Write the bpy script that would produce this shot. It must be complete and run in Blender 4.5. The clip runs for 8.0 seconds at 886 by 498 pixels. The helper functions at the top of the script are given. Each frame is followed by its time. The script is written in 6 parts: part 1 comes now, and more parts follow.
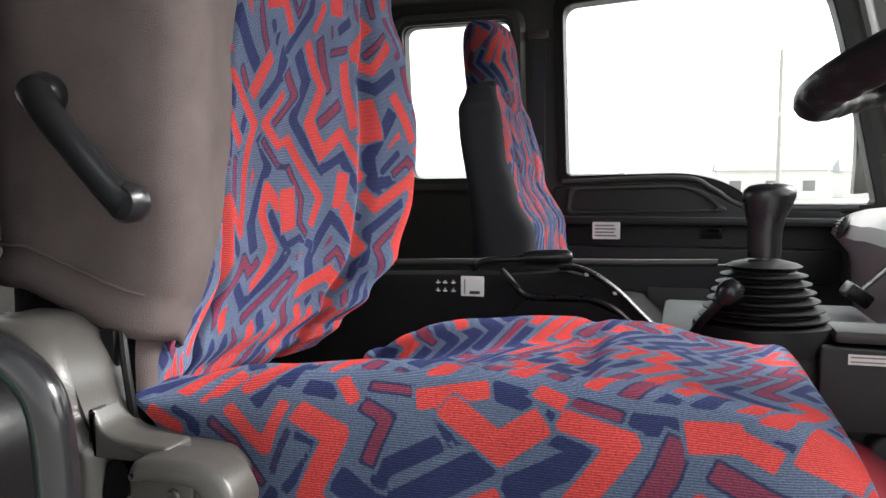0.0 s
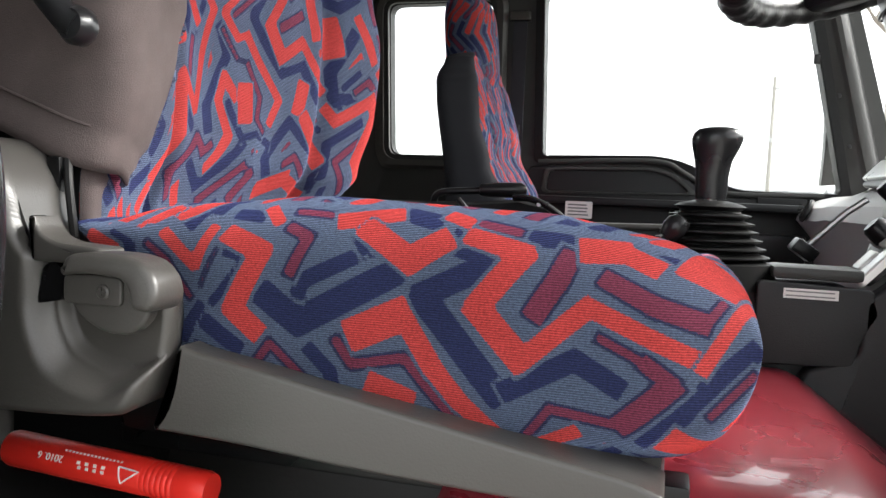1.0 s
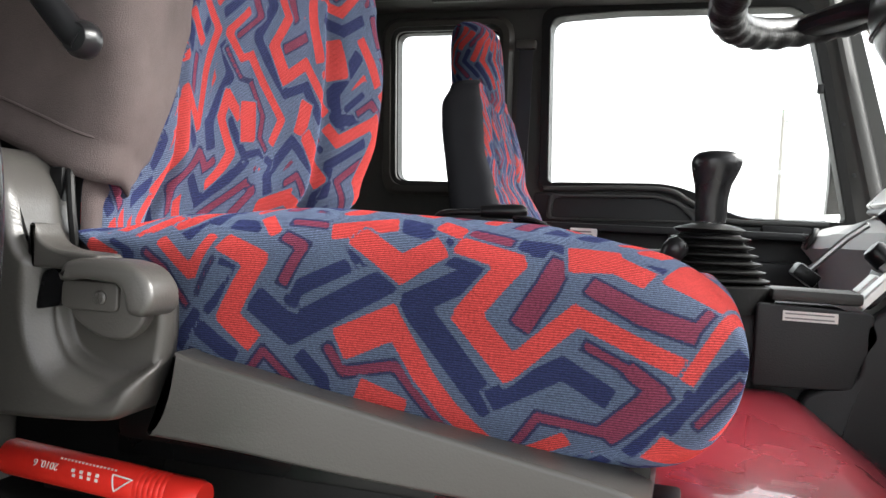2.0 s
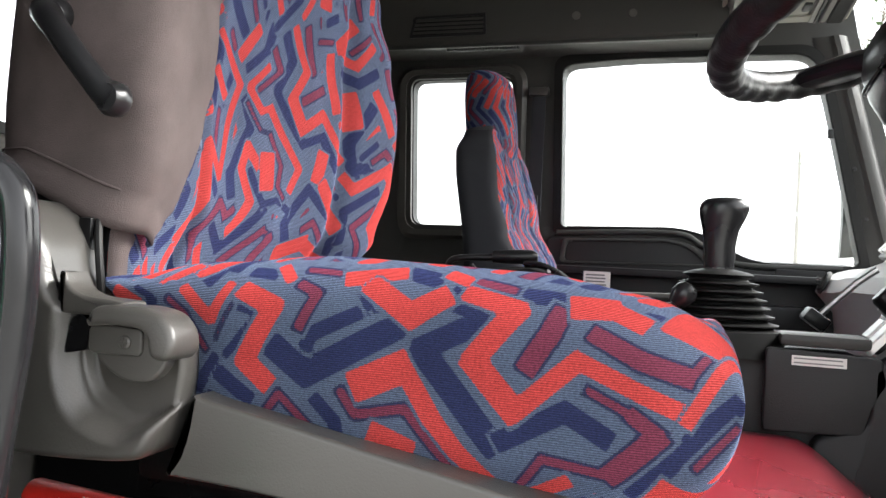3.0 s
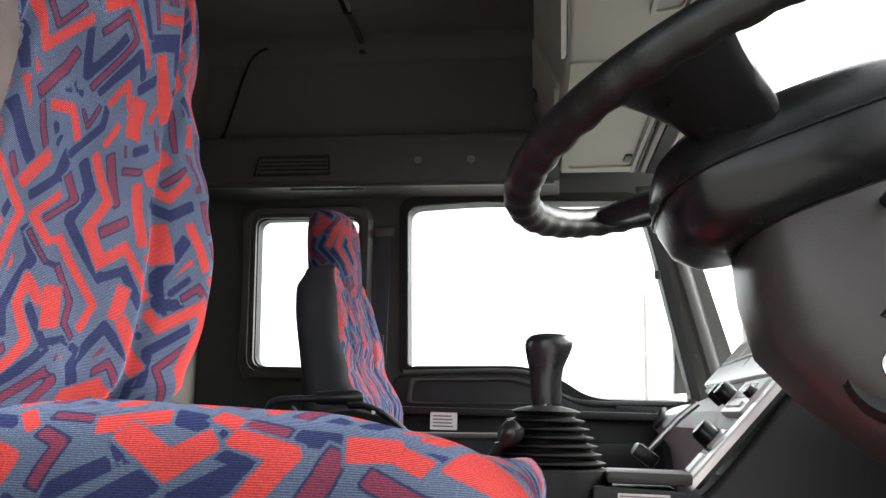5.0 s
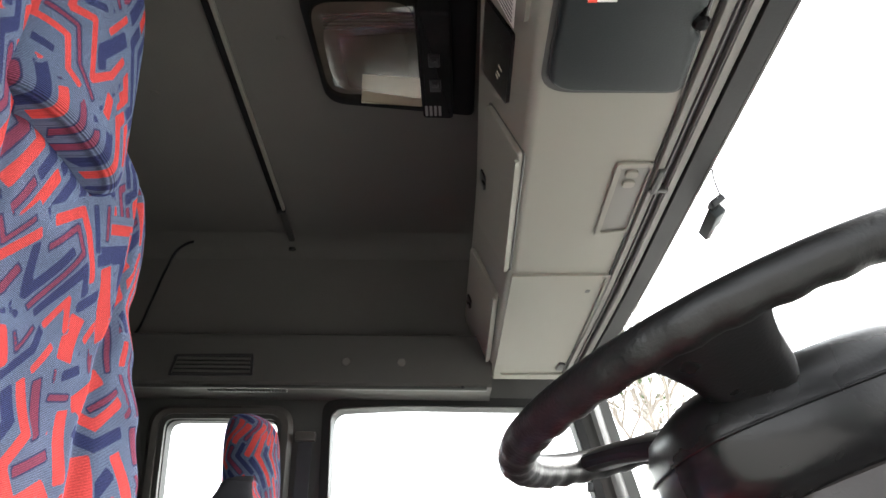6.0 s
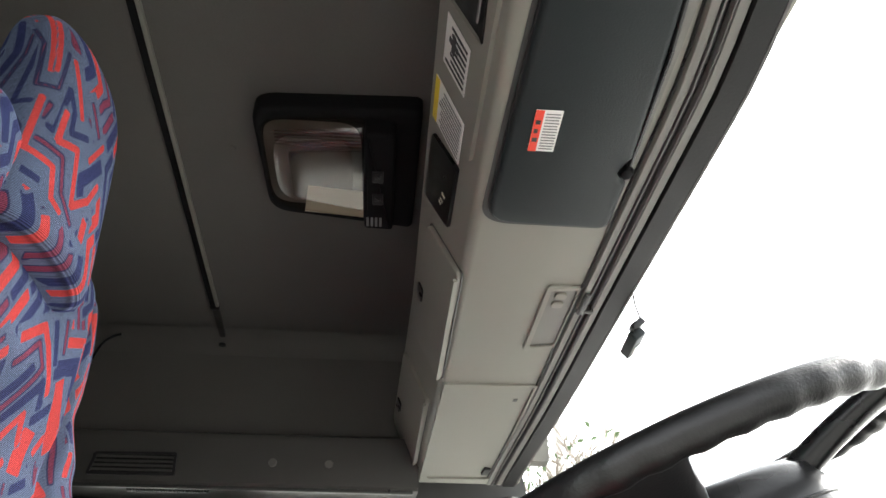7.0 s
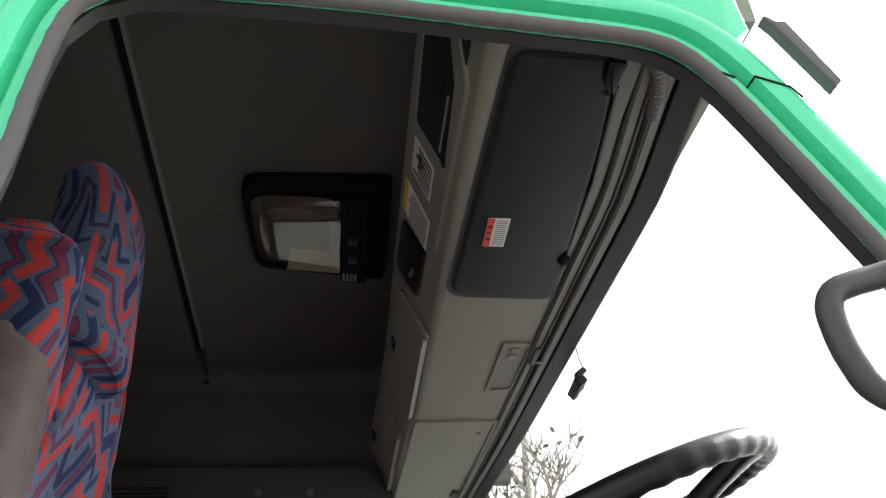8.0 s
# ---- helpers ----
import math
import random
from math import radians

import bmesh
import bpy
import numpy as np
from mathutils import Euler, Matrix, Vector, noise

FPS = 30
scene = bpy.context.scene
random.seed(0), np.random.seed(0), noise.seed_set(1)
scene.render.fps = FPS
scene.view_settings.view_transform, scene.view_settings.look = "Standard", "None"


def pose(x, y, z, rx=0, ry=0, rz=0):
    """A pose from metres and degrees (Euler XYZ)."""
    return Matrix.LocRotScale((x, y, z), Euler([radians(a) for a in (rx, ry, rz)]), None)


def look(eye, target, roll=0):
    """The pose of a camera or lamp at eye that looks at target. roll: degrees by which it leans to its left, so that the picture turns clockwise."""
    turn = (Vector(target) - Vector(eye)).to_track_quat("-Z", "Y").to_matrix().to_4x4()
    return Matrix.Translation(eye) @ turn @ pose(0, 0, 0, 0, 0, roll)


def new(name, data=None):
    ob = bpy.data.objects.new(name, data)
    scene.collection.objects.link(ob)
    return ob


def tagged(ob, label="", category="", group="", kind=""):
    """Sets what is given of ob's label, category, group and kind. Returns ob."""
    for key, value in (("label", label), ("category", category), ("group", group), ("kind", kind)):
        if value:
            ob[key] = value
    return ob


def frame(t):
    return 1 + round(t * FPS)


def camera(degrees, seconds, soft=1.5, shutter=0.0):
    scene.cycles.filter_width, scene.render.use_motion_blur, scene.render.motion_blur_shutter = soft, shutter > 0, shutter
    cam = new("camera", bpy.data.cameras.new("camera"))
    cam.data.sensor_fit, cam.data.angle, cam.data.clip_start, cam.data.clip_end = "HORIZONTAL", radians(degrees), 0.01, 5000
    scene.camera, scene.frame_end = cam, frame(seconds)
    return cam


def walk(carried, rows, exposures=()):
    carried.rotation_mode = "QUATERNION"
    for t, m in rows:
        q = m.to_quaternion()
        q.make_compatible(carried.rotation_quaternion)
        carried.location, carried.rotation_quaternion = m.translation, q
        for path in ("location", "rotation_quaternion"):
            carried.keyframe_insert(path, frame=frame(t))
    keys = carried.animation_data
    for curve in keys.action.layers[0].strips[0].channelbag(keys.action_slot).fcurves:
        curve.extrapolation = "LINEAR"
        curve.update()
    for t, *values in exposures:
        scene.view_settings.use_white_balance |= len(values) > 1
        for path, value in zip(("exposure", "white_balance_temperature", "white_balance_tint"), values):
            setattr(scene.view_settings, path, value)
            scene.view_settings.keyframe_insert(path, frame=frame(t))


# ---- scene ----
cam = camera(58.3, 8.0)
PATH = [
    (0, (0.053, -0.206, 1.898), (-0.525, 1.702, 1.734), -0.2),
    (0.5, (0.111, -0.202, 1.864), (-0.446, 1.713, 1.711), 2.5),
    (1, (0.116, -0.238, 1.774), (-0.437, 1.679, 1.641), 2.5),
    (1.2, (0.119, -0.237, 1.767), (-0.441, 1.678, 1.634), 2.3),
    (2.5, (0.138, -0.254, 1.759), (-0.454, 1.656, 1.763), 3.5),
    (3, (0.144, -0.267, 1.766), (-0.478, 1.633, 1.81), 3.0),
    (3.5, (0.144, -0.273, 1.765), (-0.482, 1.624, 1.851), 2.4),
    (4, (0.168, -0.288, 1.736), (-0.407, 1.625, 1.828), 1.8),
    (4.5, (0.203, -0.279, 1.737), (-0.24, 1.664, 1.903), 0.6),
    (5, (0.194, -0.216, 1.765), (-0.103, 1.718, 2.176), 1.7),
    (5.2, (0.180, -0.182, 1.783), (-0.079, 1.733, 2.300), 2.0),
    (6.3, (0.1, -0.182, 1.841), (0.105, 1.584, 2.779), 0.8),
    (6.5, (0.098, -0.204, 1.842), (0.138, 1.54, 2.82), 0.8),
    (7, (0.081, -0.271, 1.839), (0.205, 1.424, 2.893), 0.4),
    (7.5, (0.07, -0.375, 1.835), (0.264, 1.277, 2.946), -1.4),
    (8, (0.049, -0.54, 1.82), (0.264, 1.14, 2.883), -2.4),
]
# exposure follows the phone's own metering
walk(cam, [(t, look(eye, target, roll)) for t, eye, target, roll in PATH],
     exposures=[(0.0, 2.25), (1.0, 2.3), (2.5, 2.55), (3.5, 2.68), (4.6, 2.65), (5.2, 2.55), (6.3, 3.42), (7.0, 3.1), (7.5, 2.74), (8.0, 1.88)])

# ---- world and light: bright overcast day ----
world = bpy.data.worlds.new("overcast_sky")
scene.world = world
world.use_nodes = True
wt = world.node_tree
wt.nodes.clear()
sky = wt.nodes.new("ShaderNodeTexSky")
sky.sky_type = "NISHITA"
sky.sun_disc = False
sky.sun_elevation, sky.sun_rotation = radians(38), radians(70)
sky.air_density, sky.dust_density, sky.ozone_density = 1.0, 2.0, 1.0
pale = wt.nodes.new("ShaderNodeHueSaturation")
pale.inputs["Saturation"].default_value = 0.12
bg = wt.nodes.new("ShaderNodeBackground")
bg.inputs["Strength"].default_value = 0.135
wout = wt.nodes.new("ShaderNodeOutputWorld")
wt.links.new(sky.outputs[0], pale.inputs["Color"])
wt.links.new(pale.outputs[0], bg.inputs["Color"])
wt.links.new(bg.outputs[0], wout.inputs["Surface"])
sun = new("sun", bpy.data.lights.new("sun", "SUN"))
sun.data.energy, sun.data.angle, sun.data.color = 1.5, radians(25), (1.0, 0.97, 0.92)
sun.matrix_world = look((7.0, 3.2, 7.4), (0.2, 0.8, 1.8))


# ---- materials ----
def material(name, color, rough=0.5, metal=0.0, vary=0.15, grain=60.0, bump=0.15, coat=0.0, spread=6.0, spec=0.5, dirt=None):
    """A surface with a base colour that varies at two scales, uneven gloss and fine relief."""
    m = bpy.data.materials.new(name)
    m.use_nodes = True
    nt = m.node_tree
    b = nt.nodes["Principled BSDF"]
    co = nt.nodes.new("ShaderNodeTexCoord")
    big, fine = nt.nodes.new("ShaderNodeTexNoise"), nt.nodes.new("ShaderNodeTexNoise")
    big.inputs["Scale"].default_value, big.inputs["Detail"].default_value = spread, 5
    fine.inputs["Scale"].default_value, fine.inputs["Detail"].default_value = grain, 4
    for n in (big, fine):
        nt.links.new(co.outputs["Object"], n.inputs["Vector"])
    ramp = nt.nodes.new("ShaderNodeMix")
    ramp.data_type = "RGBA"
    lo = [c * (1 - vary) for c in color]
    hi = [min(1, c * (1 + vary)) for c in color]
    if dirt:
        lo = dirt
    ramp.inputs[6].default_value, ramp.inputs[7].default_value = (*lo, 1), (*hi, 1)
    mixf = nt.nodes.new("ShaderNodeMath")
    mixf.operation = "MULTIPLY_ADD"
    mixf.inputs[1].default_value, mixf.inputs[2].default_value = 0.35, 0.0
    nt.links.new(fine.outputs["Fac"], mixf.inputs[0])
    addf = nt.nodes.new("ShaderNodeMath")
    addf.operation = "MULTIPLY_ADD"
    addf.inputs[1].default_value = 0.75
    nt.links.new(big.outputs["Fac"], addf.inputs[0])
    nt.links.new(mixf.outputs[0], addf.inputs[2])
    nt.links.new(addf.outputs[0], ramp.inputs[0])
    nt.links.new(ramp.outputs[2], b.inputs["Base Color"])
    rr = nt.nodes.new("ShaderNodeMapRange")
    rr.inputs["To Min"].default_value, rr.inputs["To Max"].default_value = max(0.02, rough - 0.12), min(1, rough + 0.1)
    nt.links.new(big.outputs["Fac"], rr.inputs["Value"])
    nt.links.new(rr.outputs[0], b.inputs["Roughness"])
    b.inputs["Metallic"].default_value = metal
    b.inputs["Coat Weight"].default_value = coat
    b.inputs["Specular IOR Level"].default_value = spec
    if bump:
        bp = nt.nodes.new("ShaderNodeBump")
        bp.inputs["Strength"].default_value, bp.inputs["Distance"].default_value = bump, 0.002
        nt.links.new(fine.outputs["Fac"], bp.inputs["Height"])
        nt.links.new(bp.outputs[0], b.inputs["Normal"])
    return m


def glass_material(name, tint=(0.97, 0.99, 0.98), shine=0.045, rough=0.03):
    m = bpy.data.materials.new(name)
    m.use_nodes = True
    nt = m.node_tree
    nt.nodes.clear()
    out = nt.nodes.new("ShaderNodeOutputMaterial")
    clear, gloss, mix = (nt.nodes.new(k) for k in ("ShaderNodeBsdfTransparent", "ShaderNodeBsdfGlossy", "ShaderNodeMixShader"))
    clear.inputs[0].default_value = (*tint, 1)
    gloss.inputs["Roughness"].default_value = rough
    mix.inputs[0].default_value = shine
    nt.links.new(clear.outputs[0], mix.inputs[1])
    nt.links.new(gloss.outputs[0], mix.inputs[2])
    nt.links.new(mix.outputs[0], out.inputs[0])
    return m


def fabric_material(name):
    """Woven seat fabric: bars of red, navy and burgundy on steel blue; the pattern is carried as distances on the mesh."""
    m = bpy.data.materials.new(name)
    m.use_nodes = True
    nt = m.node_tree
    b = nt.nodes["Principled BSDF"]
    uv = nt.nodes.new("ShaderNodeUVMap")
    uv.uv_map = "weave"
    rib = nt.nodes.new("ShaderNodeTexWave")
    rib.wave_type, rib.bands_direction = "BANDS", "Y"
    rib.inputs["Scale"].default_value, rib.inputs["Distortion"].default_value = 190.0, 0.8
    rib.inputs["Detail"].default_value = 1.0
    nt.links.new(uv.outputs[0], rib.inputs["Vector"])
    fuzz = nt.nodes.new("ShaderNodeTexNoise")
    fuzz.inputs["Scale"].default_value, fuzz.inputs["Detail"].default_value = 900.0, 3
    nt.links.new(uv.outputs[0], fuzz.inputs["Vector"])
    worn = nt.nodes.new("ShaderNodeTexNoise")
    worn.inputs["Scale"].default_value, worn.inputs["Detail"].default_value = 14.0, 4
    nt.links.new(uv.outputs[0], worn.inputs["Vector"])
    col = None
    colours = (("ground", (0.074, 0.098, 0.155)), ("edge", (0.022, 0.026, 0.07)), ("burgundy", (0.15, 0.028, 0.055)), ("navy", (0.018, 0.024, 0.078)), ("red", (0.47, 0.050, 0.046)))
    for key, c in colours:
        if col is None:
            col = nt.nodes.new("ShaderNodeRGB")
            col.outputs[0].default_value = (*c, 1)
            col = col.outputs[0]
            continue
        at = nt.nodes.new("ShaderNodeAttribute")
        at.attribute_name = key
        jit = nt.nodes.new("ShaderNodeMath")
        jit.operation = "MULTIPLY_ADD"
        jit.inputs[1].default_value = 0.0030
        nt.links.new(fuzz.outputs["Fac"], jit.inputs[0])
        nt.links.new(at.outputs["Fac"], jit.inputs[2])
        st = nt.nodes.new("ShaderNodeMapRange")
        st.inputs["From Min"].default_value, st.inputs["From Max"].default_value = 0.0011, 0.0020
        st.inputs["To Min"].default_value, st.inputs["To Max"].default_value = 1.0, 0.0
        nt.links.new(jit.outputs[0], st.inputs["Value"])
        mx = nt.nodes.new("ShaderNodeMix")
        mx.data_type = "RGBA"
        nt.links.new(st.outputs[0], mx.inputs[0])
        nt.links.new(col, mx.inputs[6])
        mx.inputs[7].default_value = (*c, 1)
        col = mx.outputs[2]
    # ribs of the weave and worn, dusty places
    amp = nt.nodes.new("ShaderNodeMapRange")
    amp.inputs["To Min"].default_value, amp.inputs["To Max"].default_value = 0.52, 1.16
    nt.links.new(rib.outputs["Fac"], amp.inputs["Value"])
    am2 = nt.nodes.new("ShaderNodeMapRange")
    am2.inputs["To Min"].default_value, am2.inputs["To Max"].default_value = 0.60, 0.98
    nt.links.new(worn.outputs["Fac"], am2.inputs["Value"])
    pile = nt.nodes.new("ShaderNodeTexNoise")
    pile.inputs["Scale"].default_value, pile.inputs["Detail"].default_value = 520.0, 2
    nt.links.new(uv.outputs[0], pile.inputs["Vector"])
    am3 = nt.nodes.new("ShaderNodeMapRange")
    am3.inputs["From Min"].default_value, am3.inputs["From Max"].default_value = 0.3, 0.7
    am3.inputs["To Min"].default_value, am3.inputs["To Max"].default_value = 0.72, 1.22
    nt.links.new(pile.outputs["Fac"], am3.inputs["Value"])
    pq = nt.nodes.new("ShaderNodeMath")
    pq.operation = "MULTIPLY"
    nt.links.new(amp.outputs[0], pq.inputs[0])
    nt.links.new(am3.outputs[0], pq.inputs[1])
    pr = nt.nodes.new("ShaderNodeMath")
    pr.operation = "MULTIPLY"
    nt.links.new(pq.outputs[0], pr.inputs[0])
    nt.links.new(am2.outputs[0], pr.inputs[1])
    sc = nt.nodes.new("ShaderNodeVectorMath")
    sc.operation = "SCALE"
    nt.links.new(col, sc.inputs[0])
    nt.links.new(pr.outputs[0], sc.inputs["Scale"])
    nt.links.new(sc.outputs[0], b.inputs["Base Color"])
    b.inputs["Roughness"].default_value = 0.9
    b.inputs["Specular IOR Level"].default_value = 0.2
    # short pile: dark when faced, bright along its edges
    b.inputs["Sheen Weight"].default_value = 1.0
    b.inputs["Sheen Roughness"].default_value = 0.42
    nap = nt.nodes.new("ShaderNodeVectorMath")
    nap.operation = "SCALE"
    nap.inputs["Scale"].default_value = 4.0
    nt.links.new(sc.outputs[0], nap.inputs[0])
    nt.links.new(nap.outputs[0], b.inputs["Sheen Tint"])
    bp = nt.nodes.new("ShaderNodeBump")
    bp.inputs["Strength"].default_value, bp.inputs["Distance"].default_value = 0.5, 0.0012
    ad = nt.nodes.new("ShaderNodeMath")
    nt.links.new(rib.outputs["Fac"], ad.inputs[0])
    nt.links.new(fuzz.outputs["Fac"], ad.inputs[1])
    nt.links.new(ad.outputs[0], bp.inputs["Height"])
    nt.links.new(bp.outputs[0], b.inputs["Normal"])
    return m


FABRIC = fabric_material("patterned_fabric")
COVER = material("grey_cover_cloth", (0.100, 0.080, 0.077), 0.95, vary=0.5, grain=950, bump=0.3, spread=22, spec=0.12)
SHELL = material("dark_seat_cloth", (0.036, 0.036, 0.041), 0.95, vary=0.12, grain=400, bump=0.3, spec=0.2)
PLASTIC = material("grey_seat_plastic", (0.058, 0.0545, 0.05), 0.34, vary=0.1, grain=500, bump=0.12, spread=8)
DARK = material("dark_grained_plastic", (0.018, 0.018, 0.019), 0.48, vary=0.15, grain=450, bump=0.2, spread=7, spec=0.3)
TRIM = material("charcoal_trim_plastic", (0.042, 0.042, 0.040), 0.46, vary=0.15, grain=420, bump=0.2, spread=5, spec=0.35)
LINER = material("grey_headliner", (0.124, 0.119, 0.109), 0.9, vary=0.18, grain=260, bump=0.3, spread=3, spec=0.2)
HEADERM = material("side_header_plastic", (0.06, 0.058, 0.054), 0.7, vary=0.15, grain=300, bump=0.2, spread=4, spec=0.25)
BEIGE = material("warm_grey_console_plastic", (0.222, 0.215, 0.184), 0.62, vary=0.1, grain=420, bump=0.15, spread=5)
VISOR = material("grey_vinyl", (0.016, 0.020, 0.021), 0.5, vary=0.2, grain=330, bump=0.2, spread=4, spec=0.18)
DASH = material("grey_dash_plastic", (0.5, 0.49, 0.475), 0.5, vary=0.12, grain=420, bump=0.2, spread=6)
TUNNELM = material("black_moulded_cover", (0.012, 0.012, 0.0125), 0.7, vary=0.15, grain=380, bump=0.25, spec=0.05)
COLUMNM = material("column_plastic", (0.030, 0.027, 0.026), 0.40, vary=0.15, grain=420, bump=0.15, spec=0.35)
BLACK = material("black_plastic", (0.006, 0.006, 0.0065), 0.3, vary=0.15, grain=300, bump=0.08, spec=0.3)
GLOSSY = material("glossy_black_plastic", (0.012, 0.012, 0.013), 0.3, vary=0.15, grain=200, bump=0.04)
RAILM = material("worn_black_lacquer", (0.012, 0.012, 0.013), 0.2, vary=0.3, grain=60, bump=0.05, spread=18, spec=0.35)
LEATHER = material("black_wheel_leather", (0.006, 0.006, 0.006), 0.36, vary=0.2, grain=330, bump=0.25, spec=0.28)
RUBBER = material("black_rubber", (0.006, 0.006, 0.006), 0.5, vary=0.2, grain=200, bump=0.15, spec=0.25)
SEAL = material("grey_door_seal", (0.1, 0.092, 0.09), 0.75, vary=0.2, grain=700, bump=0.4)
RAILG = material("warm_grey_rail_plastic", (0.15, 0.142, 0.128), 0.5, vary=0.12, grain=420, bump=0.1, spread=6)
SILVER = material("satin_silver_plastic", (0.72, 0.71, 0.69), 0.32, metal=0.25, vary=0.08, grain=300, bump=0.05)
STEEL = material("brushed_steel", (0.5, 0.5, 0.5), 0.35, metal=1.0, vary=0.15, grain=300, bump=0.1)
REDMAT = material("red_painted_floor_cover", (0.30, 0.028, 0.042), 0.3, vary=0.08, grain=220, bump=0.004, coat=0.5)
REDTUBE = material("red_flare_plastic", (0.8, 0.03, 0.02), 0.38, vary=0.08, grain=200, bump=0.05)
GREEN = material("green_cab_paint", (0.06, 0.60, 0.31), 0.28, vary=0.06, grain=90, bump=0.02, coat=0.6)
WHITE = material("white_label", (0.75, 0.74, 0.71), 0.55, vary=0.06, grain=90, bump=0.03)
PAPER = material("yellowed_label", (0.5, 0.47, 0.36), 0.6, vary=0.1, grain=90, bump=0.03)
YELLOW = material("yellow_label", (0.75, 0.55, 0.03), 0.5, vary=0.08)
REDLAB = material("red_label", (0.75, 0.06, 0.03), 0.5, vary=0.08)
INK = material("dark_ink", (0.03, 0.03, 0.03), 0.6)
FRINGE = material("frayed_blue_yarn", (0.075, 0.085, 0.13), 0.95, vary=0.6, grain=500, bump=0.6, spread=60, spec=0.1)
GREYINK = material("grey_ink", (0.2, 0.2, 0.2), 0.6)
BLUECAP = material("blue_plastic", (0.01, 0.03, 0.3), 0.4)
LENS = glass_material("clear_lamp_lens", (0.84, 0.80, 0.76), 0.07, 0.12)
REFLECT = material("dull_lamp_reflector", (0.085, 0.074, 0.062), 0.5, vary=0.3, grain=60, bump=0.1, spread=14)
GLASS = glass_material("window_glass")
GRASS = material("worn_concrete_yard", (0.30, 0.294, 0.276), 0.95, vary=0.4, grain=3, bump=0.2, spread=0.05)
CONCRETE = material("concrete_pole", (0.38, 0.36, 0.33), 0.85, vary=0.2, grain=30, bump=0.2)
BARK = material("grey_bark", (0.24, 0.21, 0.18), 0.9, vary=0.3, grain=25, bump=0.4)
LEAF = material("leaves", (0.06, 0.1, 0.035), 0.6, vary=0.4, grain=8, bump=0.0)
HOUSEW = material("pale_house_wall", (0.72, 0.70, 0.66), 0.8, vary=0.12, grain=20)
ROOFM = material("grey_roof", (0.36, 0.36, 0.37), 0.7, vary=0.2, grain=20)


# ---- mesh helpers ----
def part(name, bm, mat, parent=None, label="", smooth=True):
    """One mesh object, under a thing or a part."""
    me = bpy.data.meshes.new(name)
    if bm:
        bmesh.ops.recalc_face_normals(bm, faces=bm.faces)
        for f in bm.faces:
            f.smooth = smooth
        for e in bm.edges:
            if len(e.link_faces) == 2 and e.calc_face_angle(0) > radians(38):
                e.smooth = False
        bm.to_mesh(me)
        bm.free()
    me.materials.append(mat)
    ob = new(name, me)
    if parent:
        ob.parent = parent
    if label:
        ob["label"] = label
    return ob


def thing(name, label, category, at=(0, 0, 0), group="", kind=""):
    """An empty at a thing's base; its parts are built in place and hang from it."""
    ob = new(name)
    ob.empty_display_size = 0.05
    return tagged(ob, label, category, group, kind)


def box(x0, x1, y0, y1, z0, z1, bevel=0.004, segs=2, m=None):
    bm = bmesh.new()
    bmesh.ops.create_cube(bm, size=1.0)
    for v in bm.verts:
        v.co = Vector(((x0 + x1) / 2 + v.co.x * (x1 - x0), (y0 + y1) / 2 + v.co.y * (y1 - y0), (z0 + z1) / 2 + v.co.z * (z1 - z0)))
    if bevel:
        bmesh.ops.bevel(bm, geom=list(bm.edges), offset=min(bevel, abs(x1 - x0) / 2.1, abs(y1 - y0) / 2.1, abs(z1 - z0) / 2.1), segments=segs, profile=0.6, affect="EDGES")
    if m:
        bmesh.ops.transform(bm, matrix=m, verts=bm.verts)
    return bm


def join(*bms):
    """Several meshes made into one."""
    out = bms[0]
    for b in bms[1:]:
        me = bpy.data.meshes.new("tmp")
        b.to_mesh(me)
        b.free()
        out.from_mesh(me)
        bpy.data.meshes.remove(me)
    return out


def loft(rings, caps=True, closed=True):
    """Skin over rings of points, all with the same count."""
    bm = bmesh.new()
    rows = [[bm.verts.new(p) for p in r] for r in rings]
    n = len(rings[0])
    for a, b in zip(rows, rows[1:]):
        for i in range(n if closed else n - 1):
            j = (i + 1) % n
            bm.faces.new((a[i], a[j], b[j], b[i]))
    if caps and closed:
        bm.faces.new(rows[0])
        bm.faces.new(rows[-1])
    return bm


def tube(points, radius, sides=12, caps=True, flat=1.0):
    """A round bar along points; radius may be a list."""
    pts = [Vector(p) for p in points]
    rad = radius if isinstance(radius, (list, tuple)) else [radius] * len(pts)
    rings = []
    up = Vector((0.13, 0.29, 1)).normalized()
    for i, p in enumerate(pts):
        d = (pts[min(i + 1, len(pts) - 1)] - pts[max(i - 1, 0)]).normalized()
        a = d.cross(up).normalized()
        b = a.cross(d).normalized()
        up = b
        rings.append([p + rad[i] * (math.cos(k / sides * math.tau) * a + flat * math.sin(k / sides * math.tau) * b) for k in range(sides)])
    return loft(rings, caps)


def curve(points, n=24):
    """A smooth line through points."""
    P = [Vector(p) for p in points]
    P = [2 * P[0] - P[1]] + P + [2 * P[-1] - P[-2]]
    out = []
    segs = len(P) - 3
    for s in range(segs):
        a, b, c, d = P[s:s + 4]
        for k in range(max(2, n // segs)):
            t = k / max(2, n // segs)
            out.append(0.5 * (2 * b + (c - a) * t + (2 * a - 5 * b + 4 * c - d) * t * t + (3 * b - a - 3 * c + d) * t ** 3))
    out.append(P[-2])
    return out


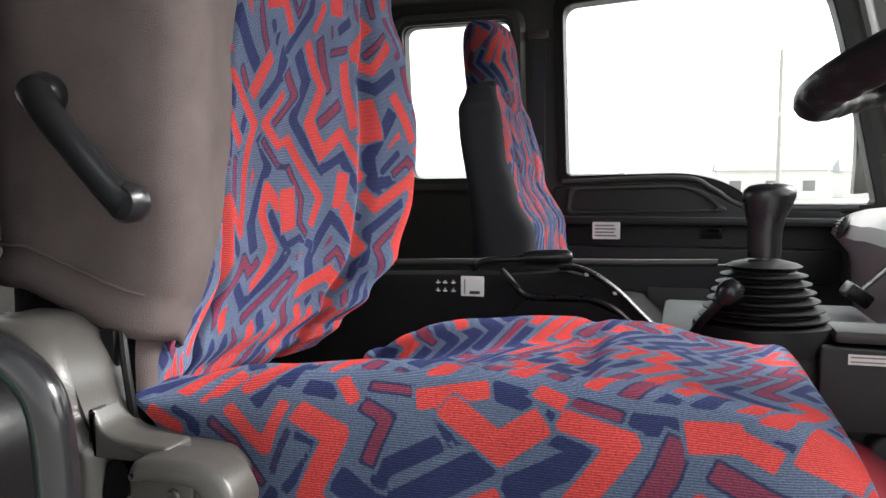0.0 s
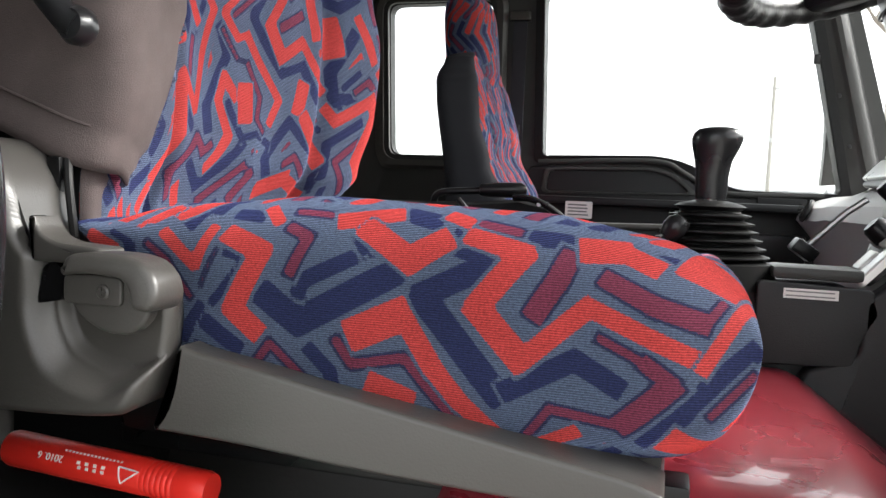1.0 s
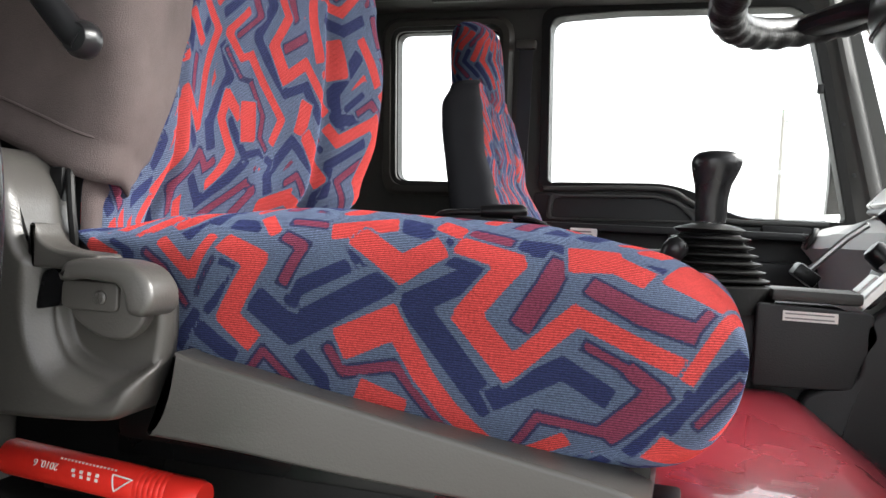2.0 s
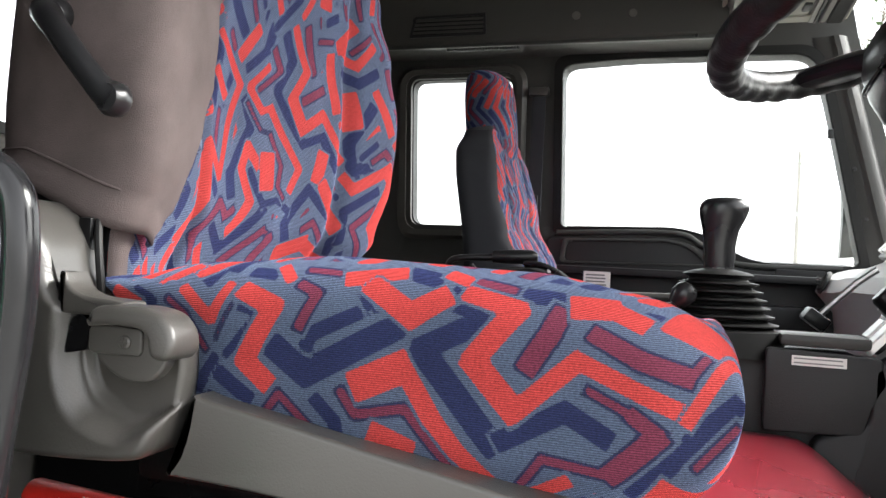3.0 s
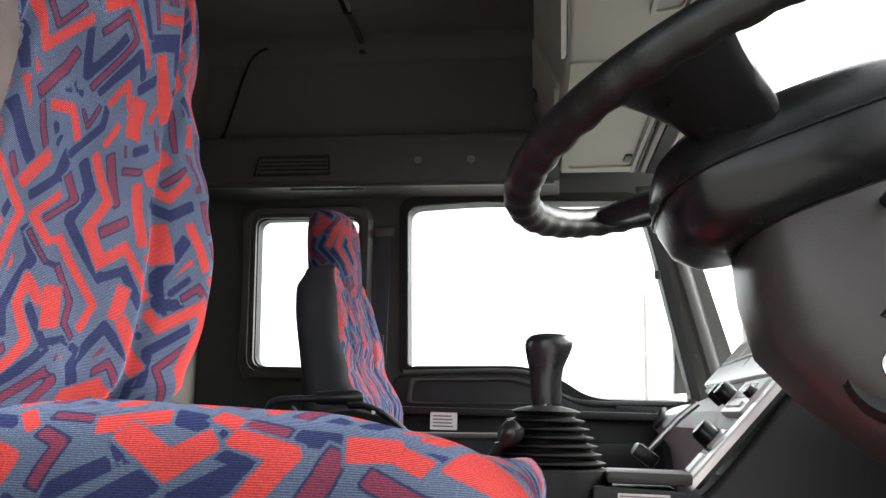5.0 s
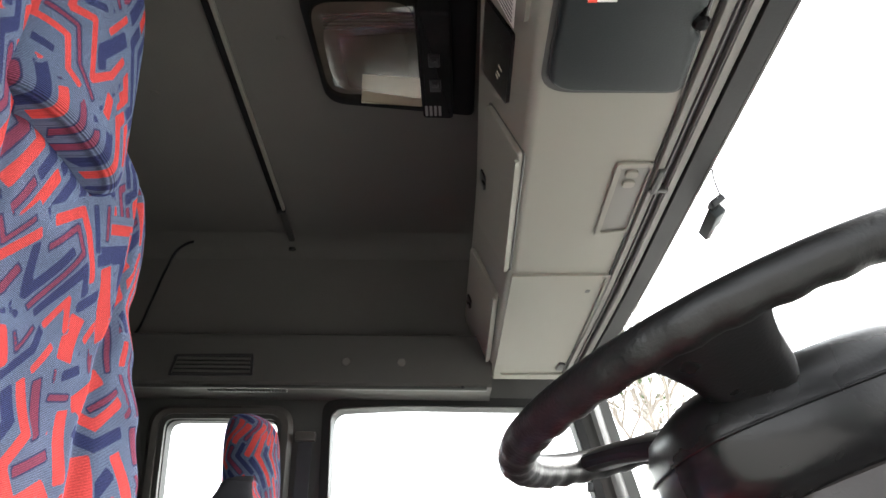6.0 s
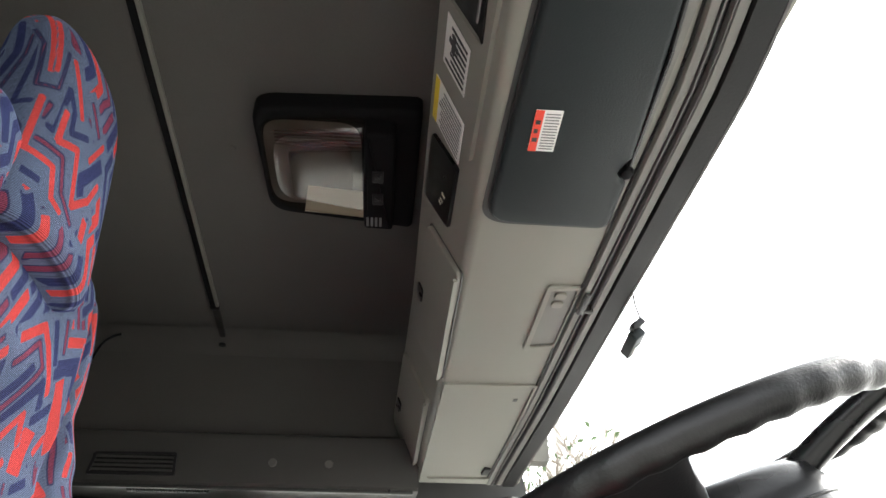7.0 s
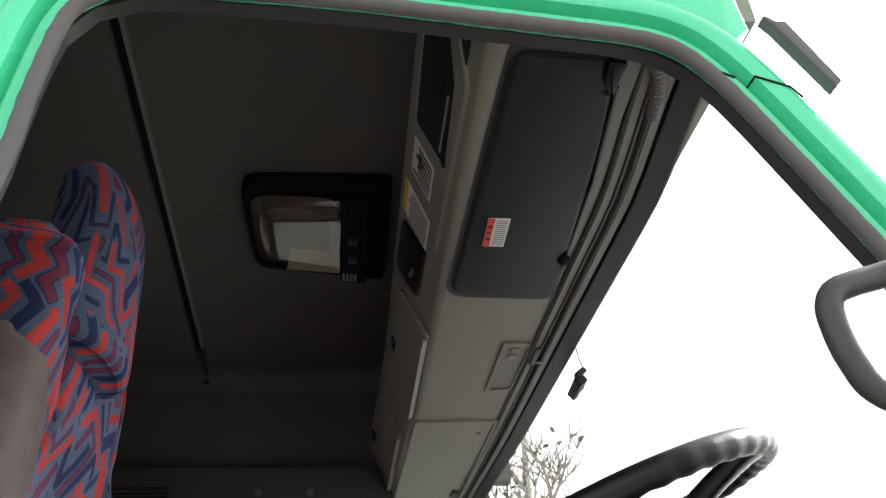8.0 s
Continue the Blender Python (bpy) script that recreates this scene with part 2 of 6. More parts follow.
def lathe(profile, sides=24, m=None):
    """Turned shape from (radius, height) pairs, about z."""
    rings = [[Vector((max(r, 1e-4) * math.cos(k / sides * math.tau), max(r, 1e-4) * math.sin(k / sides * math.tau), h)) for k in range(sides)] for r, h in profile]
    bm = loft(rings)
    if m:
        bmesh.ops.transform(bm, matrix=m, verts=bm.verts)
    return bm


def rounded(pts, r, n=5):
    """A polygon in two coordinates with rounded corners; r is one radius or one a corner."""
    out = []
    k = len(pts)
    for i in range(k):
        p, a, b = Vector(pts[i]), Vector(pts[i - 1]), Vector(pts[(i + 1) % k])
        ri = r[i] if isinstance(r, (list, tuple)) else r
        da, db = (a - p), (b - p)
        ri = min(ri, da.length * 0.48, db.length * 0.48)
        s, e = p + da.normalized() * ri, p + db.normalized() * ri
        for j in range(n + 1):
            t = j / n
            out.append((1 - t) ** 2 * s + 2 * t * (1 - t) * p + t * t * e)
    return out


def pillow(outline, place, thick, r):
    """A plate with a rounded front edge: the outline drawn in step by step."""
    pts = [Vector((p[0], p[1])) for p in outline]
    n = len(pts)
    area = sum(pts[i].x * pts[(i + 1) % n].y - pts[(i + 1) % n].x * pts[i].y for i in range(n))
    sign = 1 if area > 0 else -1
    ins = []
    for i in range(n):
        e = pts[(i + 2) % n] - pts[i - 2]
        if e.length < 1e-9:
            e = pts[(i + 1) % n] - pts[i - 1]
        e = e.normalized()
        ins.append(Vector((-e.y, e.x)) * sign)
    r = min(r, thick * 0.9)
    rings = []
    for w, d in ((0.0, 0.0), (thick - r, 0.0), (thick - 0.62 * r, 0.08 * r), (thick - 0.3 * r, 0.3 * r), (thick - 0.08 * r, 0.62 * r), (thick, r)):
        rings.append([Vector(place(p.x + q.x * d, p.y + q.y * d, w)) for p, q in zip(pts, ins)])
    return loft(rings)


def slab(outline, place, thick, holes=(), bevel=0.0):
    """A plate from an outline in two coordinates, with holes; place(u, v, w) gives the point at depth w."""
    if bevel and not holes:
        return pillow(outline, place, thick, bevel)
    bm = bmesh.new()
    edges = []
    for loop in (outline, *holes):
        vs = [bm.verts.new(Vector(place(p[0], p[1], 0.0))) for p in loop]
        edges += [bm.edges.new((vs[i], vs[(i + 1) % len(vs)])) for i in range(len(vs))]
    if holes:
        bmesh.ops.triangle_fill(bm, use_beauty=True, use_dissolve=False, edges=edges)
    else:
        bm.faces.new([e.verts[0] for e in edges])
    front = list(bm.faces)
    flat = {v: v.co.copy() for v in bm.verts}
    dup = bmesh.ops.duplicate(bm, geom=front + list(bm.edges) + list(bm.verts))
    vm = {}
    for a, b in dup["vert_map"].items():
        if a in flat:
            vm[a] = b
    k = 0
    for loop in (outline, *holes):
        k += len(loop)
    bm.verts.ensure_lookup_table()
    off = 0
    src = list(flat)
    for loop in (outline, *holes):
        for i, p in enumerate(loop):
            vm[src[off + i]].co = Vector(place(p[0], p[1], thick))
        off += len(loop)
    off = 0
    for loop in (outline, *holes):
        n = len(loop)
        for i in range(n):
            a, b = src[off + i], src[off + (i + 1) % n]
            bm.faces.new((a, b, vm[b], vm[a]))
        off += n
    if bevel:
        rim = [e for e in bm.edges if len(e.link_faces) == 2 and e.calc_face_angle(0) > radians(60)]
        bmesh.ops.bevel(bm, geom=rim, offset=bevel, segments=2, profile=0.6, affect="EDGES")
    return bm


def rect(u0, u1, v0, v1, r=0.0, n=5):
    p = [(u0, v0), (u1, v0), (u1, v1), (u0, v1)]
    return rounded(p, r, n) if r else [Vector(q) for q in p]


def frame_of(o, u, v):
    """place() for slab: origin o, directions u and v; depth goes along their cross product."""
    o, u, v = Vector(o), Vector(u).normalized(), Vector(v).normalized()
    w = u.cross(v)
    return lambda a, b, c=0.0: o + u * a + v * b + w * c


def bars(place, u0, u1, v0, v1, rows, depth, parent, mat, name="print_line", ragged=0.25, seed=1, high=0.45):
    """Printed lines that cannot be read, as thin raised bars."""
    rnd = random.Random(seed)
    bms = []
    step = (v1 - v0) / rows
    for i in range(rows):
        a = v0 + step * (i + 0.5 - high / 2)
        e = u1 - (u1 - u0) * ragged * rnd.random()
        bms.append(slab(rect(u0, e, a, a + step * high), place, depth))
    return part(name, join(*bms), mat, parent, smooth=False)


def lettering(name, text, size, m, mat, parent, thick=0.0004):
    """Readable writing in the built-in font, laid flat at the pose m."""
    cu = bpy.data.curves.new(name, "FONT")
    cu.body, cu.size, cu.extrude = text, size, thick
    cu.align_x, cu.align_y = "CENTER", "CENTER"
    cu.materials.append(mat)
    ob = new(name, cu)
    ob.matrix_basis = m
    ob.parent = parent
    return ob


# ---- the seat fabric's design ----
# bars of the design as (half width or widths, corners) in the cloth's own metres, for cushion, backrest and headrest
SIDE_RED_1 = [(0.0084, [(-0.2, 1.742), (-0.169, 1.729), (-0.188, 1.686), (-0.169, 1.671)]), (0.0047, [(-0.257, 1.74), (-0.222, 1.715), (-0.215, 1.748)]), (0.0053,
    [(-0.319, 1.732), (-0.294, 1.722)]), (0.0085, [(-0.113, 1.76), (-0.075, 1.771)]), ((0.0092, 0.0107), [(-0.093, 1.754), (-0.057, 1.73), (-0.035, 1.747)]), ((0.0079,
    0.0086, 0.0094, 0.0069, 0.0061), [(-0.016, 1.752), (0.023, 1.74), (-0.007, 1.701), (0.025, 1.668), (0.067, 1.707), (0.136, 1.678)]), (0.0047, [(0.139, 1.672), (0.17,
    1.724)]), ((0.0118, 0.0075, 0.0071, 0.0069), [(-0.092, 1.676), (-0.059, 1.692), (-0.036, 1.658), (-0.017, 1.637), (0.008, 1.614)]), (0.0114, [(-0.078, 1.638),
    (-0.056, 1.63)]), (0.0055, [(0.039, 1.609), (0.062, 1.623)]), (0.0119, [(0.124, 1.621), (0.152, 1.602)]), ((0.0115, 0.0086), [(0.064, 1.749), (0.085, 1.752), (0.107,
    1.74)])]
SIDE_RED_2 = [(0.0255, [(0.143, 1.753), (0.155, 1.747)]), (0.0051, [(-0.176, 1.771), (-0.163, 1.755)]), (0.0063, [(-0.035, 1.773), (-0.021, 1.766)])]
SIDE_RED = SIDE_RED_1 + SIDE_RED_2
SIDE_NAVY_1 = [(0.0056, [(-0.3, 1.733), (-0.278, 1.724)]), (0.0037, [(-0.202, 1.728), (-0.181, 1.723), (-0.2, 1.695), (-0.211, 1.683)]), (0.0056, [(-0.214, 1.685),
    (-0.231, 1.661)]), (0.0066, [(-0.21, 1.674), (-0.184, 1.657)]), (0.0055, [(-0.127, 1.662), (-0.11, 1.647), (-0.108, 1.635)]), (0.0101, [(-0.163, 1.698), (-0.136,
    1.68), (-0.065, 1.721)]), (0.0062, [(-0.137, 1.701), (-0.134, 1.71), (-0.079, 1.739)]), (0.0073, [(-0.103, 1.757), (-0.089, 1.738)]), ((0.0077, 0.0087, 0.0097),
    [(-0.027, 1.743), (0.006, 1.733), (-0.046, 1.706), (0.011, 1.643)]), (0.0073, [(0.016, 1.647), (0.06, 1.672), (0.088, 1.657)]), (0.009, [(-0.065, 1.771), (-0.044,
    1.765)]), (0.0068, [(-0.025, 1.758), (0.002, 1.745)]), (0.0078, [(0.021, 1.754), (0.078, 1.753)]), (0.0076, [(0.108, 1.747), (0.14, 1.742)]), (0.007, [(0.17, 1.685),
    (0.144, 1.661), (0.107, 1.619)])]
SIDE_NAVY_2 = [(0.0069, [(-0.2, 1.764), (-0.18, 1.761)])]
SIDE_NAVY = SIDE_NAVY_1 + SIDE_NAVY_2
SIDE_BURGUNDY_1 = [(0.0042, [(-0.269, 1.73), (-0.247, 1.717), (-0.224, 1.691)]), (0.0027, [(-0.206, 1.729), (-0.216, 1.7)]), (0.0063, [(-0.153, 1.751), (-0.135, 1.743),
    (-0.145, 1.714)]), (0.0061, [(-0.219, 1.654), (-0.196, 1.647)]), (0.005, [(-0.173, 1.643), (-0.158, 1.663), (-0.132, 1.641)]), (0.0095, [(0.053, 1.742), (0.046,
    1.723), (0.032, 1.699)]), ((0.0087, 0.0087, 0.005), [(0.076, 1.727), (0.108, 1.711), (0.14, 1.701), (0.155, 1.723)]), ((0.0047, 0.0071, 0.0096, 0.0052, 0.0049),
    [(0.074, 1.688), (0.103, 1.675), (0.122, 1.662), (0.091, 1.632), (0.045, 1.638), (0.03, 1.616)]), (0.0046, [(0.145, 1.642), (0.171, 1.67)]), (0.0055, [(-0.107,
    1.671), (-0.094, 1.654), (-0.056, 1.662), (-0.039, 1.643), (-0.017, 1.62)]), (0.0061, [(-0.017, 1.767), (0.017, 1.758)]), (0.0052, [(-0.152, 1.767), (-0.122,
    1.765)])]
SIDE_BURGUNDY = SIDE_BURGUNDY_1
BACK_RED_1 = [((0.0052, 0.0061, 0.0065, 0.0031, 0.0154, 0.0143), [(-0.13, 2.0), (-0.071, 1.958), (-0.103, 1.851), (-0.133, 1.884), (-0.141, 1.861), (-0.138, 1.83),
    (-0.17, 1.779)]), (0.0062, [(-0.129, 1.961), (-0.1, 1.939)]), (0.0101, [(-0.136, 1.922), (-0.195, 1.888)]), (0.0076, [(-0.051, 2.025), (-0.081, 1.988)]), ((0.0049,
    0.0054, 0.0041, 0.0065, 0.0063, 0.0069), [(-0.016, 1.992), (-0.053, 1.96), (-0.016, 1.939), (0.002, 1.946), (0.044, 1.911), (0.078, 1.882), (0.063, 1.853)]), (0.0074,
    [(-0.058, 1.794), (-0.023, 1.831), (-0.047, 1.867), (-0.036, 1.894), (-0.013, 1.875)]), (0.0154, [(0.006, 1.884), (0.009, 1.856)]), ((0.0065, 0.0072, 0.0099, 0.0078,
    0.007), [(0.029, 2.051), (0.074, 2.008), (0.046, 1.968), (0.077, 1.934), (0.117, 1.96), (0.177, 1.906)]), (0.012, [(0.125, 1.905), (0.118, 1.875)])]
BACK_RED_2 = [(0.0102, [(0.132, 1.867), (0.185, 1.812)]), (0.0101, [(0.123, 2.039), (0.146, 1.973)]), ((0.0107, 0.0062, 0.0071), [(0.181, 2.098), (0.138, 2.058), (0.193,
    2.043), (0.221, 2.077)]), (0.0174, [(0.18, 1.993), (0.189, 1.962)]), (0.0089, [(0.233, 2.011), (0.266, 1.959)]), ((0.0076, 0.0083, 0.0132, 0.015, 0.013), [(0.184,
    1.884), (0.201, 1.868), (0.269, 1.904), (0.285, 1.886), (0.263, 1.818), (0.28, 1.796)]), ((0.0116, 0.0075), [(0.079, 1.772), (0.123, 1.787), (0.183, 1.765)]),
    (0.0066, [(-0.102, 1.773), (-0.085, 1.753)]), (0.0086, [(-0.184, 1.751), (-0.175, 1.768)]), (0.0061, [(-0.068, 2.076), (-0.034, 2.085), (-0.013, 2.059)]), (0.0051,
    [(0.051, 2.096), (0.037, 2.068)]), (0.0164, [(0.08, 2.132), (0.083, 2.101)]), (0.006, [(0.122, 2.146), (0.116, 2.127)]), (0.0079, [(0.217, 2.152), (0.222, 2.13)])]
BACK_RED_3 = [(0.0063, [(-0.14, 2.156), (-0.104, 2.125), (-0.053, 2.182)]), (0.0062, [(-0.032, 2.208), (0.017, 2.244), (0.036, 2.228), (0.069, 2.183)]), (0.0066, [(0.09,
    2.258), (0.151, 2.285)]), (0.0035, [(0.15, 2.278), (0.154, 2.245)]), (0.0081, [(0.184, 2.337), (0.207, 2.294)]), (0.0163, [(0.104, 2.203), (0.122, 2.175), (0.147,
    2.148)]), (0.0048, [(0.184, 2.251), (0.171, 2.231), (0.186, 2.207), (0.157, 2.164)]), (0.0048, [(0.027, 2.114), (0.044, 2.148), (0.066, 2.121)])]
BACK_RED = BACK_RED_1 + BACK_RED_2 + BACK_RED_3
BACK_NAVY_1 = [((0.01, 0.0057), [(-0.019, 2.035), (-0.023, 2.011), (-0.064, 1.978)]), ((0.0089, 0.0077, 0.0076, 0.0059, 0.0083), [(0.014, 2.037), (0.04, 2.012), (0.009,
    1.969), (0.081, 1.915), (0.121, 1.931), (0.157, 1.893)]), ((0.0079, 0.0077, 0.0112), [(-0.056, 1.944), (-0.033, 1.918), (-0.074, 1.857), (-0.068, 1.836)]), (0.0065,
    [(-0.131, 1.855), (-0.109, 1.833)]), ((0.0053, 0.0084, 0.0069), [(-0.102, 1.799), (-0.058, 1.774), (-0.02, 1.803), (0.018, 1.834)]), ((0.0076, 0.008, 0.0069, 0.006),
    [(0.086, 1.785), (0.06, 1.81), (0.105, 1.859), (0.179, 1.811), (0.194, 1.77)]), ((0.0062, 0.0043, 0.0054), [(-0.028, 1.866), (0.003, 1.83), (0.038, 1.838), (0.066,
    1.826)]), (0.0057, [(-0.107, 1.984), (-0.09, 1.969), (-0.107, 1.918)]), (0.0187, [(-0.139, 1.99), (-0.14, 1.934)]), (0.0076, [(0.158, 2.029), (0.198, 2.019), (0.234,
    2.042)])]
BACK_NAVY_2 = [(0.0093, [(0.224, 1.989), (0.187, 1.933), (0.196, 1.895), (0.233, 1.901)]), (0.0071, [(0.251, 1.871), (0.194, 1.836), (0.2, 1.792)]), (0.0102, [(-0.189,
    1.869), (-0.204, 1.844)]), (0.0078, [(-0.22, 1.77), (-0.193, 1.785)]), (0.0102, [(-0.195, 1.828), (-0.204, 1.806)]), (0.0054, [(0.205, 1.881), (0.247, 1.892)]),
    (0.005, [(0.238, 1.938), (0.21, 1.914)]), (0.0086, [(-0.13, 2.054), (-0.105, 2.034), (-0.078, 2.014)]), (0.0055, [(0.025, 2.112), (0.023, 2.085), (-0.015, 2.039)]),
    (0.006, [(0.094, 2.077), (0.121, 2.092)]), (0.0065, [(-0.049, 2.174), (-0.023, 2.129), (0.015, 2.192)]), (0.0068, [(0.004, 2.122), (0.049, 2.188), (0.068, 2.163)]),
    (0.007, [(0.069, 2.149), (0.096, 2.174)]), (0.0115, [(0.074, 2.214), (0.145, 2.25), (0.155, 2.211)]), (0.0064, [(0.198, 2.309), (0.163, 2.24), (0.176, 2.207), (0.153,
    2.179)])]
BACK_NAVY_3 = [(0.006, [(0.041, 2.261), (0.065, 2.219)])]
BACK_NAVY = BACK_NAVY_1 + BACK_NAVY_2 + BACK_NAVY_3
BACK_BURGUNDY_1 = [(0.0063, [(-0.108, 2.007), (-0.095, 1.991)]), ((0.0084, 0.0053), [(-0.006, 2.014), (0.014, 1.994), (-0.034, 1.959)]), (0.0065, [(-0.11, 1.922),
    (-0.121, 1.881)]), ((0.0046, 0.0034, 0.0058, 0.0064, 0.0052), [(-0.05, 1.943), (-0.013, 1.917), (0.008, 1.916), (0.037, 1.881), (0.034, 1.855), (0.051, 1.841)]),
    (0.0085, [(0.054, 2.058), (0.089, 2.009)]), (0.0076, [(0.114, 1.993), (0.069, 1.968)]), (0.0054, [(0.085, 2.05), (0.12, 2.059)]), ((0.0067, 0.0078, 0.0076, 0.0063),
    [(-0.109, 1.76), (-0.13, 1.786), (-0.093, 1.824), (-0.076, 1.809), (-0.058, 1.819)]), ((0.0081, 0.0047, 0.0111), [(-0.041, 1.756), (0.017, 1.799), (0.042, 1.79),
    (0.024, 1.761)]), ((0.0071, 0.006, 0.0043), [(0.106, 1.805), (0.125, 1.816), (0.154, 1.793), (0.188, 1.764)]), (0.0057, [(0.182, 2.06), (0.216, 2.09)])]
BACK_BURGUNDY_2 = [((0.0061, 0.0077), [(0.232, 1.911), (0.257, 1.929), (0.286, 1.911)]), ((0.0062, 0.0076), [(0.259, 1.771), (0.214, 1.814), (0.264, 1.851)]), (0.0101,
    [(0.262, 2.051), (0.274, 2.015)]), (0.0094, [(-0.221, 1.828), (-0.222, 1.813)]), (0.0057, [(-0.086, 2.072), (-0.072, 2.048), (-0.057, 2.03)]), (0.0041, [(0.012,
    2.105), (-0.002, 2.076), (-0.016, 2.09)]), (0.0034, [(0.15, 2.152), (0.163, 2.11)]), (0.0054, [(0.176, 2.162), (0.196, 2.111)]), (0.0049, [(-0.125, 2.163), (-0.099,
    2.151), (-0.072, 2.189)]), (0.0054, [(-0.027, 2.179), (0.014, 2.223), (0.035, 2.201), (-0.009, 2.12)]), (0.0055, [(0.068, 2.276), (0.082, 2.24)]), (0.0078, [(-0.052,
    2.143), (-0.058, 2.122), (-0.094, 2.08)]), (0.0039, [(0.172, 2.287), (0.187, 2.328)])]
BACK_BURGUNDY = BACK_BURGUNDY_1 + BACK_BURGUNDY_2
HEAD_RED_1 = [(0.0032, [(-0.118, 2.553), (-0.112, 2.453)]), (0.003, [(-0.108, 2.532), (-0.105, 2.459)]), (0.0038, [(-0.113, 2.416), (-0.118, 2.346), (-0.08, 2.345),
    (-0.072, 2.311), (-0.054, 2.305)]), (0.0044, [(-0.08, 2.419), (-0.083, 2.378), (-0.049, 2.391), (-0.037, 2.325), (-0.003, 2.355), (0.016, 2.389)]), (0.0039, [(-0.021,
    2.398), (0.008, 2.441)]), (0.0075, [(0.001, 2.309), (0.002, 2.328)]), (0.0039, [(-0.084, 2.491), (-0.055, 2.431)])]
HEAD_RED = HEAD_RED_1
HEAD_NAVY_1 = [(0.0046, [(-0.15, 2.519), (-0.149, 2.467), (-0.162, 2.435)]), (0.0028, [(-0.128, 2.481), (-0.139, 2.396), (-0.111, 2.41)]), (0.0041, [(-0.1, 2.386),
    (-0.09, 2.384), (-0.083, 2.45), (-0.069, 2.428), (-0.067, 2.401), (-0.035, 2.418)]), (0.0086, [(-0.022, 2.345), (-0.03, 2.364), (0.011, 2.414)]), (0.0043, [(-0.112,
    2.32), (-0.094, 2.319)]), (0.0019, [(0.003, 2.305), (-0.014, 2.305), (0.009, 2.34)])]
HEAD_NAVY = HEAD_NAVY_1
HEAD_BURGUNDY_1 = [(0.0026, [(-0.136, 2.506), (-0.14, 2.467), (-0.162, 2.395)]), (0.0029, [(-0.135, 2.506), (-0.124, 2.487), (-0.123, 2.427), (-0.098, 2.438), (-0.094,
    2.495)]), (0.0034, [(-0.134, 2.378), (-0.127, 2.368), (-0.126, 2.324)]), (0.0045, [(-0.111, 2.363), (-0.07, 2.365), (-0.059, 2.326), (-0.03, 2.305)]), (0.0044,
    [(-0.108, 2.392), (-0.102, 2.414)]), (0.0051, [(-0.04, 2.466), (-0.011, 2.441)])]
HEAD_BURGUNDY = HEAD_BURGUNDY_1
SIDE_DESIGN = [("navy", w, p) for w, p in SIDE_NAVY] + [("burgundy", w, p) for w, p in SIDE_BURGUNDY] + [("red", w, p) for w, p in SIDE_RED]
BACK_DESIGN = [("navy", w, p) for w, p in BACK_NAVY] + [("burgundy", w, p) for w, p in BACK_BURGUNDY] + [("red", w, p) for w, p in BACK_RED]
HEAD_DESIGN = [("navy", w, p) for w, p in HEAD_NAVY] + [("burgundy", w, p) for w, p in HEAD_BURGUNDY] + [("red", w, p) for w, p in HEAD_RED]


def zigzag_design(u0, u1, v0, v1, seed, pitch=0.0265, wide=0.0074):
    """More of the design: nested ribbons that follow one irregular zigzag, each cut into bars of one colour."""
    rnd = random.Random(seed)
    design = []
    knots = [(0.0, v0 - 0.12)]
    side = rnd.choice((-1, 1))
    while knots[-1][1] < v1 + 0.15:
        run = side * rnd.uniform(0.014, 0.044)
        if abs(knots[-1][0] + run) > 0.05:
            run = -run
        knots.append((knots[-1][0] + run, knots[-1][1] + abs(run) * rnd.choice((0.9, 1.15, 1.5, 1.9))))
        side = -side if rnd.random() < 0.86 else side
    shift = 0.0
    u = u0 - 0.05
    while u < u1 + 0.05:
        shift += rnd.uniform(-0.006, 0.009)
        path = [(u + x + rnd.uniform(-0.002, 0.002), y + shift + rnd.uniform(-0.002, 0.002)) for x, y in knots]
        w = wide * rnd.uniform(0.78, 1.12)
        left = rnd.uniform(0.02, 0.12)
        run = [path[0]]
        last = ""
        for a, b in zip(path, path[1:]):
            L = math.hypot(b[0] - a[0], b[1] - a[1])
            at = 0.0
            while L - at > left:
                at += left
                run.append((a[0] + (b[0] - a[0]) * at / L, a[1] + (b[1] - a[1]) * at / L))
                colour = rnd.choices(("red", "navy", "burgundy"), [w0 * (c != last) for c, w0 in (("red", 0.40), ("navy", 0.36), ("burgundy", 0.24))])[0]
                last = colour
                design.append((colour, w, run))
                at += min(L - at, w * 1.2 + 0.006)
                run = [(a[0] + (b[0] - a[0]) * at / L, a[1] + (b[1] - a[1]) * at / L)]
                left = rnd.uniform(0.04, 0.17)
            left = max(left - (L - at), 0.004)
            run.append(b)
        u += pitch * rnd.uniform(0.94, 1.08)
    return design


def bar_distance(u, v, pts, half):
    """Signed distance to a bar with square ends and mitred corners; half: its half width, or one for each run."""
    best = np.full(u.shape, 9.0)
    halves = half if isinstance(half, tuple) else (half,) * (len(pts) - 1)
    for (ax, ay), (bx, by), half in zip(pts, pts[1:], halves):
        dx, dy = bx - ax, by - ay
        L = math.hypot(dx, dy)
        if L < 0.002:
            continue
        dx, dy = dx / L, dy / L
        along = (u - ax) * dx + (v - ay) * dy
        off = np.abs((u - ax) * dy - (v - ay) * dx)
        end = np.maximum(-along - half * 0.6, along - L - half * 0.6)
        best = np.minimum(best, np.maximum(off - half, end))
    return best


